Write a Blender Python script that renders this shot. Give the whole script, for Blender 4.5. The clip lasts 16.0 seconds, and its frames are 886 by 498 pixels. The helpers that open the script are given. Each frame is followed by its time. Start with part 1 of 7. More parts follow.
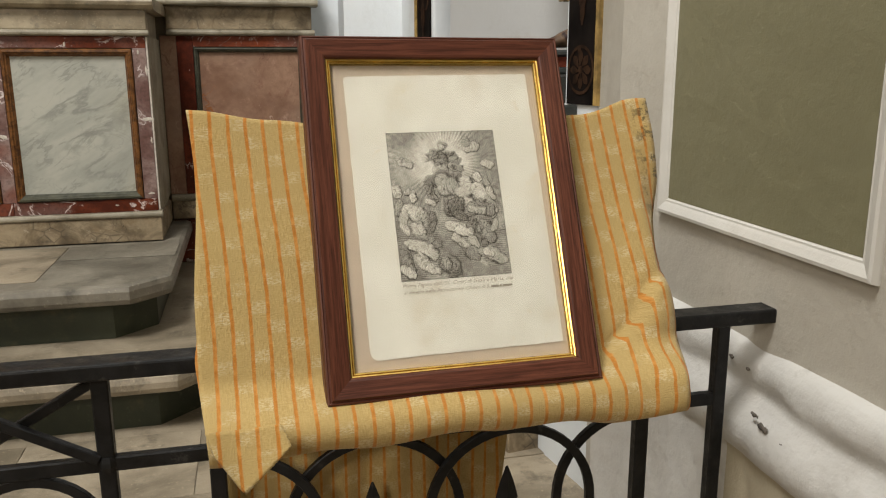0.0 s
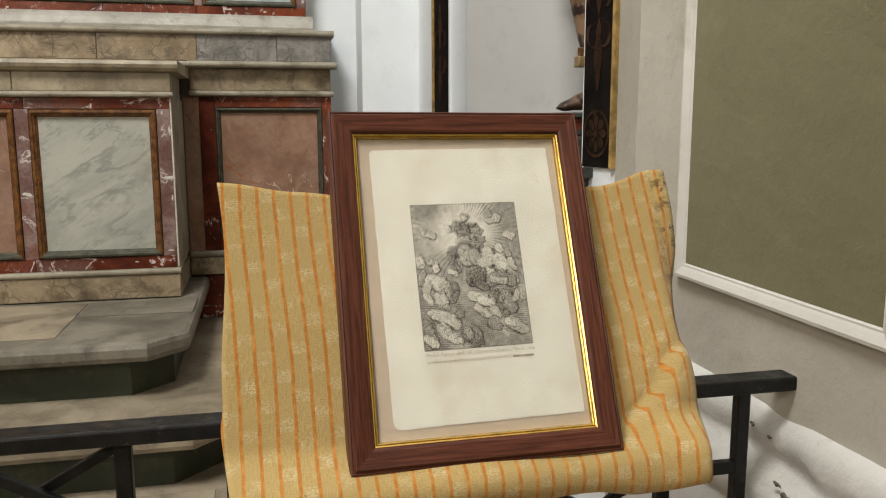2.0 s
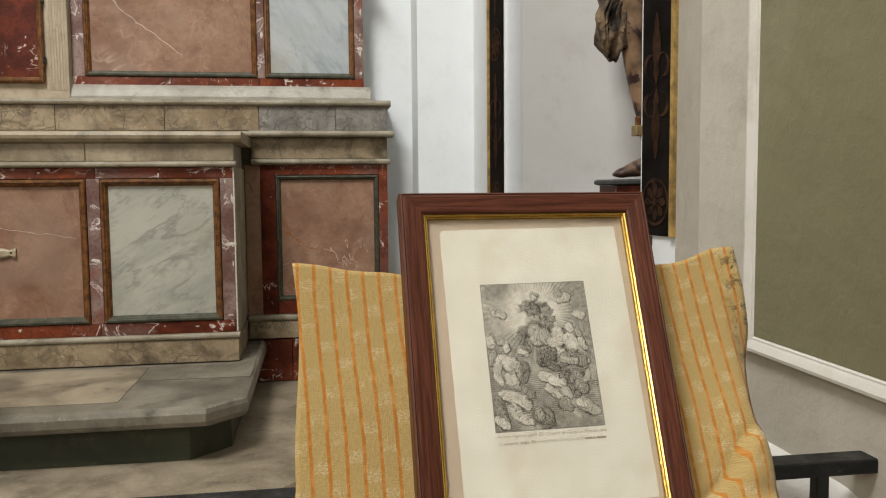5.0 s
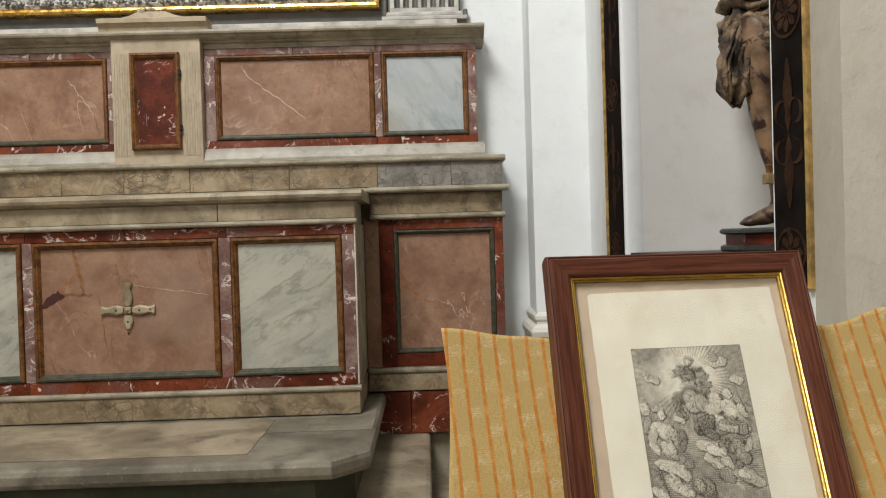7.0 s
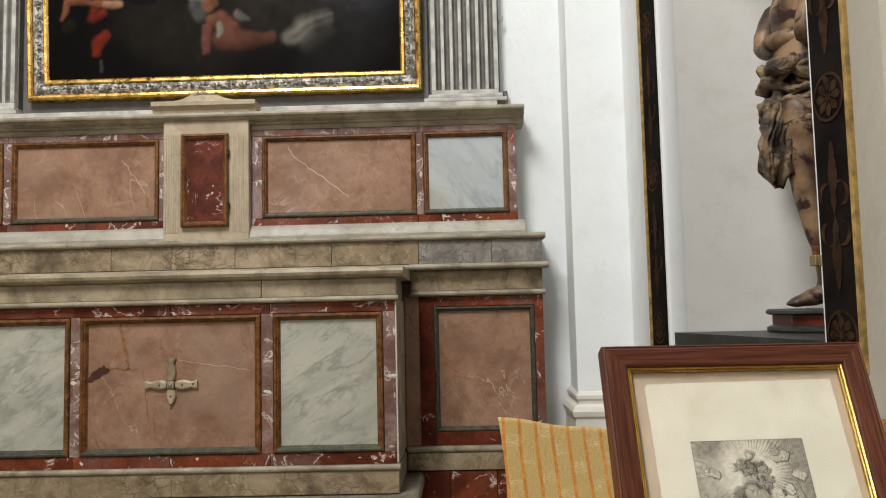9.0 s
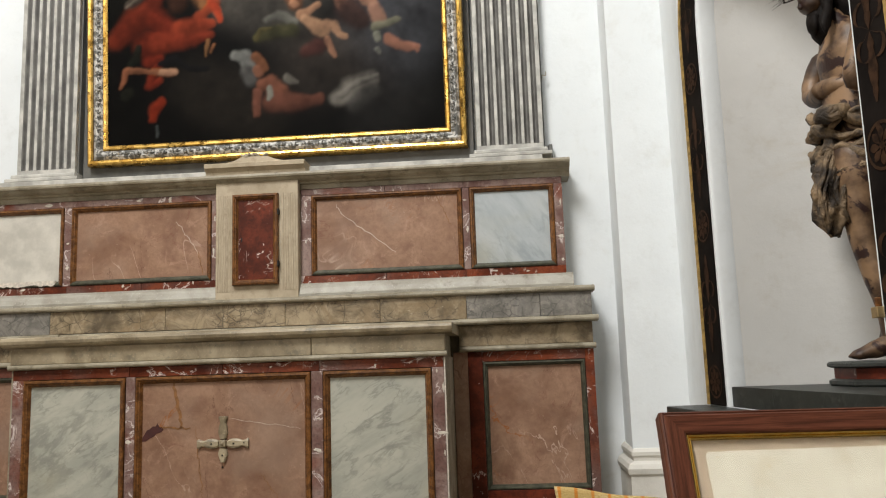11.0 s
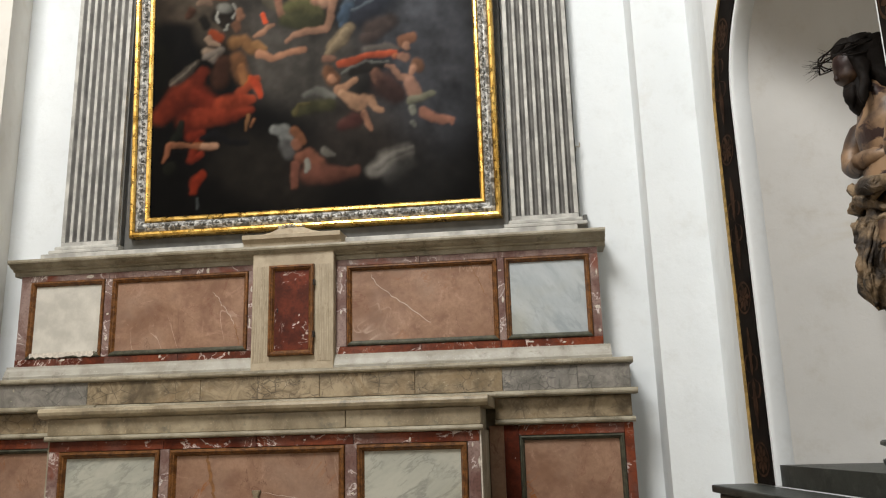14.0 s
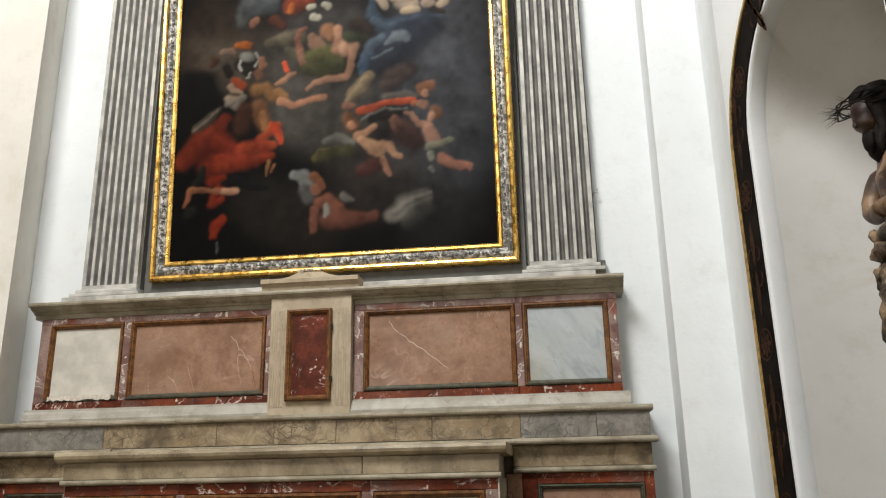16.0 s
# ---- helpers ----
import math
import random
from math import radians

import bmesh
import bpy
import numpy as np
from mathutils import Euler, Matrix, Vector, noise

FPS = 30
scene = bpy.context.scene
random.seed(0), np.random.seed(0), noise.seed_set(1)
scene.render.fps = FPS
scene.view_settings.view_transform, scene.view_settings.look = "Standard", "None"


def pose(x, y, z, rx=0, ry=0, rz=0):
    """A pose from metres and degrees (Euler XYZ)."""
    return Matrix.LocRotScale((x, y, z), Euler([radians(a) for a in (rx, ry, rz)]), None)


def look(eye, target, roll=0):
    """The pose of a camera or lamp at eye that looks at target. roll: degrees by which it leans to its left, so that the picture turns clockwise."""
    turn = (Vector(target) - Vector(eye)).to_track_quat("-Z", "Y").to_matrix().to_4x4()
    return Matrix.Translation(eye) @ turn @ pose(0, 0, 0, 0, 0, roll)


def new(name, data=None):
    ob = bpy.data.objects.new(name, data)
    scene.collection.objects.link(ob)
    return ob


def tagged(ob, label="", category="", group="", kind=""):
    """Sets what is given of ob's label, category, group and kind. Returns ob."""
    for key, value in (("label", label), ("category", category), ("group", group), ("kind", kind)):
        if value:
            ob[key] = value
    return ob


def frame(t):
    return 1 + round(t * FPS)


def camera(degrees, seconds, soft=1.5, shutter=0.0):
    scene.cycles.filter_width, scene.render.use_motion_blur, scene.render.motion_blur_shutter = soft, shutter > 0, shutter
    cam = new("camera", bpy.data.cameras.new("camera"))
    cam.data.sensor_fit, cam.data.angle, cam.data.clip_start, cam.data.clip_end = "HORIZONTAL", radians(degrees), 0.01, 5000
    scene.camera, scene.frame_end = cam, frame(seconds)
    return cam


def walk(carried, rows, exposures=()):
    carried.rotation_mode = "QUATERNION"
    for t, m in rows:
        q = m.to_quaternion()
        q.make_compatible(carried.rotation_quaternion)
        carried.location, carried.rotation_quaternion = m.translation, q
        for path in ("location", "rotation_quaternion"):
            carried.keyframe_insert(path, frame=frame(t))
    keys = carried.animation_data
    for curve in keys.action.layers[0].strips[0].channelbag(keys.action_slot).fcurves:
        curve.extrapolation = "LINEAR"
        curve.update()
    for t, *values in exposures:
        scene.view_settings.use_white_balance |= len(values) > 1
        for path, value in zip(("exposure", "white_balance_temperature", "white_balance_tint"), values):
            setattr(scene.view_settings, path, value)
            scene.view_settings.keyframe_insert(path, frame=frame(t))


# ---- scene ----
cam = camera(57.9, 16.0, 1.15)
PATH = [
    (0, (0.107, -0.026, 1.308), (0.561, 1.87, 0.865), -0.2),
    (0.5, (0.105, -0.027, 1.313), (0.557, 1.878, 0.908), -0.1),
    (1, (0.102, -0.028, 1.316), (0.548, 1.885, 0.941), -0.2),
    (1.5, (0.099, -0.03, 1.321), (0.535, 1.891, 0.974), -0.1),
    (2, (0.096, -0.035, 1.326), (0.523, 1.894, 1.016), -0.1),
    (2.5, (0.093, -0.038, 1.331), (0.506, 1.899, 1.048), -0.6),
    (3, (0.09, -0.039, 1.336), (0.493, 1.904, 1.088), -0.8),
    (5.5, (0.067, -0.036, 1.349), (0.304, 1.946, 1.215), -0.6),
    (6, (0.055, -0.036, 1.354), (0.203, 1.956, 1.248), -0.8),
    (6.5, (0.046, -0.035, 1.357), (0.128, 1.962, 1.277), -1.0),
    (7, (0.038, -0.034, 1.361), (0.079, 1.965, 1.331), -1.7),
    (7.5, (0.031, -0.035, 1.364), (0.047, 1.965, 1.373), -1.7),
    (8, (0.025, -0.039, 1.369), (0.025, 1.959, 1.438), -1.4),
    (8.5, (0.02, -0.048, 1.374), (0.0, 1.948, 1.496), -1.3),
    (9, (0.016, -0.051, 1.377), (-0.027, 1.943, 1.533), -1.3),
    (9.5, (0.012, -0.056, 1.379), (-0.065, 1.933, 1.565), -1.6),
    (10, (0.013, -0.057, 1.385), (-0.096, 1.928, 1.604), -1.8),
    (12.5, (0.009, -0.043, 1.401), (-0.185, 1.913, 1.774), -1.9),
    (13, (0.006, -0.047, 1.407), (-0.198, 1.903, 1.802), -1.8),
    (13.5, (0.005, -0.045, 1.405), (-0.213, 1.897, 1.833), -1.5),
    (14, (-0.001, -0.049, 1.411), (-0.228, 1.885, 1.865), -1.6),
    (14.5, (-0.001, -0.048, 1.415), (-0.236, 1.879, 1.895), -1.4),
    (15, (-0.005, -0.051, 1.423), (-0.243, 1.87, 1.927), -1.3),
    (15.5, (-0.003, -0.05, 1.417), (-0.253, 1.861, 1.95), -1.3),
    (16, (-0.015, -0.055, 1.407), (-0.273, 1.847, 1.972), -1.1),
]
walk(cam, [(t, look(eye, target, roll)) for t, eye, target, roll in PATH], [(0.0, -0.08), (6.0, -0.10), (8.0, -0.06), (10.0, -0.06), (12.5, -0.10), (16.0, -0.13)])

# ---- world and light ----
world = bpy.data.worlds.new("world")
scene.world = world
world.use_nodes = True
world.node_tree.nodes["Background"].inputs[0].default_value = (1.0, 0.9, 0.78, 1)
world.node_tree.nodes["Background"].inputs[1].default_value = 0.02


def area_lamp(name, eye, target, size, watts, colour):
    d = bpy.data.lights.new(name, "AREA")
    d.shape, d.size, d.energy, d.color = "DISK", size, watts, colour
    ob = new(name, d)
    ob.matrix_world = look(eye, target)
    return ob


# Unseen lamps added: a high key set by the ledge shadows, a nave fill.
area_lamp("unseen_high_key", (-1.8, -0.5, 6.9), (-0.4, 3.9, 2.0), 2.2, 470, (1.0, 0.985, 0.955))
area_lamp("unseen_nave_fill", (-2.4, -2.4, 3.3), (0.6, 1.9, 1.4), 1.2, 66, (1.0, 0.915, 0.80))


# ---- materials ----
class Mat:
    """A principled material with a few helpers to wire its nodes."""

    def __init__(self, name, rough=0.5, metal=0.0, spec=0.5):
        self.m = bpy.data.materials.new(name)
        self.m.use_nodes = True
        self.nt = self.m.node_tree
        self.p = self.nt.nodes["Principled BSDF"]
        self.p.inputs["Roughness"].default_value = rough
        self.p.inputs["Metallic"].default_value = metal
        self.p.inputs["Specular IOR Level"].default_value = spec
        tc = self.nt.nodes.new("ShaderNodeTexCoord")
        self.co = tc.outputs["Object"]
        self.info = self.nt.nodes.new("ShaderNodeObjectInfo")

    def link(self, a, b):
        self.nt.links.new(a, b)

    def shift(self, amount=7.0):
        """Moves the pattern from piece to piece."""
        c = self.nt.nodes.new("ShaderNodeVectorMath")
        c.operation = "SCALE"
        c.inputs[0].default_value = (amount, amount * 1.7, amount * 0.6)
        self.link(self.info.outputs["Random"], c.inputs["Scale"])
        a = self.nt.nodes.new("ShaderNodeVectorMath")
        self.link(self.co, a.inputs[0])
        self.link(c.outputs[0], a.inputs[1])
        self.co = a.outputs[0]
        return self

    def turned(self, scale=(1, 1, 1), rot=(0, 0, 0)):
        r = self.nt.nodes.new("ShaderNodeMapping")
        r.inputs["Rotation"].default_value = [radians(a) for a in rot]
        self.link(self.co, r.inputs[0])
        m = self.nt.nodes.new("ShaderNodeMapping")
        m.inputs["Scale"].default_value = scale
        self.link(r.outputs[0], m.inputs[0])
        return m.outputs[0]

    def noise(self, scale, detail=4.0, rough=0.55, distort=0.0, co=None):
        n = self.nt.nodes.new("ShaderNodeTexNoise")
        n.inputs["Scale"].default_value = scale
        n.inputs["Detail"].default_value = detail
        n.inputs["Roughness"].default_value = rough
        n.inputs["Distortion"].default_value = distort
        self.link(co or self.co, n.inputs["Vector"])
        return n.outputs[0]

    def voronoi(self, scale, feature="F1", co=None):
        n = self.nt.nodes.new("ShaderNodeTexVoronoi")
        n.feature = feature
        n.inputs["Scale"].default_value = scale
        self.link(co or self.co, n.inputs["Vector"])
        return n.outputs[0]

    def span(self, x, lo, hi, a=0.0, b=1.0, smooth=True):
        n = self.nt.nodes.new("ShaderNodeMapRange")
        n.interpolation_type = "SMOOTHSTEP" if smooth else "LINEAR"
        for i, v in zip((1, 2, 3, 4), (lo, hi, a, b)):
            n.inputs[i].default_value = v
        self.link(x, n.inputs[0])
        return n.outputs[0]

    def math(self, op, a, b=None):
        n = self.nt.nodes.new("ShaderNodeMath")
        n.operation = op
        for i, v in ((0, a), (1, b)):
            if v is None:
                continue
            if isinstance(v, (int, float)):
                n.inputs[i].default_value = v
            else:
                self.link(v, n.inputs[i])
        return n.outputs[0]

    def mix(self, f, a, b, mode="MIX"):
        n = self.nt.nodes.new("ShaderNodeMix")
        n.data_type, n.blend_type = "RGBA", mode
        if isinstance(f, (int, float)):
            n.inputs[0].default_value = f
        else:
            self.link(f, n.inputs[0])
        for i, v in ((6, a), (7, b)):
            if isinstance(v, tuple):
                n.inputs[i].default_value = (*v, 1)
            else:
                self.link(v, n.inputs[i])
        return n.outputs[2]

    def veins(self, scale, width, distort=1.0, co=None, detail=5.0):
        """Thin crooked lines: 1 on a vein."""
        n = self.noise(scale, detail, 0.6, distort, co)
        d = self.math("ABSOLUTE", self.math("SUBTRACT", n, 0.5))
        return self.span(d, 0.0, width, 1.0, 0.0)

    def colour(self, c):
        if isinstance(c, tuple):
            self.p.inputs["Base Color"].default_value = (*c, 1)
        else:
            self.link(c, self.p.inputs["Base Color"])
        return self

    def rough(self, r):
        self.link(r, self.p.inputs["Roughness"])
        return self

    def bump(self, h, strength=0.3, dist=0.002):
        n = self.nt.nodes.new("ShaderNodeBump")
        n.inputs["Strength"].default_value = strength
        n.inputs["Distance"].default_value = dist
        self.link(h, n.inputs["Height"])
        self.link(n.outputs[0], self.p.inputs["Normal"])
        return self


def red_marble():
    m = Mat("red_marble", 0.38, 0, 0.22).shift()
    base = m.mix(m.span(m.noise(5, 6, 0.65, 0.6), 0.35, 0.68), (0.072, 0.014, 0.006), (0.215, 0.050, 0.020))
    base = m.mix(m.span(m.noise(2.3, 3, 0.5, 0.8), 0.5, 0.72), base, (0.145, 0.085, 0.072))
    base = m.mix(m.math("MULTIPLY", m.veins(5.0, 0.016, 0.9), m.span(m.noise(6.4, 3), 0.50, 0.56)), base, (0.68, 0.58, 0.54))
    base = m.mix(m.span(m.noise(24, 3), 0.66, 0.74), base, (0.42, 0.32, 0.28))
    base = m.mix(m.math("MULTIPLY", m.span(m.noise(80, 4, 0.7), 0.45, 0.7), 0.5), base, (0.035, 0.012, 0.009))
    base = m.mix(m.math("MULTIPLY", m.veins(11, 0.012, 1.0), m.span(m.noise(6), 0.52, 0.62)), base, (0.45, 0.36, 0.31))
    m.colour(base).rough(m.span(m.noise(9), 0.3, 0.7, 0.28, 0.5)).bump(m.noise(60, 3), 0.2)
    return m.m


def mauve_marble():
    m = Mat("mauve_red_marble", 0.38, 0, 0.22).shift()
    base = m.mix(m.span(m.noise(6, 6, 0.65, 0.8), 0.36, 0.64), (0.15, 0.08, 0.068), (0.30, 0.215, 0.19))
    base = m.mix(m.span(m.noise(3.1, 3, 0.5, 0.8), 0.56, 0.70), base, (0.19, 0.055, 0.03))
    base = m.mix(m.math("MULTIPLY", m.veins(6, 0.020, 1.0), m.span(m.noise(6.4, 3), 0.46, 0.54)), base, (0.66, 0.58, 0.55))
    base = m.mix(m.span(m.noise(20, 3), 0.68, 0.73), base, (0.55, 0.47, 0.43))
    base = m.mix(m.math("MULTIPLY", m.span(m.noise(80, 4, 0.7), 0.45, 0.7), 0.45), base, (0.05, 0.025, 0.022))
    m.colour(base).rough(m.span(m.noise(9), 0.3, 0.7, 0.28, 0.5)).bump(m.noise(60, 3), 0.2)
    return m.m


def deep_red_marble():
    m = Mat("deep_red_marble", 0.42, 0, 0.16).shift()
    base = m.mix(m.span(m.noise(7, 6, 0.65), 0.35, 0.7), (0.060, 0.012, 0.006), (0.165, 0.034, 0.016))
    base = m.mix(m.math("MULTIPLY", m.span(m.noise(45, 5, 0.7), 0.45, 0.68), 0.6), base, (0.035, 0.010, 0.007))
    base = m.mix(m.math("MULTIPLY", m.veins(6, 0.010, 0.9), m.span(m.noise(6.2), 0.54, 0.6)), base, (0.50, 0.40, 0.35))
    base = m.mix(m.span(m.noise(16, 4, 0.6, 1.0), 0.66, 0.70), base, (0.6, 0.5, 0.45))
    m.colour(base).bump(m.noise(60, 3), 0.1)
    return m.m


def pink_marble():
    m = Mat("pink_marble", 0.36, 0, 0.22).shift()
    base = m.mix(m.span(m.noise(5, 7, 0.65, 0.4), 0.3, 0.72), (0.205, 0.113, 0.072), (0.36, 0.222, 0.150))
    base = m.mix(m.math("MULTIPLY", m.span(m.noise(14, 4, 0.6), 0.45, 0.75), 0.5), base, (0.17, 0.085, 0.058))
    base = m.mix(m.math("MULTIPLY", m.span(m.noise(55, 5, 0.75), 0.42, 0.68), 0.3), base, (0.17, 0.088, 0.06))
    base = m.mix(m.math("MULTIPLY", m.span(m.noise(9, 6, 0.75, 0.8), 0.54, 0.7), 0.6), base, (0.42, 0.265, 0.19))
    long_way = m.turned((1, 1, 0.4), (0, 22, 0))
    base = m.mix(m.math("MULTIPLY", m.veins(2.0, 0.006, 1.0, long_way), m.span(m.noise(1.9), 0.48, 0.62)), base, (0.50, 0.36, 0.28))
    base = m.mix(m.math("MULTIPLY", m.veins(1.7, 0.012, 1.6), m.span(m.noise(2.4), 0.52, 0.66)), base, (0.28, 0.10, 0.03))
    base = m.mix(m.math("MULTIPLY", m.veins(2.8, 0.005, 0.8, m.turned((1, 1, 1), (0, -38, 0))), 0.5), base, (0.18, 0.075, 0.05))
    base = m.mix(m.math("MULTIPLY", m.span(m.noise(2.2, 4, 0.6), 0.5, 0.7), 0.45), base, (0.30, 0.215, 0.165))
    cracks = m.veins(3.6, 0.005, 0.5, m.turned((1, 1, 0.3), (0, 6, 0)), 8)
    base = m.mix(m.math("MULTIPLY", cracks, m.span(m.noise(3.3), 0.46, 0.58, 0.0, 0.75)), base, (0.12, 0.055, 0.035))
    base = m.mix(m.math("MULTIPLY", m.span(m.noise(40, 5, 0.7), 0.66, 0.72), 0.5), base, (0.48, 0.36, 0.28))
    m.colour(base).rough(m.span(m.noise(8), 0.3, 0.7, 0.28, 0.48)).bump(m.noise(80, 3), 0.1)
    return m.m


def white_marble(name, light, dark, vein, tilt):
    m = Mat(name, 0.3).shift()
    slant = m.turned((1.0, 1.0, 3.0), (0, tilt, 0))
    base = m.mix(m.span(m.noise(2.6, 7, 0.65, 0.35, slant), 0.34, 0.68), light, dark)
    base = m.mix(m.math("MULTIPLY", m.veins(2.4, 0.055, 0.35, slant, 7), m.span(m.noise(4, 3), 0.40, 0.60, 0.10, 0.6)), base, vein)
    base = m.mix(m.math("MULTIPLY", m.veins(5.0, 0.045, 0.4, slant, 6), m.span(m.noise(6, 3), 0.45, 0.62, 0.0, 0.5)), base, vein)
    base = m.mix(m.math("MULTIPLY", m.veins(3.4, 0.008, 0.9, m.turned((1, 1, 1.4), (0, tilt - 62, 0)), 5), 0.22), base, vein)
    base = m.mix(m.math("MULTIPLY", m.span(m.noise(1.8, 4), 0.5, 0.72), 0.4), base, (0.42, 0.365, 0.22))
    m.colour(base).bump(m.noise(70, 3), 0.06)
    return m.m


def breccia(name, a, b, c, seam):
    m = Mat(name, 0.45).shift()
    base = m.mix(m.span(m.noise(9, 7, 0.72, 0.8), 0.34, 0.68), a, b)
    base = m.mix(m.math("MULTIPLY", m.span(m.noise(3.6, 6, 0.7, 1.0), 0.50, 0.66), 0.8), base, c)
    cracks = m.span(m.voronoi(16, "DISTANCE_TO_EDGE", m.turned((1, 1, 1.3))), 0.0, 0.06, 1.0, 0.0)
    base = m.mix(m.math("MULTIPLY", cracks, m.span(m.noise(7, 4), 0.42, 0.62, 0.0, 0.7)), base, seam)
    base = m.mix(m.math("MULTIPLY", m.veins(6, 0.02, 1.2), m.span(m.noise(5), 0.5, 0.62, 0.0, 0.7)), base, seam)
    base = m.mix(m.math("MULTIPLY", m.span(m.noise(2.4, 5, 0.65), 0.58, 0.70), 0.75), base, tuple(v * 0.42 for v in a))
    base = m.mix(m.span(m.noise(34, 5, 0.7), 0.62, 0.72), base, (0.46, 0.40, 0.30))
    m.colour(base).rough(m.span(m.noise(10), 0.3, 0.7, 0.35, 0.6)).bump(m.noise(45, 5), 0.22)
    return m.m


def worn_stone(name, a, b, stain, rough=0.6, bump=0.35, scale=1.0):
    m = Mat(name, rough).shift(3.0)
    base = m.mix(m.span(m.noise(2.2 * scale, 6, 0.62, 0.5), 0.32, 0.7), a, b)
    base = m.mix(m.math("MULTIPLY", m.span(m.noise(6 * scale, 5, 0.7), 0.52, 0.72), 0.7), base, stain)
    base = m.mix(m.math("MULTIPLY", m.span(m.noise(55 * scale, 3), 0.6, 0.75), 0.5), base, tuple(min(1, v * 1.5) for v in b))
    m.colour(base).bump(m.noise(40 * scale, 6, 0.7), bump, 0.003)
    return m.m


def plaster(name, a, b, stain, rough=0.75, coarse=0.0):
    m = Mat(name, rough, spec=0.3)
    base = m.mix(m.span(m.noise(0.9, 5, 0.6), 0.35, 0.7), a, b)
    base = m.mix(m.math("MULTIPLY", m.span(m.noise(2.1, 6, 0.65, 0.6), 0.6, 0.74), 0.5), base, stain)
    lumps = m.math("ADD", m.noise(5, 3), m.math("MULTIPLY", m.noise(38, 5, 0.7), 0.35))
    base = m.mix(m.math("MULTIPLY", m.span(m.noise(7, 7, 0.75), 0.5, 0.72), 0.22), base, tuple(v * 0.82 for v in stain))
    if coarse:
        lumps = m.math("ADD", lumps, m.math("MULTIPLY", m.noise(26, 3, 0.5), coarse))
        base = m.mix(m.math("MULTIPLY", m.span(m.noise(24, 6, 0.8), 0.58, 0.72), 0.28), base, tuple(v * 0.7 for v in stain))
    m.colour(base).bump(lumps, 0.45 if not coarse else 0.8, 0.008)
    return m.m


def gilt():
    m = Mat("gilding", 0.3, 1.0)
    base = m.mix(m.span(m.noise(18, 5, 0.65), 0.38, 0.62), (0.52, 0.29, 0.06), (0.80, 0.52, 0.15))
    base = m.mix(m.span(m.noise(45, 4), 0.62, 0.72), base, (0.16, 0.06, 0.02))
    m.colour(base).rough(m.span(m.noise(22), 0.3, 0.7, 0.2, 0.45)).bump(m.noise(70, 4), 0.3, 0.002)
    return m.m


def silver_leaf():
    m = Mat("silvered_carving", 0.5, 0.2)
    # The carving's shade is put into the colour: dark where the bump dips.
    hollow_shade = m.span(m.noise(32, 4, 0.6, 0.8), 0.42, 0.6)
    m.colour(m.mix(hollow_shade, (0.09, 0.088, 0.08), (0.50, 0.49, 0.465))).bump(m.noise(32, 4, 0.6, 0.8), 0.9, 0.006)
    return m.m


def wood(name, a, b, rough=0.35, along=(1, 1, 1), scale=1.0):
    m = Mat(name, rough, 0, 0.3).shift(2.0)
    g = m.turned(along)
    grain = m.noise(30 * scale, 6, 0.65, 0.4, g)
    base = m.mix(m.span(grain, 0.35, 0.68), a, b)
    base = m.mix(m.math("MULTIPLY", m.span(m.noise(90 * scale, 3, 0.6, 0, g), 0.55, 0.7), 0.6), base, tuple(v * 0.35 for v in a))
    m.colour(base).bump(grain, 0.2, 0.001)
    return m.m


def plain(name, c, rough=0.5, metal=0.0, var=0.25, scale=20.0, bump=0.15, spec=0.5):
    m = Mat(name, rough, metal, spec).shift(2.0)
    n = m.noise(scale, 5, 0.6)
    m.colour(m.mix(m.span(n, 0.3, 0.7), tuple(v * (1 - var) for v in c), tuple(min(1, v * (1 + var)) for v in c)))
    m.bump(m.noise(scale * 4, 4), bump, 0.001)
    return m.m


RED, DEEP, PINK, MAUVE = red_marble(), deep_red_marble(), pink_marble(), mauve_marble()
WHITE = white_marble("white_veined_marble", (0.46, 0.455, 0.39), (0.34, 0.345, 0.30), (0.19, 0.195, 0.17), 32)
BLUEWHITE = white_marble("pale_grey_marble", (0.45, 0.485, 0.50), (0.35, 0.385, 0.405), (0.27, 0.30, 0.32), -50)
CHALK = plain("chalk_white_stone", (0.52, 0.495, 0.44), 0.6, 0, 0.16, 9, 0.3)
SAND = breccia("sand_breccia", (0.135, 0.098, 0.056), (0.36, 0.285, 0.182), (0.21, 0.145, 0.075), (0.045, 0.033, 0.020))
GREYSTONE = breccia("grey_breccia", (0.12, 0.112, 0.098), (0.27, 0.25, 0.22), (0.18, 0.17, 0.16), (0.06, 0.057, 0.052))
TABLE = worn_stone("grey_beige_marble", (0.17, 0.132, 0.08), (0.39, 0.325, 0.22), (0.12, 0.11, 0.082), 0.42, 0.2, 2.6)
TRIM = worn_stone("pale_grey_trim", (0.18, 0.152, 0.10), (0.355, 0.318, 0.24), (0.085, 0.070, 0.04), 0.5, 0.4, 2.6)
TRIMLIGHT = worn_stone("grey_white_trim", (0.27, 0.25, 0.205), (0.40, 0.382, 0.335), (0.15, 0.13, 0.095), 0.5, 0.3, 2.4)
CREAM = worn_stone("cream_limestone", (0.33, 0.27, 0.185), (0.45, 0.375, 0.27), (0.25, 0.195, 0.125), 0.6, 0.3, 3.0)
OCHRE = wood("ochre_painted_moulding", (0.075, 0.028, 0.007), (0.21, 0.088, 0.025), 0.45)
VERDI = plain("tarnished_green_moulding", (0.06, 0.06, 0.04), 0.5, 0.2, 0.4, 30, 0.3)
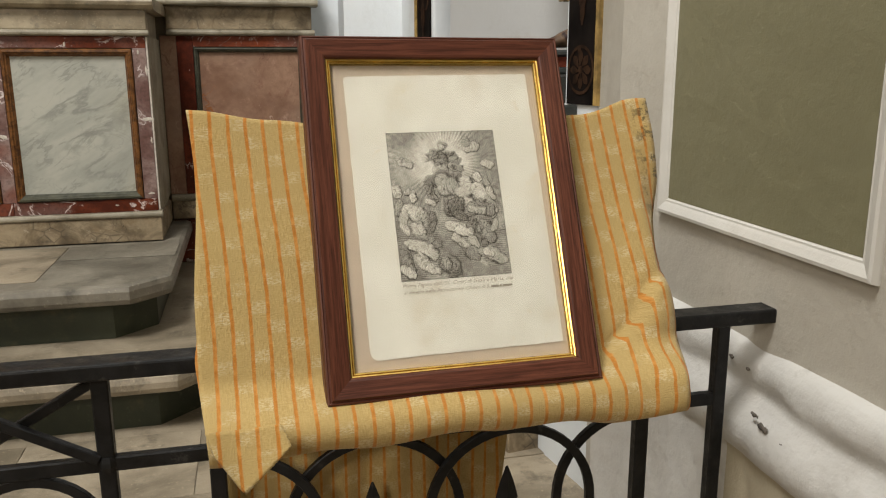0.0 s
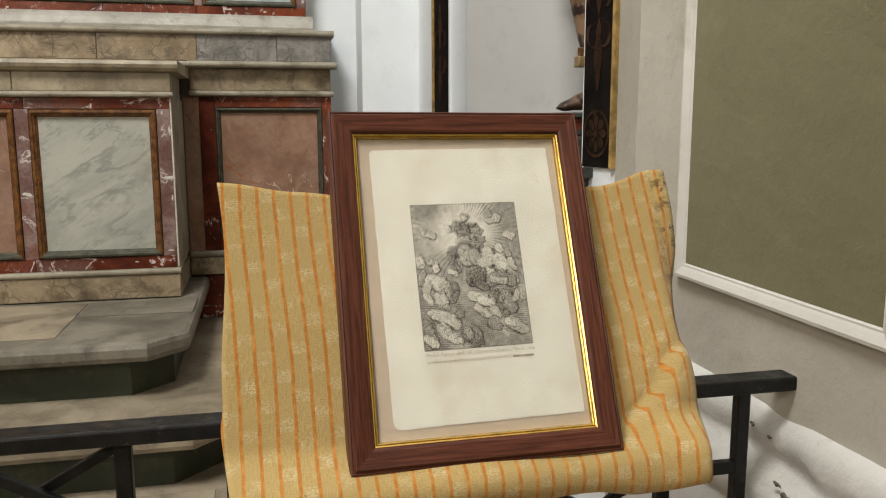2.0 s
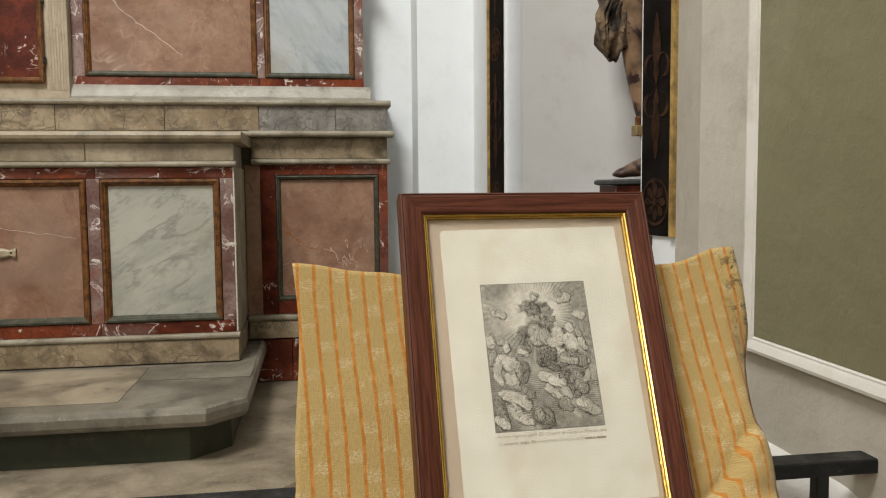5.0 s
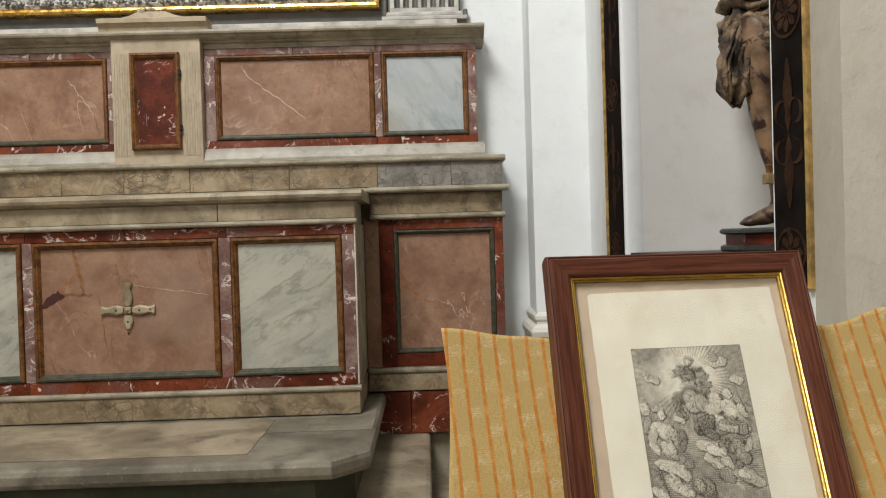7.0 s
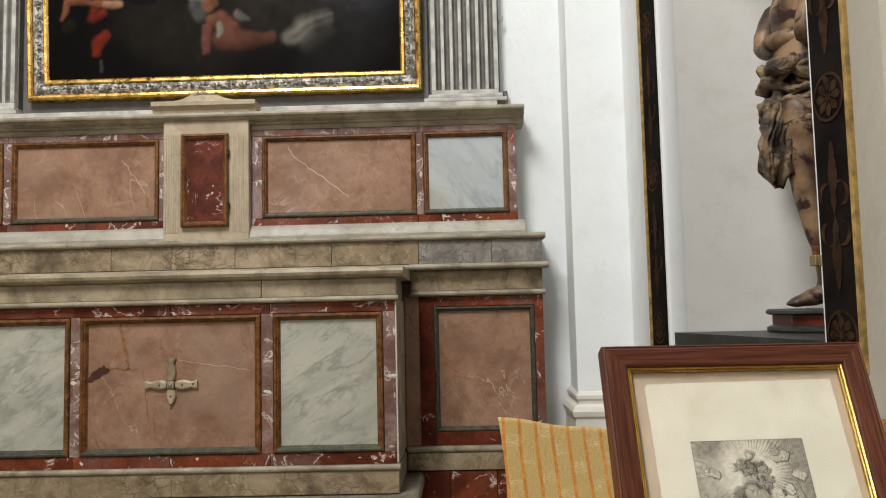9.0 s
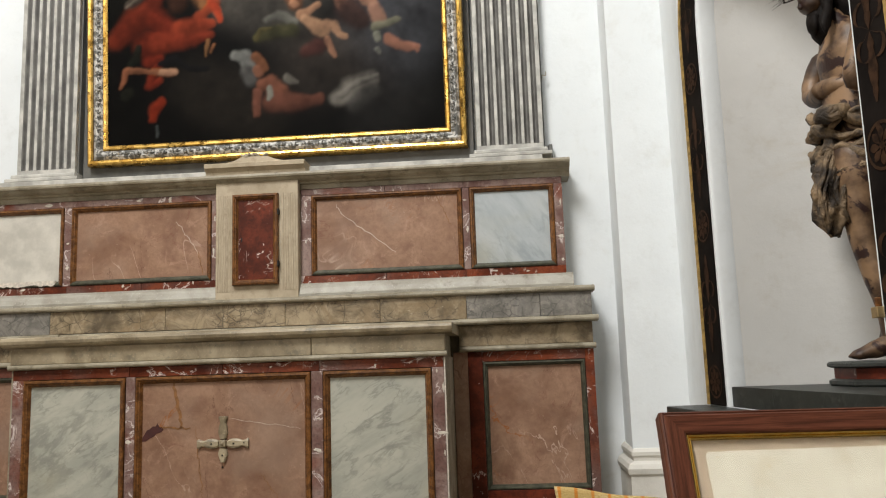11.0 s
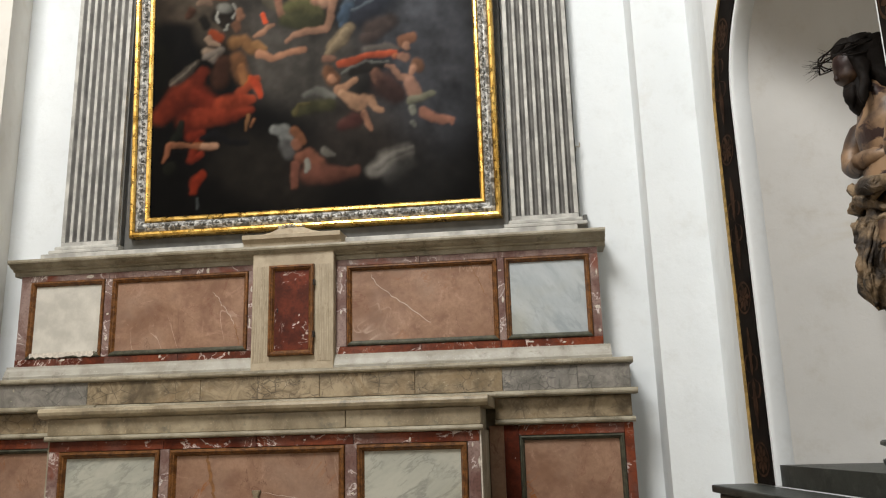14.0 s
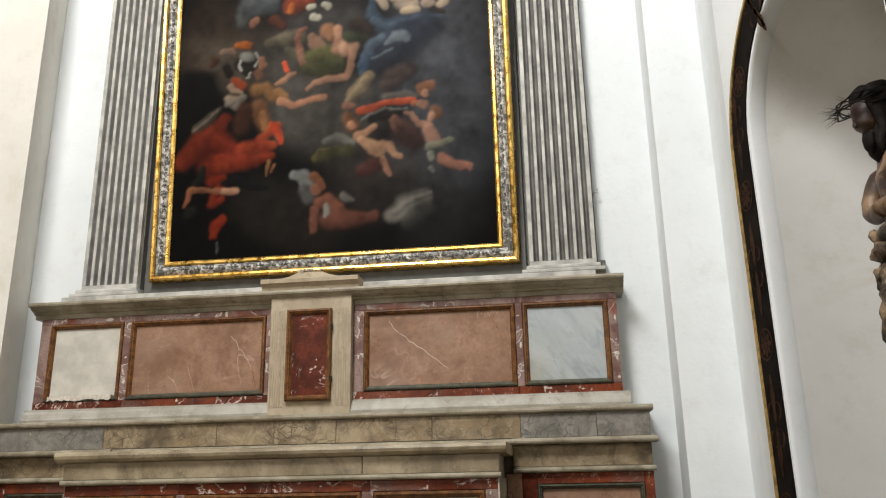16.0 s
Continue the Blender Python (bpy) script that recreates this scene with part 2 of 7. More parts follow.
STEP = worn_stone("worn_grey_stone", (0.085, 0.075, 0.055), (0.24, 0.215, 0.168), (0.05, 0.044, 0.03), 0.5, 0.7, 1.5)
STEPTAN = worn_stone("worn_tan_stone", (0.155, 0.127, 0.085), (0.36, 0.30, 0.215), (0.085, 0.072, 0.05), 0.5, 0.7, 1.5)
RISER = worn_stone("dark_green_painted_riser", (0.020, 0.026, 0.013), (0.052, 0.060, 0.034), (0.10, 0.085, 0.04), 0.5, 0.3)
FLOOR = worn_stone("tan_floor_stone", (0.25, 0.19, 0.13), (0.36, 0.29, 0.205), (0.19, 0.14, 0.1), 0.5, 0.3)
PLASTER = plaster("white_plaster", (0.685, 0.715, 0.73), (0.755, 0.785, 0.80), (0.60, 0.60, 0.575))
PLASTERW = plaster("cream_white_plaster", (0.60, 0.575, 0.53), (0.68, 0.655, 0.61), (0.52, 0.46, 0.36))
PLASTER2 = plaster("cream_plaster", (0.41, 0.38, 0.32), (0.52, 0.49, 0.425), (0.31, 0.27, 0.205), 0.75, 0.25)
NAVE = plaster("unseen_nave_tan", (0.22, 0.19, 0.14), (0.28, 0.24, 0.18), (0.18, 0.15, 0.1))
GREEN = plaster("olive_plaster", (0.172, 0.160, 0.092), (0.222, 0.208, 0.126), (0.27, 0.252, 0.172), 0.6, 0.25)
WHITEPAINT = plaster("white_painted_moulding", (0.56, 0.54, 0.49), (0.70, 0.68, 0.63), (0.42, 0.37, 0.29), 0.6)
WHITEWASH = plaster("dirty_whitewash", (0.50, 0.485, 0.45), (0.68, 0.665, 0.63), (0.34, 0.30, 0.25), 0.7, 0.5)
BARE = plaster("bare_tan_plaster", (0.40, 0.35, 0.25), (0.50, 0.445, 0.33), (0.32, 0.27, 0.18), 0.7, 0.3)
NICHEWASH = plaster("stained_niche_plaster", (0.60, 0.595, 0.575), (0.68, 0.675, 0.655), (0.50, 0.44, 0.34))
BLACKBAND = plain("black_painted_band", (0.008, 0.006, 0.005), 0.8, 0, 0.5, 9, 0.3, 0.08)
DULLGOLD = plain("dull_brown_gold_paint", (0.034, 0.017, 0.009), 0.7, 0, 0.6, 25, 0.3, 0.1)
YELLOW = plain("ochre_yellow_edge", (0.32, 0.21, 0.065), 0.6, 0, 0.45, 30, 0.3)
SLATE = worn_stone("black_slate", (0.012, 0.014, 0.012), (0.034, 0.038, 0.034), (0.085, 0.09, 0.08), 0.45, 0.4, 4.0)


def iron():
    m = Mat("black_wrought_iron", 0.48, 0.0, 0.3)
    base = m.mix(m.span(m.noise(45, 5), 0.3, 0.7), (0.004, 0.004, 0.004), (0.012, 0.012, 0.012))
    base = m.mix(m.math("MULTIPLY", m.span(m.noise(22, 6, 0.75), 0.58, 0.7), 0.55), base, (0.075, 0.07, 0.062))
    m.colour(base).rough(m.span(m.noise(30), 0.3, 0.7, 0.3, 0.6)).bump(m.noise(90, 5, 0.7), 0.5, 0.002)
    return m.m


IRON = iron()
GOLD, SILVER = gilt(), silver_leaf()
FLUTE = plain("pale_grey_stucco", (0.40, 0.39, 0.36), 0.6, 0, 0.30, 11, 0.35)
# Flute hollows: a grime colour, darkened further to carry the flutes' shade.
FLUTEHOLLOW = plain("shaded_grimy_stucco", (0.105, 0.10, 0.092), 0.7, 0, 0.35, 9, 0.3)
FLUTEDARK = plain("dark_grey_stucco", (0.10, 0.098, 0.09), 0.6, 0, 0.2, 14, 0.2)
FRAMEWOOD = wood("mahogany_frame", (0.058, 0.0165, 0.0080), (0.135, 0.043, 0.0225), 0.45, (1, 1, 0.035), 13.0)
FRAMEWOOD_X = wood("mahogany_frame_rail", (0.058, 0.0165, 0.0080), (0.135, 0.043, 0.0225), 0.45, (0.035, 1, 1), 13.0)


# ---- mesh helpers ----
def box(bm, x0, x1, y0, y1, z0, z1, bevel=0.0):
    v = [bm.verts.new((x, y, z)) for x in (x0, x1) for y in (y0, y1) for z in (z0, z1)]
    fs = [bm.faces.new([v[i] for i in q]) for q in ((0, 1, 3, 2), (4, 6, 7, 5), (0, 4, 5, 1), (2, 3, 7, 6), (0, 2, 6, 4), (1, 5, 7, 3))]
    if bevel:
        bmesh.ops.bevel(bm, geom=list({e for f in fs for e in f.edges}), offset=bevel, segments=2, profile=0.5, affect="EDGES")
    return bm


def run_x(bm, profile, x0, x1, s0=0.0, s1=0.0):
    """A closed (y, z) outline drawn out along x; s0, s1 mitre the ends by the outline's depth in y."""
    ends = []
    yb = max(p[0] for p in profile)
    for x, s in ((x0, s0), (x1, s1)):
        ends.append([bm.verts.new((x + s * (yb - y), y, z)) for y, z in profile])
    n = len(profile)
    for i in range(n):
        bm.faces.new((ends[0][i], ends[0][(i + 1) % n], ends[1][(i + 1) % n], ends[1][i]))
    bm.faces.new(ends[0][::-1])
    bm.faces.new(ends[1])
    return bm


def loft(bm, rings, closed=True, caps=True):
    vs = [[bm.verts.new(p) for p in r] for r in rings]
    for a, b in zip(vs, vs[1:]):
        n = len(a)
        for i in range(n if closed else n - 1):
            bm.faces.new((a[i], a[(i + 1) % n], b[(i + 1) % n], b[i]))
    if caps and closed:
        bm.faces.new(vs[0][::-1])
        bm.faces.new(vs[-1])
    return vs


def finish(bm, name, material, smooth=False):
    bmesh.ops.recalc_face_normals(bm, faces=bm.faces)
    me = bpy.data.meshes.new(name)
    bm.to_mesh(me)
    bm.free()
    for m in (material if isinstance(material, (list, tuple)) else [material]):
        me.materials.append(m)
    if smooth:
        for p in me.polygons:
            p.use_smooth = True
    return me


def part(name, bm, material, parent, label="", smooth=False):
    ob = new(name, finish(bm, name, material, smooth))
    ob.parent = parent
    if label:
        ob["label"] = label
    return ob


def mesh_thing(name, bm, material, label, category, kind="", smooth=False, group=""):
    return tagged(new(name, finish(bm, name, material, smooth)), label, category, group, kind)


def thing(name, label, category, group="", kind="", at=(0, 0, 0)):
    ob = new(name)
    ob.location = at
    return tagged(ob, label, category, group, kind)


def B(*a, bevel=0.003):
    return box(bmesh.new(), *a, bevel)


def arc(cx, cy, r, a0, a1, n):
    return [(cx + r * math.cos(radians(a0 + (a1 - a0) * i / n)), cy + r * math.sin(radians(a0 + (a1 - a0) * i / n))) for i in range(n + 1)]


def rounded(y0, y1, z0, z1):
    h = z1 - z0
    r = h / 2
    return [(y1, z0), (y0 + r, z0)] + [(y0 + r - r * math.sin(radians(a)), z0 + r - r * math.cos(radians(a))) for a in (30, 60, 90, 120, 150)] + [(y0 + r, z1), (y1, z1)]


def panel(parent, name, x0, x1, z0, z1, y, slab, top=OCHRE, low=VERDI, w=0.024, label=""):
    """An inset slab with its four mitred moulding strips, facing -y."""
    sl = part(name, B(x0 - 0.004, x1 + 0.004, y + 0.013, y + 0.033, z0 - 0.004, z1 + 0.004, bevel=0), slab, parent, label)
    a, b, c, d = x0 - w, x1 + w, z0 - w, z1 + w
    for (px, pz), (qx, qz), m in (((a, d), (b, d), top), ((b, d), (b, c), top), ((b, c), (a, c), low), ((a, c), (a, d), top)):
        bm = bmesh.new()
        ix = lambda x: x0 if x == a else x1
        iz = lambda z: z0 if z == c else z1
        rings = []
        for X, Z in ((px, pz), (qx, qz)):
            IX, IZ = ix(X), iz(Z)
            mid = lambda f, dy: (X + (IX - X) * f, y + dy, Z + (IZ - Z) * f)
            rings.append([mid(0, 0.02), mid(0, -0.004), mid(0.15, -0.009), mid(0.4, -0.010), mid(0.55, -0.004), mid(0.7, -0.003), mid(0.82, 0.004), mid(1, 0.011), mid(1, 0.02)])
        loft(bm, rings)
        part("moulding", bm, m, sl)
    return sl


# ---- chapel shell ----
TOP = 7.8
RX, RY, LX, LY = 0.935, 1.80, 0.75, 3.05
UL = math.hypot(LX - RX, LY - RY)
UX, UY = (LX - RX) / UL, (LY - RY) / UL


def wall_at(s, d, z):
    """A place on the niche wall: s along it from the near jamb, d out of it into the chapel."""
    return (RX + UX * s - UY * d, RY + UY * s + UX * d, z)


def thick_wall(name, pts, z0, z1, out, mat, label):
    """A wall along a plan line, with its thickness towards out."""
    bm = bmesh.new()
    back = [(x + out[0], y + out[1]) for x, y in reversed(pts)]
    ring = pts + back
    loft(bm, [[(x, y, z0) for x, y in ring], [(x, y, z1) for x, y in ring]])
    return mesh_thing(name, bm, mat, label, "wall", "structure")


XC = -1.255
EX, WX = 0.57, -3.03
thick_wall("wall_north", [(WX, 4.14), (EX, 4.14)], 0, TOP, (0, 0.3), PLASTER, "white plastered wall behind the marble altar")
thick_wall("wall_corner_east", [(EX, 4.14), (EX - 0.012, 3.80), (0.83, 3.80), (0.81, 3.45), wall_at(1.30, 0, 0)[:2]], 0, TOP, (0.6, 0.6), PLASTER, "white plastered corner pilaster")
thick_wall("wall_corner_west", [(-3.5, 3.0), (-3.30, 3.80), (WX + 0.12, 3.80), (WX, 4.14)], 0, TOP, (-0.6, 0.6), PLASTERW, "white plastered corner pilaster")
thick_wall("wall_west", [(-6.0, 1.5), (-3.8, 1.5), (-3.5, 3.0)], 0, TOP, (-0.3, 0.3), PLASTERW, "white plastered side wall of the chapel")
# Unseen walls and ceiling close the room; tan keeps their bounced light low.
thick_wall("wall_nave_west", [(-6.0, -4.5), (-6.0, 1.5)], 0, TOP, (-0.3, 0), NAVE, "unseen tan wall added to close the nave")
thick_wall("wall_nave_east", [(4.2, 0.15), (4.2, -4.5)], 0, TOP, (0.3, 0), NAVE, "unseen tan wall added to close the nave")
thick_wall("wall_pier_return", [(1.39, 0.15), (4.2, 0.15)], 0, TOP, (0, 0.3), NAVE, "unseen tan wall added to close the nave")
thick_wall("wall_south", [(4.2, -4.5), (-6.0, -4.5)], 0, TOP, (0, -0.3), NAVE, "unseen tan wall added to close the nave")
mesh_thing("ceiling", B(-6.3, 4.5, -4.8, 4.5, TOP, TOP + 0.2, bevel=0), PLASTER, "unseen plain white ceiling closing the room", "ceiling", "structure")
mesh_thing("floor", B(-6.3, 4.5, -4.8, 0.76, -0.2, 0.0, bevel=0), FLOOR, "worn tan stone nave floor", "floor", "structure")

# near pier with the olive panel
thick_wall("wall_east", [(0.79, 0.15), (0.79, 1.39), (0.845, 1.415), (RX, RY)], 0, TOP, (0.6, 0), PLASTER2, "cream plastered pier with a moulded plinth")


# niche wall with an arched opening
S0, HALF, SPRING, SILL = 0.635, 0.475, 2.62, 1.215
S_END = 1.30


def arch(r, n=24):
    return [(S0 + r * math.cos(math.pi * i / n), SPRING + r * math.sin(math.pi * i / n)) for i in range(n + 1)]


bm = bmesh.new()
face = lambda pts: bm.faces.new([bm.verts.new(wall_at(s, 0, z)) for s, z in pts])
face([(0, 0), (S0 - HALF, 0), (S0 - HALF, TOP), (0, TOP)])
face([(S0 + HALF, 0), (S_END, 0), (S_END, TOP), (S0 + HALF, TOP)])
face([(S0 - HALF, 0), (S0 + HALF, 0), (S0 + HALF, SILL), (S0 - HALF, SILL)])
ar = arch(HALF)
for (a, za), (b, zb) in zip(ar, ar[1:]):
    face([(a, za), (b, zb), (b, TOP), (a, TOP)])
for s_, d_, t_, e_ in ((0, 0, 0, -1.0), (0, -1.0, S_END, -1.0), (S_END, -1.0, S_END, 0)):
    bm.faces.new([bm.verts.new(wall_at(*p)) for p in ((s_, d_, 0), (t_, e_, 0), (t_, e_, TOP), (s_, d_, TOP))])
niche = mesh_thing("wall_niche", bm, PLASTER, "white plastered side wall with an arched statue niche", "wall", "structure")
outline = [(S0 + HALF, SILL)] + ar + [(S0 - HALF, SILL)]


def outline_at(grow, flat=1.0):
    k = (1 + grow / HALF) * flat
    return [(S0 + (s - S0) * k, z if z <= SPRING else SPRING + (z - SPRING) * k) for s, z in outline]


def sheet(bm, rings):
    vs = [[bm.verts.new(wall_at(*p)) for p in r] for r in rings]
    for a, b in zip(vs, vs[1:]):
        for i in range(len(a) - 1):
            bm.faces.new((a[i], a[i + 1], b[i + 1], b[i]))


# the rounded jamb, then the hollow of the niche
bm = bmesh.new()
sheet(bm, [[(s, d, z) for s, z in outline_at(g)] for g, d in ((0.0, 0.0), (-0.004, -0.004), (-0.007, -0.012), (-0.007, -0.055), (-0.004, -0.067))])
part("jamb", bm, PLASTER, niche, "", True)
DEEPN = 0.72
bm = bmesh.new()
rings = []
for j in range(15):
    w, dd = math.cos(math.pi / 2 * j / 14.2), math.sin(math.pi / 2 * j / 14.2)
    rings.append([(s, -0.067 - DEEPN * dd, z) for s, z in outline_at(-0.004, w)])
sheet(bm, rings)
part("hollow", bm, NICHEWASH, niche, "", True)

# ---- steps and chancel floor ----
def chamfered(bm, x0, x1, y0, y1, z0, z1, c, r=0.0):
    """A slab whose two front corners are cut off; r rounds its front edge."""
    def ring(o, z):
        return [(x0 + o, y1, z), (x0 + o, y0 + c, z), (x0 + c, y0 + o, z), (x1 - c, y0 + o, z), (x1 - o, y0 + c, z), (x1 - o, y1, z)]
    if r:
        loft(bm, [ring(r, z0), ring(r * 0.3, z0 + r * 0.3), ring(0, z0 + r), ring(0, z1 - r), ring(r * 0.3, z1 - r * 0.3), ring(r, z1)])
    else:
        loft(bm, [ring(0, z0), ring(0, z1)])
    return bm


chancel = mesh_thing("floor_chancel", B(-6.0, 2.2, 0.76, 4.3, -0.2, 0.19, bevel=0), STEPTAN, "tan stone chancel floor behind the railing", "floor", "structure")
steps = thing("altar_steps", "worn grey stone altar steps with dark green risers", "steps")
for x0, x1, y0, z0, z1, c, m in ((-2.55, 0.03, 2.42, 0.325, 0.388, 0.18, STEPTAN), (-2.33, -0.185, 2.74, 0.525, 0.597, 0.13, STEP)):
    part("tread", chamfered(bmesh.new(), x0, x1, y0, 3.96, z0, z1, c, 0.022), m, steps)
    # Fillet in the dark riser colour stands for the shadow line under the nosing.
    part("fillet", chamfered(bmesh.new(), x0 + 0.060, x1 - 0.060, y0 + 0.062, 3.95, z0 - 0.014, z0 - 0.001, c), RISER, steps)
    part("riser", chamfered(bmesh.new(), x0 + 0.07, x1 - 0.07, y0 + 0.085, 3.94, max(z0 - 0.136, 0.19 if z0 < 0.5 else 0.3885), z0 - 0.0145, c), RISER, steps, "dark green painted riser with rubbed edges")
part("slab_patch", B(-0.62, -0.20, 3.17, 3.41, 0.5975, 0.601, bevel=0.001), STEP, steps, "grey stone slab let into the top step")
part("slab_patch", B(-2.30, -0.63, 2.86, 3.41, 0.5975, 0.600, bevel=0.001), STEPTAN, steps, "tan stone slab let into the top step")

# ---- altar table ----
altar = thing("altar", "marble altar table with inlaid red, pink and white panels", "altar")
F = 3.47
AL, AR = 2 * XC - 0.02 + 0.27, -0.27
part("core", B(AL + 0.01, AR - 0.01, F + 0.035, 3.93, 0.605, 1.53, bevel=0), TRIM, altar)
part("plinth", B(AL, AR, F - 0.012, 3.93, 0.602, 0.700), SAND, altar, "mottled brown breccia plinth")
part("plinth_lip", run_x(bmesh.new(), rounded(F - 0.022, F + 0.03, 0.7005, 0.726), AL - 0.004, AR + 0.006), TRIM, altar, "pale grey marble lip")
for x in (-1.56, -0.86):
    part("frieze", B(x - 0.70 if x < -1 else x - 0.003 + 0.0, AR if x > -1 else -0.865, F - 0.010, F + 0.06, 1.456, 1.532), TABLE, altar, "grey-beige marble frieze")
part("frieze_lip", run_x(bmesh.new(), rounded(F - 0.026, F + 0.03, 1.432, 1.4555), AL - 0.004, AR + 0.008), TRIM, altar)
part("table_slab", run_x(bmesh.new(), [(3.93, 1.533), (F - 0.014, 1.533), (F - 0.034, 1.538), (F - 0.046, 1.549), (F - 0.05, 1.562), (F - 0.046, 1.574), (F - 0.036, 1.579), (3.93, 1.579)], AL - 0.03, AR + 0.035), TABLE, altar, "worn grey-beige marble table slab")
# side return strip of the table
part("side", B(AR - 0.009, AR, F + 0.005, 3.93, 0.7265, 1.4315, bevel=0.001), TRIM, altar)
part("side", B(AL, AL + 0.009, F + 0.005, 3.93, 0.7265, 1.4315, bevel=0.001), TRIM, altar)
W = 0.031
PANES = [(2 * XC - 0.02 + 0.363, 2 * XC - 0.02 + 0.783, WHITE, "yellowed white marble panel with grey veins"), (-1.640, -0.900, PINK, "pink marble panel with cracks"), (-0.785, -0.363, WHITE, "white marble panel with grey veins")]
Z0, Z1 = 0.810, 1.354
for x0, x1, m, lab in PANES:
    panel(altar, "panel", x0, x1, Z0, Z1, F, m, w=0.029, label=lab)
XS = [AL, PANES[0][0] - W, PANES[0][1] + W, PANES[1][0] - W, PANES[1][1] + W, PANES[2][0] - W, PANES[2][1] + W, AR - 0.008]
for i in (0, 2, 4, 6):
    part("stile", B(XS[i] + (0.001 if i else 0.01), XS[i + 1] - 0.001, F, F + 0.03, Z0 - W, Z1 + W, bevel=0.0015), MAUVE, altar)
cuts = [AL + 0.01, -1.70, -1.27, -0.83, AR - 0.008]
for a, b in zip(cuts, cuts[1:]):
    part("rail", B(a, b - 0.0015, F, F + 0.03, 0.7265, Z0 - W - 0.001, bevel=0.0015), RED, altar)
    part("rail", B(a, b - 0.0015, F, F + 0.03, Z1 + W + 0.001, 1.4315, bevel=0.0015), RED, altar)

# the carved cross and the chipped patch on the middle panel
bm = bmesh.new()
CX, CZ = -1.268, 1.083
for k in range(4):
    c, s = math.cos(k * math.pi / 2), math.sin(k * math.pi / 2)
    length = 0.118 if k == 1 else (0.080 if k == 3 else 0.116)
    rings = []
    for f, w in ((0.17, 0.012), (0.24, 0.018), (0.42, 0.0225), (0.60, 0.020), (0.76, 0.013), (0.86, 0.016), (0.95, 0.022), (1.0, 0.020)) if k != 3 else ((0.24, 0.012), (0.34, 0.019), (0.6, 0.023), (0.9, 0.013), (1.0, 0.010)):
        r = f * length
        rings.append([(CX + c * r - s * w * q, F + 0.014 - h, CZ + s * r + c * w * q) for q, h in ((-1, 0), (-0.9, 0.012), (-0.55, 0.016), (0.55, 0.016), (0.9, 0.012), (1, 0))])
    loft(bm, rings)
part("cross", bm, TABLE, altar, "small carved pale grey stone cross")
bm = bmesh.new()
box(bm, CX - 0.016, CX + 0.016, F - 0.008, F + 0.014, CZ - 0.016, CZ + 0.016, 0.005)
bmesh.ops.create_icosphere(bm, subdivisions=2, radius=0.007, matrix=Matrix.Translation((CX, F - 0.008, CZ)))
part("cross_boss", bm, TABLE, altar, "", True)
for dx, dz in ((0.05, 0.0), (-0.05, 0.0), (0.0, -0.05), (-0.004, -0.102), (0.098, 0.003)):
    bm = bmesh.new()
    bmesh.ops.create_icosphere(bm, subdivisions=1, radius=0.0045, matrix=Matrix.Translation((CX + dx, F - 0.0015 if abs(dz) < 0.1 else F + 0.012, CZ + dz)))
    part("pin", bm, IRON, altar, "dark iron pin of the cross")
bm = bmesh.new()
rim = [(-0.052, -0.018), (-0.056, -0.036), (-0.034, -0.034), (-0.022, -0.024), (-0.002, -0.016), (0.014, -0.002), (0.034, 0.004), (0.046, 0.016), (0.036, 0.026), (0.026, 0.026), (0.016, 0.044), (0.008, 0.030), (-0.006, 0.030), (-0.020, 0.018), (-0.034, 0.012), (-0.040, 0.0)]
bm.faces.new([bm.verts.new((-1.587 + x, F + 0.0118, 1.135 + z)) for x, z in rim])
part("chip", bm, plain("bare_dark_red_patch", (0.05, 0.010, 0.008), 0.7), altar, "dark red patch where the marble chipped off")

# ---- retable: the stepped wall of panels behind the table ----
retable = thing("retable", "tall marble retable with panels, ledges and a tabernacle", "retable")
G = 3.94
RL, RR = 2 * XC - 0.42, 0.42
part("core", B(RL + 0.02, RR - 0.02, G + 0.045, 4.138, 0.17, 1.62, bevel=0), TRIM, retable)
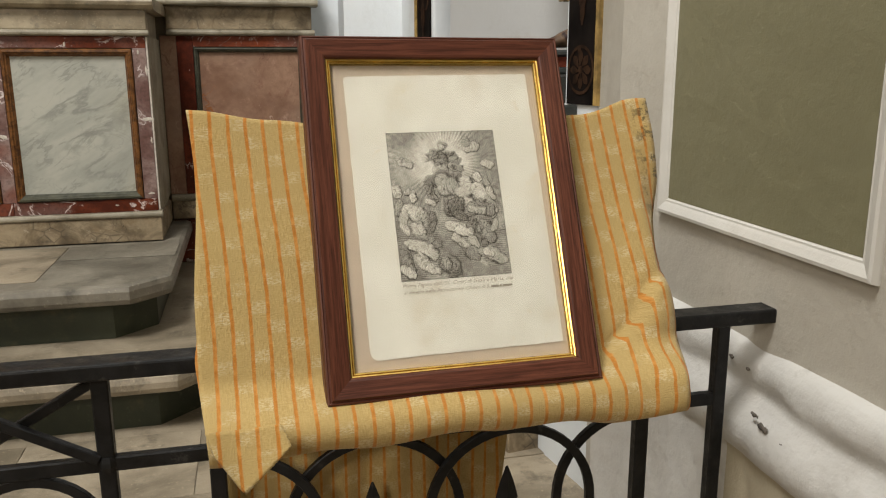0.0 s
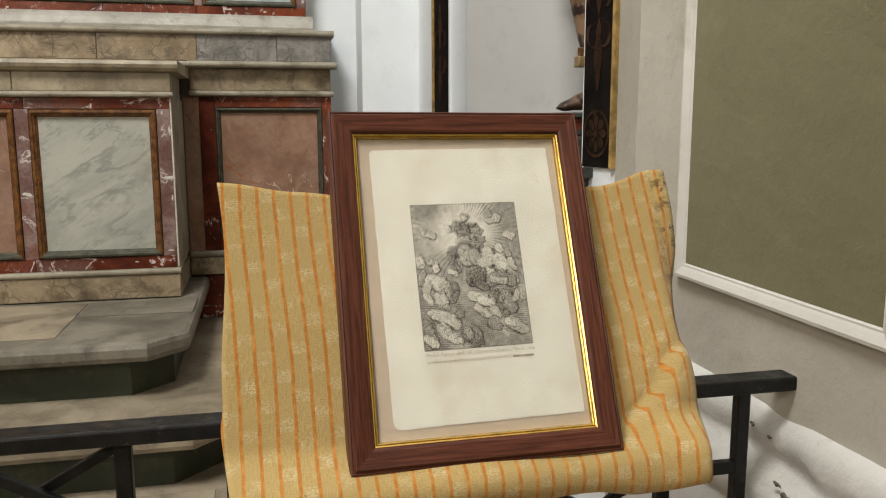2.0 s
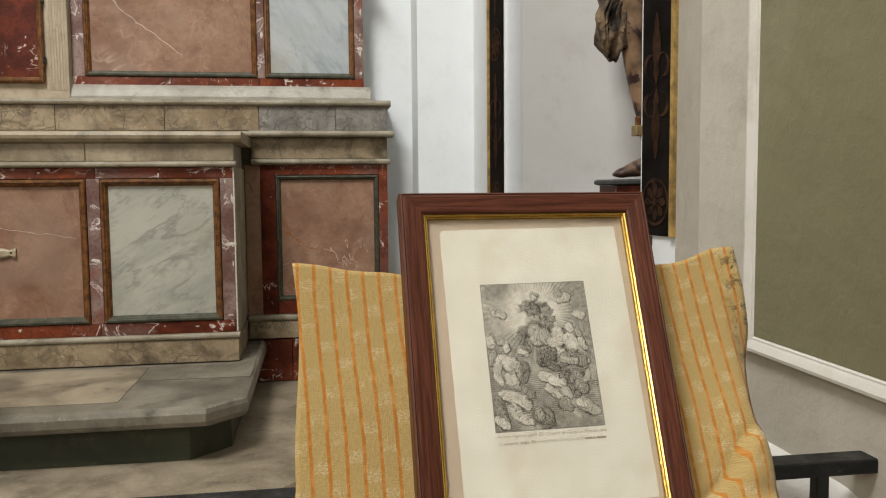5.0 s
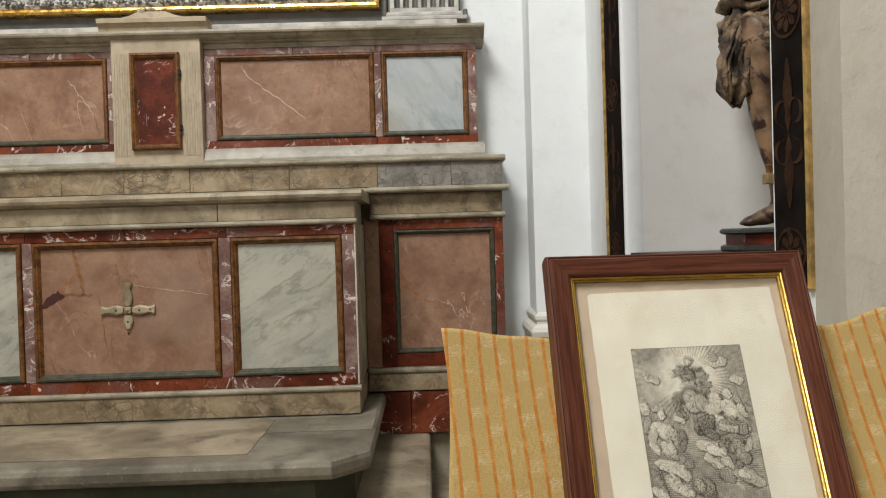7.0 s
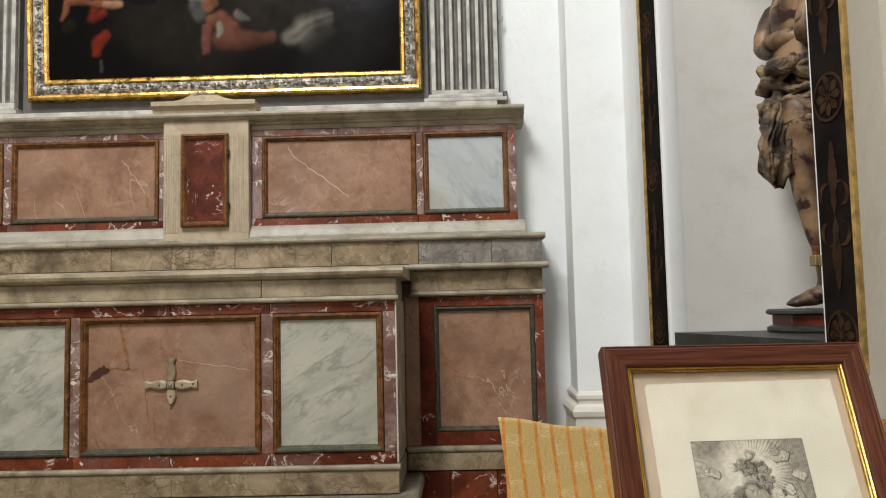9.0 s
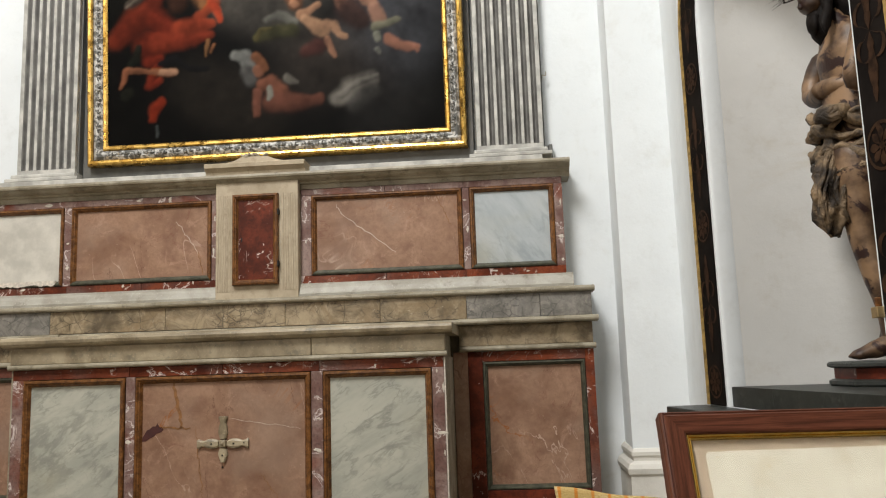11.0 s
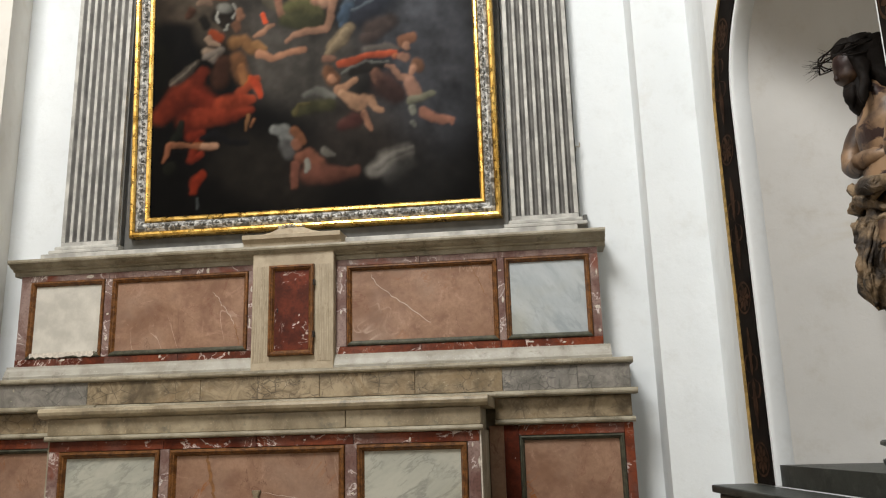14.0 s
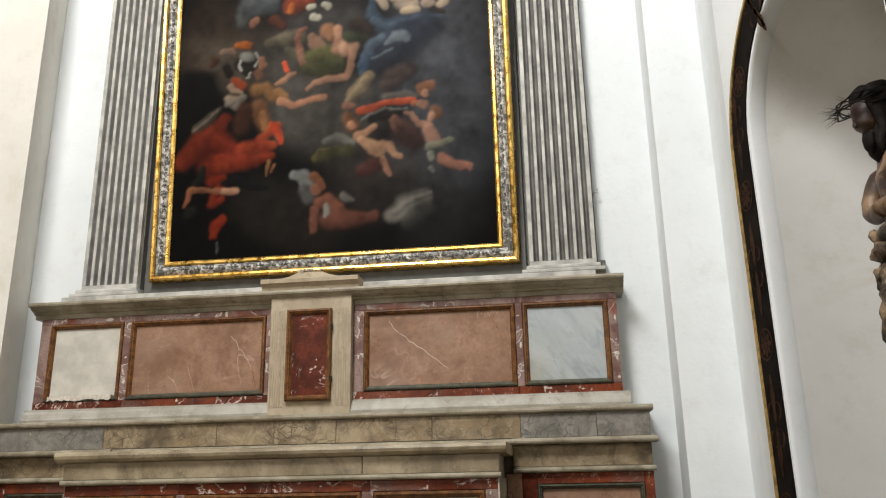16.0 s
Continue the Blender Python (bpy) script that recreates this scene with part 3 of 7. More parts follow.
for side in (1, -1):
    fx = (lambda x: x) if side > 0 else (lambda x: 2 * XC - x)

    def two(x0, x1):
        return (fx(x0), fx(x1)) if side > 0 else (fx(x1), fx(x0))
    for a, b in ((-0.265, -0.06), (-0.06, 0.17), (0.17, 0.40)):
        part("base_block", B(*two(a, b - 0.002), G - 0.01, G + 0.03, 0.392, 0.600), RED, retable)
    part("plinth", B(*two(-0.265, 0.425), G - 0.018, G + 0.03, 0.606, 0.690), SAND, retable, "mottled grey-brown plinth")
    part("plinth_lip", run_x(bmesh.new(), rounded(G - 0.028, G + 0.03, 0.6905, 0.722), *two(-0.265, 0.432)), TRIM, retable)
    x0, x1 = two(-0.100, 0.352)
    panel(retable, "panel", x0, x1, 0.812, 1.378, G + 0.01, PINK, VERDI, VERDI, label="pink marble panel")
    for a, b, m in ((-0.268, -0.198, PINK), (-0.197, -0.125, DEEP), (0.377, 0.42, RED)):
        part("stile", B(*two(a, b), G, G + 0.03, 0.7225, 1.452, bevel=0.0015), m, retable)
    part("rail", B(*two(-0.124, 0.376), G, G + 0.03, 0.7225, 0.787, bevel=0.0015), DEEP, retable)
    part("rail", B(*two(-0.124, 0.376), G, G + 0.03, 1.403, 1.452, bevel=0.0015), RED, retable)
    part("frieze_lip", run_x(bmesh.new(), rounded(G - 0.03, G + 0.03, 1.453, 1.480), *two(-0.235, 0.432)), TRIM, retable)
    part("frieze", B(*two(-0.235, 0.42), G - 0.012, G + 0.03, 1.4805, 1.583), SAND, retable, "mottled grey-beige frieze")
    part("ledge_lip", run_x(bmesh.new(), rounded(G - 0.075, G + 0.03, 1.584, 1.613), *two(-0.235, 0.447)), TRIM, retable)
# the long gradine above the table
part("gradine_lip", run_x(bmesh.new(), rounded(G - 0.062, G + 0.03, 1.586, 1.612), 2 * XC + 0.2355, -0.2355), TRIM, retable)
for a, b, m in ((RL, -2.33, GREYSTONE), (-2.33, -1.72, SAND), (-1.72, -1.10, SAND), (-1.10, -0.62, SAND), (-0.62, -0.19, SAND), (-0.19, 0.17, GREYSTONE), (0.17, 0.42, GREYSTONE)):
    part("gradine", B(a, b - 0.0015, 3.885, 4.13, 1.6135, 1.728, bevel=0.002), m, retable, "mottled breccia gradine block")
part("gradine_top", run_x(bmesh.new(), rounded(3.862, 4.13, 1.7285, 1.757), RL - 0.015, RR + 0.015), TRIM, retable, "pale grey ledge with a dark worn edge")

U = 3.99
UL_, UR = 2 * XC - 0.315, 0.315
part("upper_core", B(UL_ + 0.01, UR - 0.01, U + 0.035, 4.135, 1.758, 2.33, bevel=0), TRIM, retable)
part("foot_rail", run_x(bmesh.new(), [(U + 0.03, 1.758), (U - 0.042, 1.758), (U - 0.044, 1.776), (U - 0.038, 1.782), (U - 0.030, 1.806), (U - 0.018, 1.820), (U - 0.016, 1.832), (U + 0.03, 1.832)], UL_ - 0.03, UR + 0.03), TRIMLIGHT, retable, "pale grey-white marble foot rail")
UP = [(-2.738, -2.360, CHALK, "blank chalk-white slab with a broken lower edge"), (-2.264, -1.550, PINK, "pink marble panel"), (-0.962, -0.226, PINK, "pink marble panel with a pale diagonal vein"), (-0.135, 0.243, BLUEWHITE, "pale blue-grey marble panel")]
for x0, x1, m, lab in UP:
    panel(retable, "panel", x0, x1, 1.900, 2.268, U, m, w=0.026, label=lab)
w = 0.027
for a, b in ((UL_, UP[0][0] - w), (UP[0][1] + w, UP[1][0] - w), (UP[1][1] + w, -1.483), (-1.045, UP[2][0] - w), (UP[2][1] + w, UP[3][0] - w), (UP[3][1] + w, UR)):
    part("stile", B(a + 0.001, b - 0.001, U, U + 0.03, 1.900 - w, 2.268 + w, bevel=0.0015), MAUVE, retable)
for a, b in ((UL_, -2.31), (-2.31, -1.9), (-1.9, -1.483), (-1.045, -0.6), (-0.6, -0.19), (-0.19, UR)):
    part("rail", B(a, b - 0.0015, U, U + 0.03, 1.833, 1.900 - w - 0.001, bevel=0.0015), RED, retable)
    part("rail", B(a, b - 0.0015, U, U + 0.03, 2.268 + w + 0.001, 2.329, bevel=0.0015), MAUVE, retable)
bm = bmesh.new()
part("cornice", run_x(bm, [(4.135, 2.33), (U - 0.004, 2.33), (U - 0.006, 2.352), (U - 0.022, 2.356), (U - 0.026, 2.364), (U - 0.040, 2.367), (U - 0.056, 2.376), (U - 0.064, 2.386), (U - 0.078, 2.389), (U - 0.081, 2.398), (U - 0.078, 2.409), (U - 0.070, 2.411), (4.135, 2.411)], UL_ - 0.04, UR + 0.04), TRIM, retable, "pale grey marble cornice")
part("attic", B(UL_ + 0.09, UR - 0.09, U + 0.01, 4.135, 2.4115, 2.455, bevel=0.004), FLUTE, retable, "grey stucco step under the pilasters")

# tabernacle
TY = U - 0.05
tab = part("tabernacle", B(-1.482, -1.046, TY, U + 0.02, 1.7585, 2.391, bevel=0.004), CREAM, retable, "cream limestone tabernacle with a red door")
part("cap", run_x(bmesh.new(), [(U + 0.05, 2.3915), (TY - 0.006, 2.3915), (TY - 0.009, 2.404), (TY - 0.022, 2.408), (TY - 0.026, 2.424), (TY - 0.044, 2.440), (TY - 0.050, 2.444), (TY - 0.052, 2.464), (TY - 0.048, 2.467), (U + 0.05, 2.467)], -1.528, -1.000), CREAM, tab)
bm = bmesh.new()
loft(bm, [[(-1.44, y, 2.4675), (-1.09, y, 2.4675), (-1.155, y, 2.482), (-1.20, y, 2.500), (-1.335, y, 2.500), (-1.375, y, 2.482)] for y in (TY - 0.03, TY + 0.03)])
part("pediment", bm, CREAM, tab, "low broken limestone pediment")
for k in range(6):
    for x in (-1.474, -1.130):
        part("reed", B(x + 0.0125 * k, x + 0.0125 * k + 0.0085, TY - 0.0025, TY - 0.0003, 1.80, 2.305, bevel=0.001), CREAM, tab)
panel(tab, "door", -1.358, -1.175, 1.858, 2.275, TY - 0.019, DEEP, OCHRE, OCHRE, 0.028, "deep red marble door in an ochre frame")
bm = bmesh.new()
rr = random.Random(12)
for k in range(16):
    dx = rr.uniform(-0.065, 0.07)
    bmesh.ops.create_icosphere(bm, subdivisions=1, radius=rr.uniform(0.008, 0.017), matrix=Matrix.Translation((-1.268 + dx, TY - 0.012 + rr.uniform(-0.012, 0.012), 2.503 + rr.uniform(0.0, 0.020) * (1 - abs(dx) / 0.09))) @ Matrix.Rotation(rr.uniform(0, 3), 4, "Y") @ Matrix.Diagonal((1.5, 0.8, 0.7, 1)))
part("crest", bm, STEPTAN, tab, "broken brown carved crest")
part("keyhole", B(-1.345, -1.338, TY - 0.0075, TY - 0.0045, 2.055, 2.078, bevel=0.001), IRON, tab)
for z in (2.19, 1.92):
    part("hinge", B(-1.150, -1.141, TY - 0.026, TY - 0.0003, z, z + 0.03, bevel=0.002), IRON, tab)

# ---- fluted pilasters ----
def pilaster(x0, x1):
    ob = thing("pilaster", "fluted grey stucco pilaster on the retable", "pilaster", "pilasters beside the painting")
    y = 4.055
    part("base", B(x0 - 0.040, x1 + 0.040, y - 0.05, 4.138, 2.456, 2.476, bevel=0.004), FLUTE, ob)
    part("base", B(x0 - 0.018, x1 + 0.018, y - 0.032, 4.138, 2.4765, 2.502, bevel=0.008), FLUTE, ob)
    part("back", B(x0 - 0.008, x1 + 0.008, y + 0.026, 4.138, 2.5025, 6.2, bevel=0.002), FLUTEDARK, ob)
    n, rim_ = 7, 0.022
    pitch = (x1 - x0 - 2 * rim_ + 0.016) / n
    part("foot_band", B(x0, x1, y, y + 0.0255, 2.503, 2.530, bevel=0.002), FLUTE, ob)
    for k in range(n + 1):
        a = x0 + rim_ - 0.016 + pitch * k
        lo, hi = (x0 if k == 0 else a), (x1 if k == n else a + 0.016)
        part("fillet", B(lo, hi, y, y + 0.0255, 2.5305, 6.2, bevel=0.0015), FLUTE, ob)
        if k < n:
            bm = bmesh.new()
            b_, wd = a + 0.0162, pitch - 0.0164
            rings = []
            for z, f in ((2.5305, 0.0), (2.534, 0.55), (2.540, 0.85), (2.550, 1.0), (6.2, 1.0)):
                rings.append([(b_ + wd * i / 8, y + 0.003 + 0.021 * f * math.sin(math.pi * i / 8) ** 0.8 if 0 < i < 8 else y + 0.003, z) for i in range(9)] + [(b_ + wd, y + 0.0255, z), (b_, y + 0.0255, z)])
            loft(bm, rings)
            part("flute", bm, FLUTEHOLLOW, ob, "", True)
    return ob


pilaster(-0.112, 0.238)
pilaster(-2.655, -2.322)
bm = bmesh.new()
box(bm, 0.262, 0.285, 4.09, 4.135, 2.456, 2.53, 0.006)
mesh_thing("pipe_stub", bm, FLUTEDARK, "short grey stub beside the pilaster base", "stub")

hook = thing("wall_hook", "tiny pale metal hook on the wall by the pilaster", "hook")
part("stem", B(0.246, 0.272, 4.085, 4.097, 2.905, 2.912, bevel=0.002), TRIMLIGHT, hook)
part("tip", B(0.266, 0.272, 4.085, 4.097, 2.9125, 2.930, bevel=0.002), TRIMLIGHT, hook)
part("plug", B(0.244, 0.252, 4.0975, 4.142, 2.900, 2.917, bevel=0.002), TRIMLIGHT, hook)

# ---- altar painting, leaning forward ----
PW, PH = 1.865, 2.75
painting = thing("painting", "large dark altar painting in a gilded and silvered frame", "painting")
painting.matrix_world = pose(-2.140, 4.075, 2.648, 3.5, 0, 0)
NX, NZ = 266, 392
grid_x, grid_z = np.meshgrid((np.arange(NX) + 0.5) * PW / NX, (np.arange(NZ) + 0.5) * PH / NZ, indexing="ij")
dice = np.random.default_rng(5)


def value_noise(cell, octaves=3):
    """Smooth random field over the canvas, about -1 to 1."""
    total, amp = np.zeros_like(grid_x), 0.6
    for o in range(octaves):
        nx, nz = int(PW / cell) + 3, int(PH / cell) + 3
        r = dice.uniform(-1, 1, (nx, nz))
        a, b = grid_x / cell, grid_z / cell
        i, k = a.astype(int), b.astype(int)
        u, v = a - i, b - k
        u, v = u * u * (3 - 2 * u), v * v * (3 - 2 * v)
        total += amp * ((r[i, k] * (1 - u) + r[i + 1, k] * u) * (1 - v) + (r[i, k + 1] * (1 - u) + r[i + 1, k + 1] * u) * v)
        amp, cell = amp * 0.55, cell / 2
    return total


drift_x, drift_z, brush, fold = value_noise(0.06), value_noise(0.06), value_noise(0.05, 3), value_noise(0.16, 3)
dark = np.array((0.0022, 0.0020, 0.0018))
pigment = dark[None, None, :] * (1.0 + 0.5 * fold[:, :, None])


def stroke(soft, colour, *line):
    """A brushed, modelled stroke through (x, z, radius) stations."""
    global pigment
    px, pz = grid_x + drift_x * 0.011, grid_z + drift_z * 0.011
    best = np.full_like(px, 9.0)
    side = np.zeros_like(px)
    for k in range(0, len(line) - 3, 3):
        ax, az, ar, bx, bz, br = line[k:k + 6]
        dx, dz = bx - ax, bz - az
        t = np.clip(((px - ax) * dx + (pz - az) * dz) / (dx * dx + dz * dz + 1e-9), 0, 1)
        r = ar + (br - ar) * t
        ox, oz = (px - ax - dx * t) / r, (pz - az - dz * t) / r
        d = np.sqrt(ox * ox + oz * oz)
        nearer = d < best
        best = np.where(nearer, d, best)
        side = np.where(nearer, -0.45 * ox + 0.75 * oz, side)
    if soft >= 0.8:
        colour = tuple(v * 1.6 for v in colour)
    cover = np.clip((1.0 + soft * 0.45 - best) / (soft * 0.9 + 0.30), 0, 1)
    cover = cover * cover * (3 - 2 * cover) * (0.96 if soft < 0.7 else 0.8)
    depth = 0.15 if soft > 0.7 else 0.60
    tone = (0.92 + depth * np.clip(side, -1.3, 1.0)) * (1 + 0.26 * brush + 0.42 * fold)
    pigment = pigment * (1 - cover[:, :, None]) + cover[:, :, None] * tone[:, :, None] * np.array(colour)[None, None, :]


stroke(0.9, (0.025, 0.017, 0.011), 0.193, 1.297, 0.243, 0.507, 1.207, 0.242)
stroke(0.9, (0.028, 0.022, 0.015), 0.261, 1.328, 0.156, 0.337, 1.146, 0.138)
stroke(0.8, (0.013, 0.007, 0.004), 0.199, 1.529, 0.169, 0.254, 1.472, 0.158)
stroke(0.9, (0.033, 0.030, 0.026), 0.755, 0.873, 0.237, 0.959, 0.755, 0.236, 1.094, 0.853, 0.203)
stroke(0.9, (0.025, 0.023, 0.020), 0.577, 1.203, 0.138, 0.682, 1.126, 0.138, 0.823, 0.833, 0.203)
stroke(0.9, (0.022, 0.020, 0.019), 0.816, 1.404, 0.209, 1.025, 1.356, 0.174)
stroke(0.9, (0.017, 0.019, 0.025), 1.438, 1.118, 0.275, 1.602, 0.823, 0.271)
stroke(0.9, (0.020, 0.025, 0.033), 1.611, 1.143, 0.155, 1.574, 1.074, 0.137)
stroke(0.9, (0.022, 0.022, 0.025), 1.670, 0.855, 0.119, 1.699, 0.711, 0.118)
stroke(0.9, (0.025, 0.025, 0.028), 1.343, 0.520, 0.133, 1.428, 0.586, 0.134)
stroke(0.9, (0.015, 0.012, 0.010), 1.160, 0.391, 0.232, 1.491, 0.406, 0.199)
stroke(0.9, (0.010, 0.008, 0.006), 0.567, 0.286, 0.197, 0.832, 0.165, 0.196)
stroke(0.9, (0.006, 0.006, 0.006), 1.715, 0.183, 0.131, 1.483, 0.057, 0.163)
# A blue-grey sheen on the canvas's right side, put into the pigment.
stroke(0.9, (0.020, 0.023, 0.029), 1.55, 1.9, 0.35, 1.62, 1.2, 0.32, 1.66, 0.55, 0.28)
stroke(0.5, (0.034, 0.040, 0.040), 0.444, 1.569, 0.092, 0.381, 1.447, 0.042)
stroke(0.4, (0.040, 0.048, 0.057), 0.469, 1.550, 0.070, 0.567, 1.562, 0.077)
stroke(0.3, (0.137, 0.048, 0.025), 0.455, 1.443, 0.031, 0.475, 1.459, 0.028)
stroke(0.4, (0.073, 0.010, 0.005), 0.708, 1.536, 0.077, 0.796, 1.549, 0.056)
stroke(0.4, (0.137, 0.028, 0.008), 0.688, 1.501, 0.021, 0.698, 1.537, 0.021)
stroke(0.5, (0.036, 0.008, 0.005), 0.588, 1.453, 0.049, 0.641, 1.414, 0.035)
stroke(0.2, (0.248, 0.248, 0.181), 0.807, 1.512, 0.025, 0.828, 1.518, 0.021)
stroke(0.2, (0.260, 0.260, 0.195), 0.829, 1.446, 0.028, 0.857, 1.438, 0.024)
stroke(0.2, (0.221, 0.221, 0.172), 0.891, 1.526, 0.021, 0.919, 1.506, 0.028)
stroke(0.4, (0.062, 0.053, 0.031), 0.560, 1.297, 0.035, 0.643, 1.314, 0.059, 0.730, 1.330, 0.063)
stroke(0.5, (0.053, 0.046, 0.029), 0.679, 1.251, 0.028, 0.749, 1.211, 0.041)
stroke(0.3, (0.137, 0.065, 0.036), 0.817, 1.325, 0.031, 0.845, 1.277, 0.052, 0.880, 1.236, 0.045)
stroke(0.3, (0.122, 0.042, 0.023), 0.749, 1.229, 0.024, 0.727, 1.309, 0.021, 0.746, 1.365, 0.021, 0.781, 1.381, 0.017)
stroke(0.3, (0.118, 0.048, 0.026), 0.752, 1.229, 0.024, 0.771, 1.163, 0.028)
stroke(0.4, (0.048, 0.048, 0.011), 0.825, 1.196, 0.048, 0.922, 1.201, 0.069, 0.974, 1.127, 0.062)
stroke(0.4, (0.031, 0.033, 0.009), 0.792, 1.119, 0.048, 0.957, 1.092, 0.069)
stroke(0.3, (0.154, 0.060, 0.020), 0.921, 1.348, 0.059, 0.942, 1.318, 0.049)
stroke(0.3, (0.221, 0.097, 0.048), 0.976, 1.352, 0.035, 0.980, 1.316, 0.028)
stroke(0.3, (0.154, 0.067, 0.036), 0.984, 1.280, 0.035, 0.974, 1.223, 0.041)
stroke(0.3, (0.200, 0.097, 0.055), 1.032, 1.227, 0.062, 1.074, 1.239, 0.042)
stroke(0.3, (0.158, 0.073, 0.040), 1.074, 1.210, 0.031, 1.060, 1.122, 0.027, 1.033, 1.048, 0.027)
stroke(0.3, (0.167, 0.076, 0.042), 1.026, 1.042, 0.024, 0.923, 1.041, 0.027, 0.838, 1.017, 0.021, 0.807, 0.997, 0.020)
stroke(0.5, (0.020, 0.028, 0.010), 1.043, 1.291, 0.042, 1.129, 1.307, 0.042)
stroke(0.5, (0.019, 0.010, 0.006), 1.095, 1.370, 0.056, 1.164, 1.348, 0.056)
stroke(0.5, (0.015, 0.031, 0.053), 1.193, 1.508, 0.028, 1.185, 1.419, 0.042, 1.251, 1.350, 0.049, 1.443, 1.375, 0.042)
stroke(0.4, (0.025, 0.046, 0.073), 1.192, 1.390, 0.028, 1.268, 1.342, 0.028, 1.443, 1.375, 0.024, 1.582, 1.375, 0.021)
stroke(0.3, (0.181, 0.141, 0.097), 1.242, 1.524, 0.032, 1.263, 1.472, 0.028)
stroke(0.3, (0.205, 0.158, 0.111), 1.319, 1.519, 0.035, 1.382, 1.508, 0.077, 1.427, 1.463, 0.049)
stroke(0.3, (0.195, 0.145, 0.088), 1.381, 1.433, 0.028, 1.462, 1.432, 0.021)
stroke(0.3, (0.205, 0.040, 0.019), 1.432, 1.520, 0.032, 1.439, 1.534, 0.035)
stroke(0.3, (0.195, 0.137, 0.094), 1.508, 1.472, 0.032, 1.543, 1.463, 0.028)
stroke(0.3, (0.176, 0.133, 0.088), 1.591, 1.453, 0.024, 1.620, 1.473, 0.032)
stroke(0.5, (0.020, 0.010, 0.006), 1.549, 1.420, 0.028, 1.601, 1.409, 0.021)
stroke(0.6, (0.011, 0.018, 0.031), 1.512, 1.328, 0.104, 1.372, 1.265, 0.139, 1.267, 1.163, 0.138)
stroke(0.4, (0.029, 0.050, 0.073), 1.146, 1.170, 0.031, 1.191, 1.239, 0.042, 1.240, 1.272, 0.035)
stroke(0.4, (0.018, 0.042, 0.073), 1.122, 1.100, 0.034, 1.163, 1.169, 0.034, 1.129, 1.064, 0.027)
stroke(0.5, (0.011, 0.015, 0.025), 1.301, 1.161, 0.069, 1.232, 1.094, 0.062)
stroke(0.4, (0.053, 0.073, 0.091), 1.267, 1.235, 0.017, 1.323, 1.275, 0.035, 1.379, 1.271, 0.038, 1.392, 1.249, 0.021)
stroke(0.4, (0.038, 0.057, 0.073), 1.191, 1.146, 0.014, 1.246, 1.165, 0.010, 1.301, 1.197, 0.010)
stroke(0.6, (0.034, 0.022, 0.019), 1.299, 1.019, 0.068, 1.403, 1.056, 0.055, 1.265, 0.967, 0.048)
stroke(0.4, (0.111, 0.079, 0.040), 1.163, 1.041, 0.041, 1.111, 0.966, 0.048, 1.060, 0.926, 0.041)
stroke(0.4, (0.137, 0.100, 0.053), 1.146, 1.028, 0.024, 1.094, 0.952, 0.024, 1.033, 0.899, 0.020)
stroke(0.3, (0.137, 0.055, 0.031), 1.026, 0.864, 0.031, 1.067, 0.862, 0.024)
stroke(0.5, (0.055, 0.048, 0.042), 1.264, 0.893, 0.034, 1.366, 0.908, 0.031, 1.434, 0.890, 0.020)
stroke(0.3, (0.150, 0.019, 0.010), 1.114, 0.831, 0.030, 1.196, 0.840, 0.027, 1.298, 0.866, 0.024, 1.416, 0.870, 0.024)
stroke(0.3, (0.137, 0.031, 0.019), 1.433, 0.847, 0.027, 1.460, 0.846, 0.020)
stroke(0.2, (0.085, 0.091, 0.082), 1.121, 0.773, 0.010, 1.168, 0.806, 0.010, 1.263, 0.825, 0.008, 1.385, 0.822, 0.007)
stroke(0.3, (0.010, 0.008, 0.006), 1.178, 0.770, 0.027, 1.263, 0.794, 0.027, 1.347, 0.796, 0.020)
stroke(0.3, (0.137, 0.048, 0.018), 1.475, 0.930, 0.041, 1.530, 0.948, 0.034)
stroke(0.3, (0.221, 0.097, 0.053), 1.488, 0.901, 0.027, 1.495, 0.886, 0.020)
stroke(0.3, (0.158, 0.070, 0.042), 1.460, 0.839, 0.027, 1.487, 0.830, 0.027)
stroke(0.3, (0.085, 0.034, 0.014), 1.547, 0.791, 0.041, 1.560, 0.769, 0.037)
stroke(0.3, (0.205, 0.091, 0.050), 1.526, 0.771, 0.027, 1.512, 0.744, 0.020)
stroke(0.3, (0.176, 0.079, 0.046), 1.371, 0.794, 0.014, 1.405, 0.778, 0.020, 1.444, 0.726, 0.020, 1.498, 0.709, 0.027)
stroke(0.3, (0.167, 0.076, 0.048), 1.504, 0.687, 0.040, 1.523, 0.637, 0.044, 1.542, 0.607, 0.037)
stroke(0.4, (0.085, 0.088, 0.057), 1.508, 0.581, 0.027, 1.562, 0.592, 0.027, 1.629, 0.609, 0.020)
stroke(0.3, (0.097, 0.104, 0.082), 1.514, 0.539, 0.023, 1.520, 0.510, 0.017)
stroke(0.3, (0.070, 0.076, 0.067), 1.512, 0.454, 0.020, 1.525, 0.432, 0.013)
stroke(0.3, (0.172, 0.062, 0.036), 1.573, 0.514, 0.030, 1.632, 0.468, 0.033, 1.691, 0.458, 0.027, 1.731, 0.455, 0.020)
stroke(0.3, (0.137, 0.048, 0.028), 1.724, 0.456, 0.017, 1.733, 0.427, 0.013)
stroke(0.3, (0.097, 0.034, 0.010), 1.040, 0.785, 0.047, 1.067, 0.741, 0.051)
stroke(0.3, (0.237, 0.097, 0.044), 1.053, 0.749, 0.030, 1.067, 0.734, 0.024)
stroke(0.3, (0.195, 0.088, 0.042), 1.094, 0.676, 0.030, 1.148, 0.694, 0.027, 1.188, 0.720, 0.020)
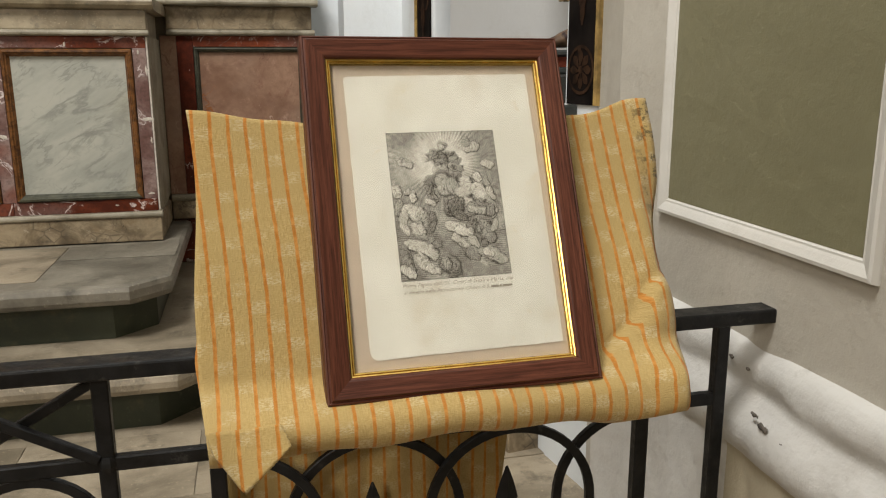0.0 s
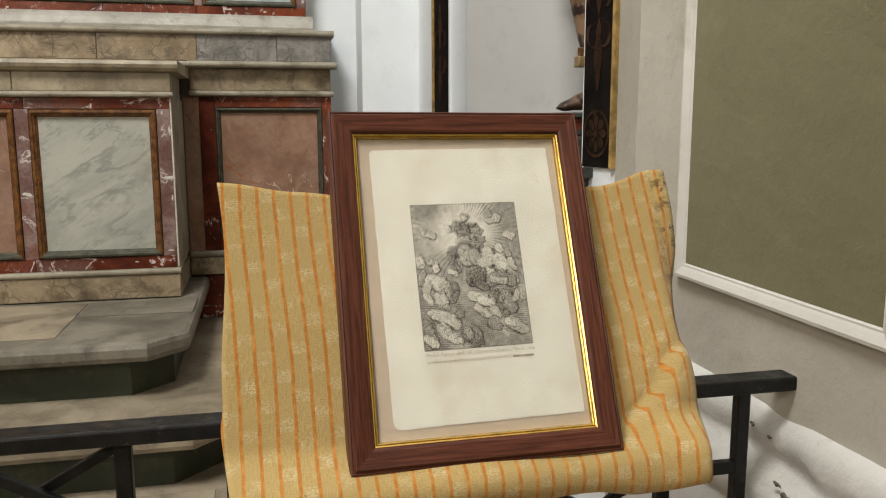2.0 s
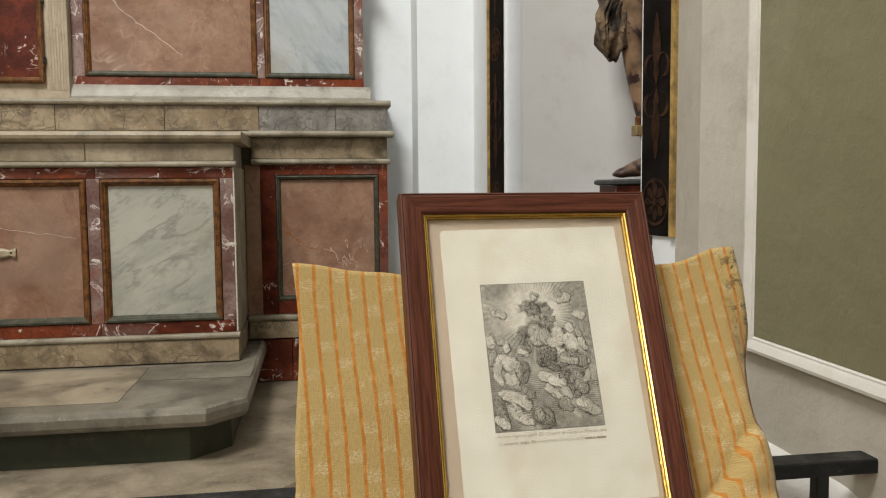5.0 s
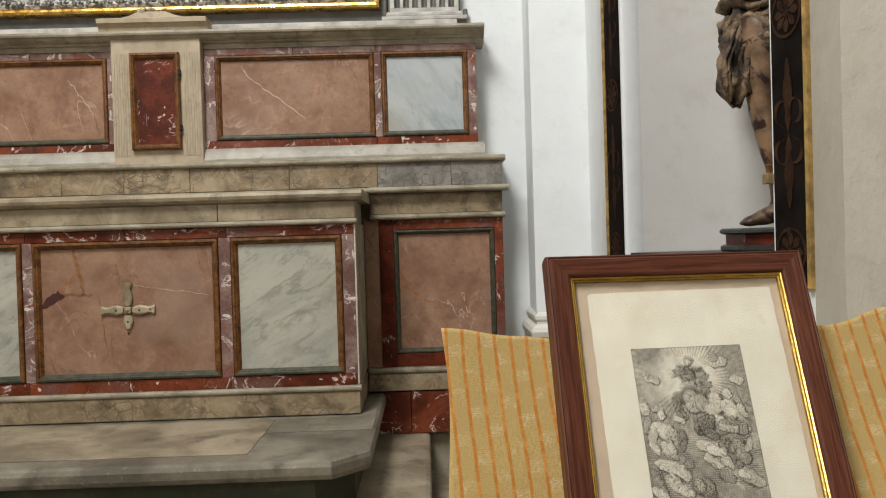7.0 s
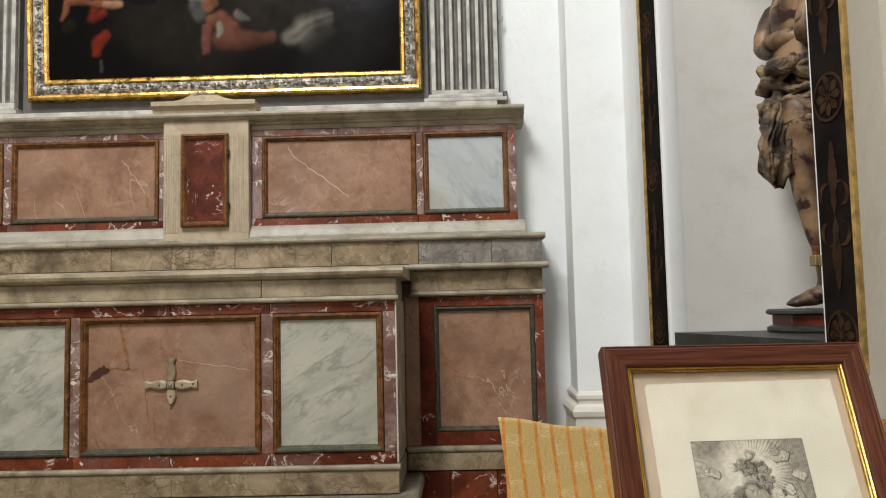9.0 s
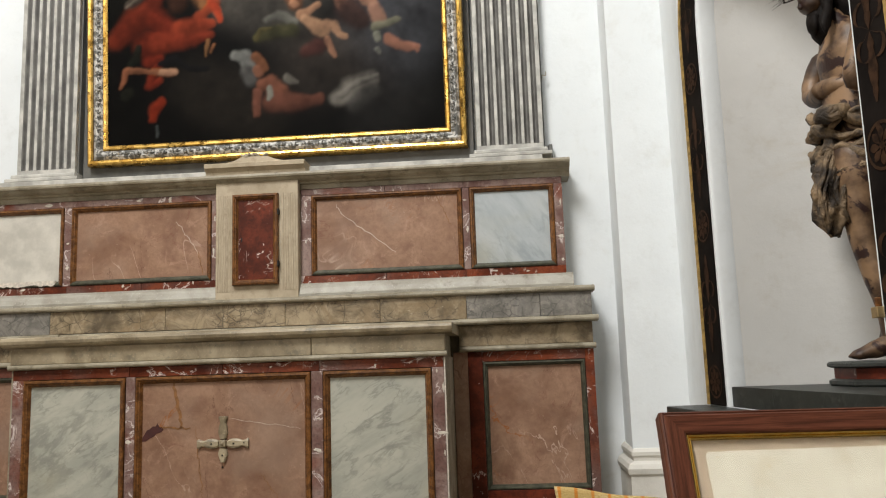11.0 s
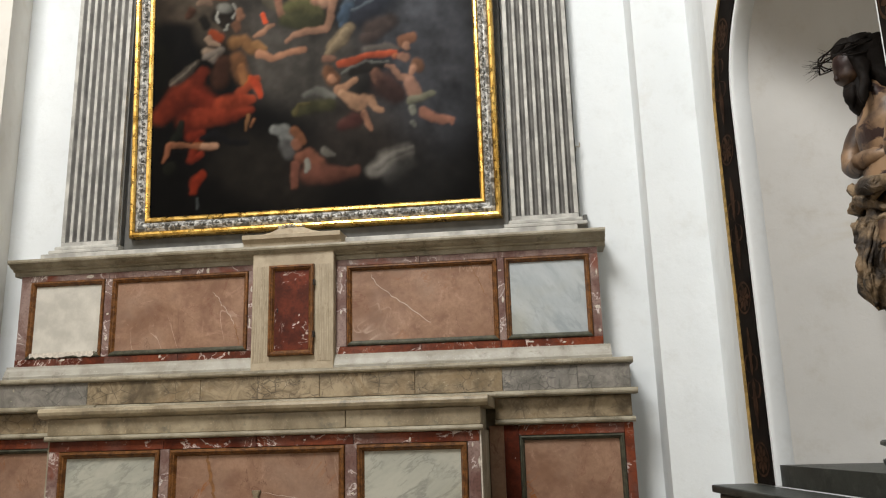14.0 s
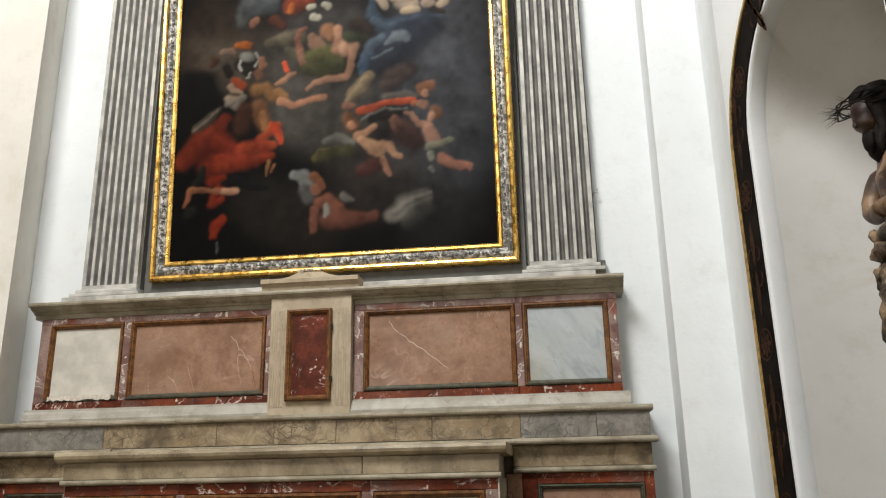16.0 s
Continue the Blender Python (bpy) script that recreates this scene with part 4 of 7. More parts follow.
stroke(0.3, (0.211, 0.104, 0.050), 1.121, 0.653, 0.034, 1.187, 0.600, 0.050, 1.227, 0.577, 0.043)
stroke(0.3, (0.200, 0.097, 0.048), 1.241, 0.611, 0.033, 1.281, 0.602, 0.030, 1.314, 0.550, 0.020, 1.347, 0.534, 0.017)
stroke(0.3, (0.158, 0.065, 0.033), 1.240, 0.527, 0.020, 1.260, 0.476, 0.020, 1.276, 0.433, 0.013)
stroke(0.4, (0.104, 0.040, 0.022), 1.310, 0.755, 0.034, 1.323, 0.726, 0.037)
stroke(0.3, (0.150, 0.057, 0.029), 1.323, 0.705, 0.024, 1.329, 0.691, 0.017)
stroke(0.6, (0.033, 0.013, 0.010), 1.363, 0.678, 0.087, 1.429, 0.621, 0.067)
stroke(0.5, (0.073, 0.076, 0.067), 0.909, 0.659, 0.023, 0.976, 0.683, 0.030, 1.060, 0.636, 0.030)
stroke(0.5, (0.033, 0.033, 0.010), 0.860, 0.566, 0.040, 0.943, 0.586, 0.047, 1.044, 0.591, 0.043)
stroke(0.4, (0.057, 0.048, 0.011), 0.843, 0.557, 0.020, 0.866, 0.601, 0.017, 0.926, 0.608, 0.013)
stroke(0.6, (0.040, 0.010, 0.008), 1.193, 0.494, 0.053, 1.127, 0.463, 0.040)
stroke(0.5, (0.118, 0.129, 0.126), 0.721, 0.469, 0.033, 0.778, 0.455, 0.046, 0.816, 0.376, 0.040)
stroke(0.5, (0.053, 0.055, 0.055), 0.789, 0.377, 0.046, 0.816, 0.320, 0.040)
stroke(0.3, (0.133, 0.040, 0.011), 0.835, 0.459, 0.033, 0.868, 0.422, 0.030, 0.888, 0.386, 0.026)
stroke(0.3, (0.137, 0.044, 0.020), 0.849, 0.381, 0.030, 0.862, 0.359, 0.026)
stroke(0.3, (0.111, 0.031, 0.014), 0.879, 0.295, 0.040, 0.922, 0.300, 0.053, 0.962, 0.255, 0.066)
stroke(0.3, (0.118, 0.033, 0.018), 0.844, 0.255, 0.030, 0.838, 0.182, 0.029, 0.845, 0.137, 0.023)
stroke(0.5, (0.073, 0.020, 0.011), 0.929, 0.194, 0.066, 1.093, 0.185, 0.052, 1.192, 0.196, 0.033)
stroke(0.4, (0.122, 0.129, 0.111), 0.916, 0.279, 0.016, 0.919, 0.237, 0.020, 0.910, 0.210, 0.013)
stroke(0.4, (0.065, 0.062, 0.053), 1.014, 0.329, 0.023, 1.041, 0.307, 0.020, 1.067, 0.298, 0.013)
stroke(0.8, (0.073, 0.070, 0.062), 1.290, 0.191, 0.046, 1.372, 0.245, 0.066, 1.472, 0.295, 0.046)
stroke(0.6, (0.091, 0.088, 0.079), 1.306, 0.214, 0.020, 1.406, 0.278, 0.020, 1.505, 0.314, 0.013)
stroke(0.7, (0.036, 0.036, 0.034), 1.388, 0.167, 0.065, 1.487, 0.224, 0.052)
stroke(0.5, (0.002, 0.002, 0.002), 0.082, 1.089, 0.103, 0.168, 1.084, 0.089, 0.207, 0.993, 0.075)
stroke(0.5, (0.003, 0.003, 0.002), 0.036, 0.985, 0.061, 0.077, 0.859, 0.061, 0.048, 0.772, 0.068)
stroke(0.4, (0.006, 0.005, 0.004), 0.302, 1.165, 0.034, 0.317, 1.129, 0.034)
stroke(0.3, (0.091, 0.053, 0.034), 0.277, 1.277, 0.024, 0.325, 1.271, 0.028, 0.350, 1.259, 0.017)
stroke(0.5, (0.033, 0.011, 0.005), 0.230, 1.230, 0.035, 0.211, 1.203, 0.028)
stroke(0.3, (0.114, 0.022, 0.005), 0.359, 1.308, 0.028, 0.428, 1.312, 0.031, 0.442, 1.304, 0.028)
stroke(0.3, (0.010, 0.007, 0.005), 0.391, 1.185, 0.055, 0.439, 1.190, 0.069, 0.427, 1.140, 0.041)
stroke(0.3, (0.114, 0.118, 0.104), 0.417, 1.227, 0.041, 0.438, 1.225, 0.041)
stroke(0.2, (0.186, 0.190, 0.172), 0.383, 1.207, 0.009, 0.378, 1.172, 0.009, 0.399, 1.142, 0.009)
stroke(0.2, (0.167, 0.172, 0.154), 0.482, 1.251, 0.009, 0.494, 1.208, 0.009, 0.474, 1.166, 0.009)
stroke(0.2, (0.137, 0.141, 0.122), 0.448, 1.125, 0.007, 0.442, 1.097, 0.009, 0.422, 1.091, 0.007)
stroke(0.3, (0.176, 0.070, 0.033), 0.515, 1.199, 0.028, 0.523, 1.163, 0.031)
stroke(0.3, (0.085, 0.031, 0.013), 0.496, 1.122, 0.034, 0.504, 1.093, 0.027)
stroke(0.5, (0.091, 0.011, 0.005), 0.354, 1.073, 0.034, 0.396, 1.043, 0.041)
stroke(0.3, (0.137, 0.085, 0.053), 0.327, 1.046, 0.024, 0.342, 1.017, 0.021, 0.397, 1.000, 0.014)
stroke(0.5, (0.122, 0.082, 0.055), 0.317, 0.962, 0.034, 0.359, 0.945, 0.041)
stroke(0.5, (0.079, 0.065, 0.053), 0.359, 0.924, 0.031, 0.412, 0.971, 0.024, 0.311, 0.934, 0.024)
stroke(0.4, (0.033, 0.026, 0.019), 0.272, 0.908, 0.017, 0.213, 0.855, 0.034, 0.121, 0.789, 0.030)
stroke(0.4, (0.065, 0.053, 0.040), 0.258, 0.901, 0.007, 0.199, 0.848, 0.008, 0.108, 0.776, 0.010)
stroke(0.5, (0.104, 0.042, 0.007), 0.486, 1.009, 0.048, 0.547, 1.020, 0.041, 0.590, 0.960, 0.041)
stroke(0.4, (0.129, 0.055, 0.010), 0.616, 0.987, 0.031, 0.665, 0.949, 0.024)
stroke(0.5, (0.082, 0.029, 0.006), 0.503, 0.901, 0.061, 0.540, 0.793, 0.054)
stroke(0.5, (0.137, 0.048, 0.008), 0.531, 0.850, 0.027, 0.547, 0.761, 0.027)
stroke(0.4, (0.034, 0.010, 0.004), 0.415, 0.892, 0.054, 0.405, 0.787, 0.068)
stroke(0.3, (0.181, 0.079, 0.040), 0.608, 1.037, 0.014, 0.656, 1.056, 0.024, 0.683, 1.083, 0.021, 0.724, 1.095, 0.014)
stroke(0.3, (0.232, 0.022, 0.010), 0.660, 1.170, 0.017, 0.675, 1.119, 0.017)
stroke(0.3, (0.200, 0.079, 0.036), 0.631, 0.929, 0.027, 0.720, 0.896, 0.024, 0.822, 0.926, 0.020, 0.904, 0.935, 0.020)
stroke(0.4, (0.088, 0.011, 0.006), 0.522, 0.702, 0.034, 0.588, 0.755, 0.027, 0.621, 0.781, 0.027)
stroke(0.4, (0.129, 0.012, 0.006), 0.588, 0.776, 0.027, 0.622, 0.739, 0.027, 0.644, 0.674, 0.020)
stroke(0.5, (0.048, 0.005, 0.003), 0.308, 0.842, 0.041, 0.250, 0.775, 0.061, 0.153, 0.689, 0.094, 0.057, 0.596, 0.067)
stroke(0.5, (0.053, 0.005, 0.003), 0.287, 0.688, 0.081, 0.357, 0.613, 0.087, 0.226, 0.551, 0.087)
stroke(0.5, (0.097, 0.011, 0.006), 0.423, 0.638, 0.060, 0.524, 0.646, 0.067, 0.590, 0.663, 0.034)
stroke(0.5, (0.067, 0.007, 0.004), 0.293, 0.561, 0.067, 0.493, 0.570, 0.047, 0.592, 0.600, 0.027)
stroke(0.5, (0.057, 0.005, 0.003), 0.230, 0.463, 0.040, 0.296, 0.477, 0.033, 0.236, 0.323, 0.033, 0.301, 0.354, 0.026)
stroke(0.4, (0.008, 0.010, 0.006), 0.179, 0.554, 0.023, 0.163, 0.484, 0.030, 0.131, 0.458, 0.027)
stroke(0.4, (0.004, 0.004, 0.005), 0.297, 0.448, 0.020, 0.396, 0.464, 0.033, 0.464, 0.418, 0.020, 0.564, 0.405, 0.020)
stroke(0.3, (0.137, 0.053, 0.011), 0.567, 0.531, 0.013, 0.561, 0.489, 0.013, 0.579, 0.565, 0.013)
stroke(0.3, (0.150, 0.046, 0.010), 0.607, 0.536, 0.010, 0.594, 0.501, 0.010)
stroke(0.3, (0.150, 0.046, 0.015), 0.112, 0.424, 0.023, 0.199, 0.412, 0.017, 0.282, 0.400, 0.020, 0.366, 0.388, 0.023)
stroke(0.3, (0.221, 0.104, 0.055), 0.306, 0.399, 0.020, 0.379, 0.395, 0.023)
stroke(0.3, (0.129, 0.034, 0.010), 0.106, 0.418, 0.020, 0.089, 0.363, 0.017, 0.075, 0.322, 0.013)
stroke(0.4, (0.009, 0.010, 0.006), 0.122, 0.294, 0.033, 0.106, 0.278, 0.033)
stroke(0.4, (0.073, 0.006, 0.003), 0.306, 0.231, 0.033, 0.268, 0.192, 0.043, 0.257, 0.137, 0.026)
stroke(0.3, (0.036, 0.046, 0.048), 0.278, 0.101, 0.007, 0.277, 0.042, 0.010)
lift = np.clip((pigment.max(axis=2) - 0.012) / 0.06, 0, 1)[:, :, None]
pigment = np.clip(pigment * (0.82 + 0.34 * lift) * (1 + 0.09 * brush[:, :, None]), 0.0012, 0.9)
warm = (pigment[:, :, 0] > 4 * pigment[:, :, 1])[:, :, None]
grey = (pigment @ np.array((0.3, 0.59, 0.11)))[:, :, None] * np.array((1.2, 1.0, 0.82))
pigment = np.where(warm, pigment * np.array((1.45, 2.0, 1.5)), 0.72 * pigment + 0.28 * grey)
padded = np.pad(pigment, ((1, 1), (1, 1), (0, 0)), mode="edge")
pigment = sum(padded[i:i + NX, k:k + NZ] * w for i, k, w in ((0, 1, 0.14), (2, 1, 0.14), (1, 0, 0.14), (1, 2, 0.14), (1, 1, 0.44)))
gx, gz = np.meshgrid(np.arange(NX + 1) * PW / NX, np.arange(NZ + 1) * PH / NZ, indexing="ij")
verts = np.stack((gx.ravel(), np.full(gx.size, -0.004), gz.ravel()), 1)
ci, ck = np.meshgrid(np.arange(NX), np.arange(NZ), indexing="ij")
first = (ci * (NZ + 1) + ck).ravel()
quads = np.stack((first, first + NZ + 1, first + NZ + 2, first + 1), 1)
cloth_mesh = bpy.data.meshes.new("canvas")
cloth_mesh.from_pydata(verts.tolist(), [], quads.tolist())
layer = cloth_mesh.attributes.new("pigment", "FLOAT_COLOR", "POINT")
at = np.ones((NX + 1, NZ + 1, 4))
at[:NX, :NZ, :3] = pigment
at[NX, :NZ, :3], at[:, NZ, :3] = at[NX - 1, :NZ, :3], at[:, NZ - 1, :3]
layer.data.foreach_set("color", at.astype(np.float32).ravel())
canvas_m = Mat("dark_oil_paint", 0.5, 0, 0.05)
pig = canvas_m.nt.nodes.new("ShaderNodeAttribute")
pig.attribute_name = "pigment"
canvas_m.colour(pig.outputs["Color"]).bump(canvas_m.noise(120, 4), 0.1, 0.001)
bm = bmesh.new()
bm.from_mesh(cloth_mesh)
part("canvas", bm, canvas_m.m, painting, "dark oil painting with red and blue draperies")
bm = bmesh.new()
box(bm, 0, PW, -0.001, 0.012, 0, PH, 0)
part("stretcher", bm, SLATE, painting)


def frame_strip(bm, prof, w, h, only):
    """One of the four mitred strips around a w x h opening; prof holds (outwards, depth) pairs."""
    rows = ((0, 0, w, 0, -1, -1, 1, -1), (w, 0, w, h, 1, -1, 1, 1), (w, h, 0, h, 1, 1, -1, 1), (0, h, 0, 0, -1, 1, -1, -1))
    ax, az, bx, bz, sx, sz, tx, tz = rows[only]
    loft(bm, [[(ax + sx * o, y, az + sz * o) for o, y in prof], [(bx + tx * o, y, bz + tz * o) for o, y in prof]])
    return bm


for name, prof, mat_, lab in (
        ("inner_moulding", [(0, 0.01), (0, -0.012), (0.008, -0.02), (0.02, -0.022), (0.026, -0.014), (0.028, 0.01)], GOLD, "gilded inner moulding"),
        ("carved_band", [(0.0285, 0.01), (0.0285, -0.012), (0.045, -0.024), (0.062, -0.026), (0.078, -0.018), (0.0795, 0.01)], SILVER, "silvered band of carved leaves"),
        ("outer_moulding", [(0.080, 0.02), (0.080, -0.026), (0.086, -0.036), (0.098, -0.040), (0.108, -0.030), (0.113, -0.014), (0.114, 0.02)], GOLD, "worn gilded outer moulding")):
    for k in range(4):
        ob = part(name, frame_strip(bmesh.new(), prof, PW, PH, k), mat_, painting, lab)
        if name == "carved_band" and k == 0:
            carved = ob
# carved leaf sprigs along the band
leaf_bm = bmesh.new()
for sgn in (1, -1):
    for a, r in ((20, 0.018), (65, 0.016), (120, 0.014)):
        m = Matrix.Translation((sgn * 0.013 * math.cos(radians(a)) * 1.6, 0, 0.012 * math.sin(radians(a)))) @ Matrix.Rotation(-sgn * radians(a), 4, "Y") @ Matrix.Diagonal((1.0, 0.45, 0.38, 1))
        bmesh.ops.create_icosphere(leaf_bm, subdivisions=1, radius=r * 0.8, matrix=m)
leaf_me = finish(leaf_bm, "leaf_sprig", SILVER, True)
for k in range(26):
    o = new("leaf_sprig", leaf_me)
    o.parent = carved
    o.location = (0.02 + k * (PW - 0.04) / 25, -0.026, -0.060 + 0.004 * (k % 2))
for k in range(26):
    for x, r in ((-0.054, 90), (PW + 0.054, -90)):
        o = new("leaf_sprig", leaf_me)
        o.parent = carved
        o.location, o.rotation_euler = (x, -0.026, 0.03 + k * 0.073), (0, radians(r), 0)
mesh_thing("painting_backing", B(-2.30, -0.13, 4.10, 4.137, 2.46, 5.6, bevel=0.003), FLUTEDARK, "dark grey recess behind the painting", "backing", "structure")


# pale and rusty natural streaks across the stone panels
def streak(parent, name, y, pts, w, mat, label):
    bm = bmesh.new()
    a = []
    for i, (x, z) in enumerate(pts):
        q, o = pts[min(i + 1, len(pts) - 1)], pts[max(i - 1, 0)]
        tx, tz = q[0] - o[0], q[1] - o[1]
        n = math.hypot(tx, tz)
        k = w * (0.5 + 0.5 * math.sin(math.pi * (i + 0.4) / len(pts)))
        a.append((bm.verts.new((x - tz / n * k, y, z + tx / n * k)), bm.verts.new((x + tz / n * k, y, z - tx / n * k))))
    for p, q in zip(a, a[1:]):
        bm.faces.new((p[0], p[1], q[1], q[0]))
    return part(name, bm, mat, parent, label)


def crooked(x0, z0, x1, z1, seed, amp=0.010, n=14):
    r = random.Random(seed)
    return [(x0 + (x1 - x0) * i / n + r.uniform(-amp, amp) * 0.6, z0 + (z1 - z0) * i / n + r.uniform(-amp, amp)) for i in range(n + 1)]


PALE = plain("pale_vein_stone", (0.46, 0.36, 0.29), 0.4, 0, 0.25, 40)
RUST = plain("rusty_vein_stone", (0.22, 0.10, 0.035), 0.45, 0, 0.3, 40)
PY = U + 0.0118
streak(retable, "vein", PY, crooked(-0.83, 2.19, -0.55, 1.98, 1, 0.006), 0.0022, PALE, "pale diagonal vein")
streak(retable, "vein", PY, crooked(-0.86, 2.24, -0.83, 2.19, 2, 0.004, 5), 0.002, PALE, "")
streak(retable, "vein", PY, crooked(-0.33, 2.26, -0.26, 2.10, 3, 0.006), 0.002, RUST, "")
streak(retable, "vein", PY, crooked(-1.72, 2.20, -1.60, 2.02, 4, 0.008), 0.002, PALE, "")
streak(retable, "vein", PY, crooked(-1.60, 2.02, -1.57, 1.91, 5, 0.006), 0.003, RUST, "")
PY = F + 0.0118
streak(altar, "vein", PY, crooked(-1.50, 1.36, -1.46, 1.16, 6, 0.010), 0.008, RUST, "rusty stain in the pink marble")
streak(altar, "vein", PY, crooked(-1.56, 1.165, -1.42, 1.150, 7, 0.006, 8), 0.004, RUST, "")
streak(altar, "vein", PY, crooked(-1.39, 1.15, -1.36, 0.84, 8, 0.012, 20), 0.002, RUST, "")
streak(altar, "vein", PY, crooked(-1.24, 1.19, -0.92, 1.14, 9, 0.004), 0.0014, PALE, "")
streak(altar, "vein", PY, crooked(-1.10, 0.95, -1.02, 0.84, 10, 0.008), 0.0016, RUST, "")

# pale chips along the stone edges and the white joint of the altar's corner
FLAKE = plain("bare_white_flake", (0.56, 0.51, 0.44), 0.7, 0, 0.2, 60, 0.3)


def flake(parent, x, y, z, r, seed, stretch=1.0):
    """A small irregular chip lying on a face towards -y."""
    q, n = random.Random(seed), 9
    bm = bmesh.new()
    rim = [(x + r * stretch * q.uniform(0.45, 1.15) * math.cos(2 * math.pi * i / n), z + r / stretch * q.uniform(0.45, 1.15) * math.sin(2 * math.pi * i / n)) for i in range(n)]
    loft(bm, [[(a, y, b) for a, b in rim], [(x + (a - x) * 0.8, y - 0.0012, z + (b - z) * 0.8) for a, b in rim]])
    part("chip", bm, FLAKE, parent, "pale chip in the stone")


part("joint_line", B(AR - 0.0078, AR - 0.0015, F - 0.0015, F + 0.004, 0.73, 1.43, bevel=0.001), FLAKE, altar, "white mortar line at the corner")
for k, (x, z, r, st_) in enumerate(((-0.292, 1.105, 0.016, 1.6), (-0.285, 1.02, 0.009, 0.6), (-0.283, 1.30, 0.012, 0.5), (-0.30, 0.80, 0.010, 1.5), (-0.84, 1.045, 0.015, 1.5), (-0.835, 1.18, 0.006, 1.0), (-1.70, 1.10, 0.014, 1.4), (-1.70, 1.25, 0.006, 0.6), (-0.58, 1.40, 0.009, 0.6), (-1.05, 1.41, 0.007, 1.3), (-0.31, 1.37, 0.008, 0.7), (-1.50, 1.405, 0.006, 1.8), (-0.44, 0.755, 0.006, 1.6), (-1.15, 0.762, 0.009, 1.0), (-1.36, 0.768, 0.006, 0.5), (-1.66, 0.75, 0.010, 0.8))):
    flake(altar, x, F - 0.0004, z, r, k, st_)
for k, (x, z, r, st_) in enumerate(((0.302, 2.20, 0.010, 0.6), (0.298, 2.02, 0.014, 1.2), (0.30, 1.90, 0.010, 0.7), (-0.185, 2.23, 0.008, 1.4), (-0.175, 2.08, 0.012, 0.6), (-0.04, 1.858, 0.010, 1.8), (0.12, 1.85, 0.007, 1.6), (-1.015, 2.25, 0.010, 0.6), (-1.018, 2.05, 0.008, 0.5), (-1.505, 2.20, 0.010, 0.5), (-1.51, 2.02, 0.013, 0.5), (-2.31, 2.10, 0.009, 1.2), (-2.31, 1.97, 0.012, 0.8), (-2.55, 1.862, 0.012, 1.5), (-2.42, 2.312, 0.016, 1.6), (-1.75, 2.310, 0.014, 0.7), (-1.92, 2.312, 0.012, 1.4), (-1.62, 1.862, 0.010, 0.8), (-2.0, 1.86, 0.009, 0.7))):
    flake(retable, x, U - 0.0004, z, r, 50 + k, st_)
bm = bmesh.new()
q = random.Random(31)
rim = [(-2.736 + 0.0122 * i, 1.903 + q.uniform(-0.002, 0.002)) for i in range(31)]
low_ = [(x, 1.877 + q.uniform(-0.005, 0.007)) for x, _ in rim]
loft(bm, [[(x, y, z) for x, z in rim + low_[::-1]] for y in (U + 0.006, U - 0.0105)])
part("broken_edge", bm, FLAKE, retable, "broken white lower edge of the chalk slab")

# chancel paving slabs
tile = bmesh.new()
box(tile, 0.001, 0.509, 0.001, 0.409, 0.0, 0.004, 0.0015)
tile_me = finish(tile, "paving_slab", STEPTAN)
for i in range(6):
    for j in range(4):
        o = new("paving_slab", tile_me)
        o.parent = chancel
        o.location = (-2.35 + 0.51 * i + (0.22 if j % 2 else 0), 0.79 + 0.41 * j, 0.1905)

# ---- near pier: olive panel, mouldings, plinth ----
PX = 0.79
PY0, PY1, PZ0, PZ1 = 0.734, 1.181, 1.092, 2.7
mesh_thing("wall_panel", B(PX - 0.004, PX + 0.02, PY0, PY1, PZ0, PZ1, bevel=0), GREEN, "olive green plaster panel with faint bumps", "panel", "structure")
bm = bmesh.new()
prof = [(0, 0.01), (0, -0.003), (0.003, -0.006), (0.006, -0.006), (0.010, -0.008), (0.020, -0.012), (0.025, -0.011), (0.027, -0.003), (0.027, 0.01)]
for (ay, az, by, bz, sy, sz, ty, tz) in ((PY0, PZ0, PY1, PZ0, -1, -1, 1, -1), (PY1, PZ0, PY1, PZ1, 1, -1, 1, 1), (PY1, PZ1, PY0, PZ1, 1, 1, -1, 1), (PY0, PZ1, PY0, PZ0, -1, 1, -1, -1)):
    loft(bm, [[(PX + d, ay + sy * o, az + sz * o) for o, d in prof], [(PX + d, by + ty * o, bz + tz * o) for o, d in prof]])
mesh_thing("trim_panel", bm, WHITEPAINT, "white painted moulding round the olive panel", "trim", "structure")
plinth_prof = [(0.02, 0.93), (-0.004, 0.925), (-0.018, 0.918), (-0.030, 0.904), (-0.034, 0.888), (-0.028, 0.872), (-0.022, 0.862), (-0.026, 0.852), (-0.040, 0.838), (-0.052, 0.82), (-0.056, 0.80), (-0.050, 0.78), (-0.046, 0.775), (-0.044, 0.770), (-0.036, 0.764), (-0.034, 0.755), (-0.034, 0.0), (0.02, 0.0)]
bm = bmesh.new()
ys = [0.16 + 0.02 * k for k in range(63)]
rings = []
for y in ys:
    rings.append([(PX + 0.68 * x + (0.013 * noise.noise((y * 6, z * 8, 1.3)) + 0.006 * noise.noise((y * 19, z * 19, 4.3)) if x < 0 else 0), y, z) for x, z in plinth_prof])
loft(bm, rings)
bm.normal_update()
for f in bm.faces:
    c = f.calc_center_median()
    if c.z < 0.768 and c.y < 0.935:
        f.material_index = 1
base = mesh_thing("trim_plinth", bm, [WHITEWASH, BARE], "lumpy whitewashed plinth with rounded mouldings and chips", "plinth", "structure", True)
base.data.set_sharp_from_angle(angle=radians(50))
# dark chips where the whitewash has come off
CHIP = plain("bare_grey_chip", (0.10, 0.085, 0.07), 0.8, 0, 0.5, 60, 0.5)
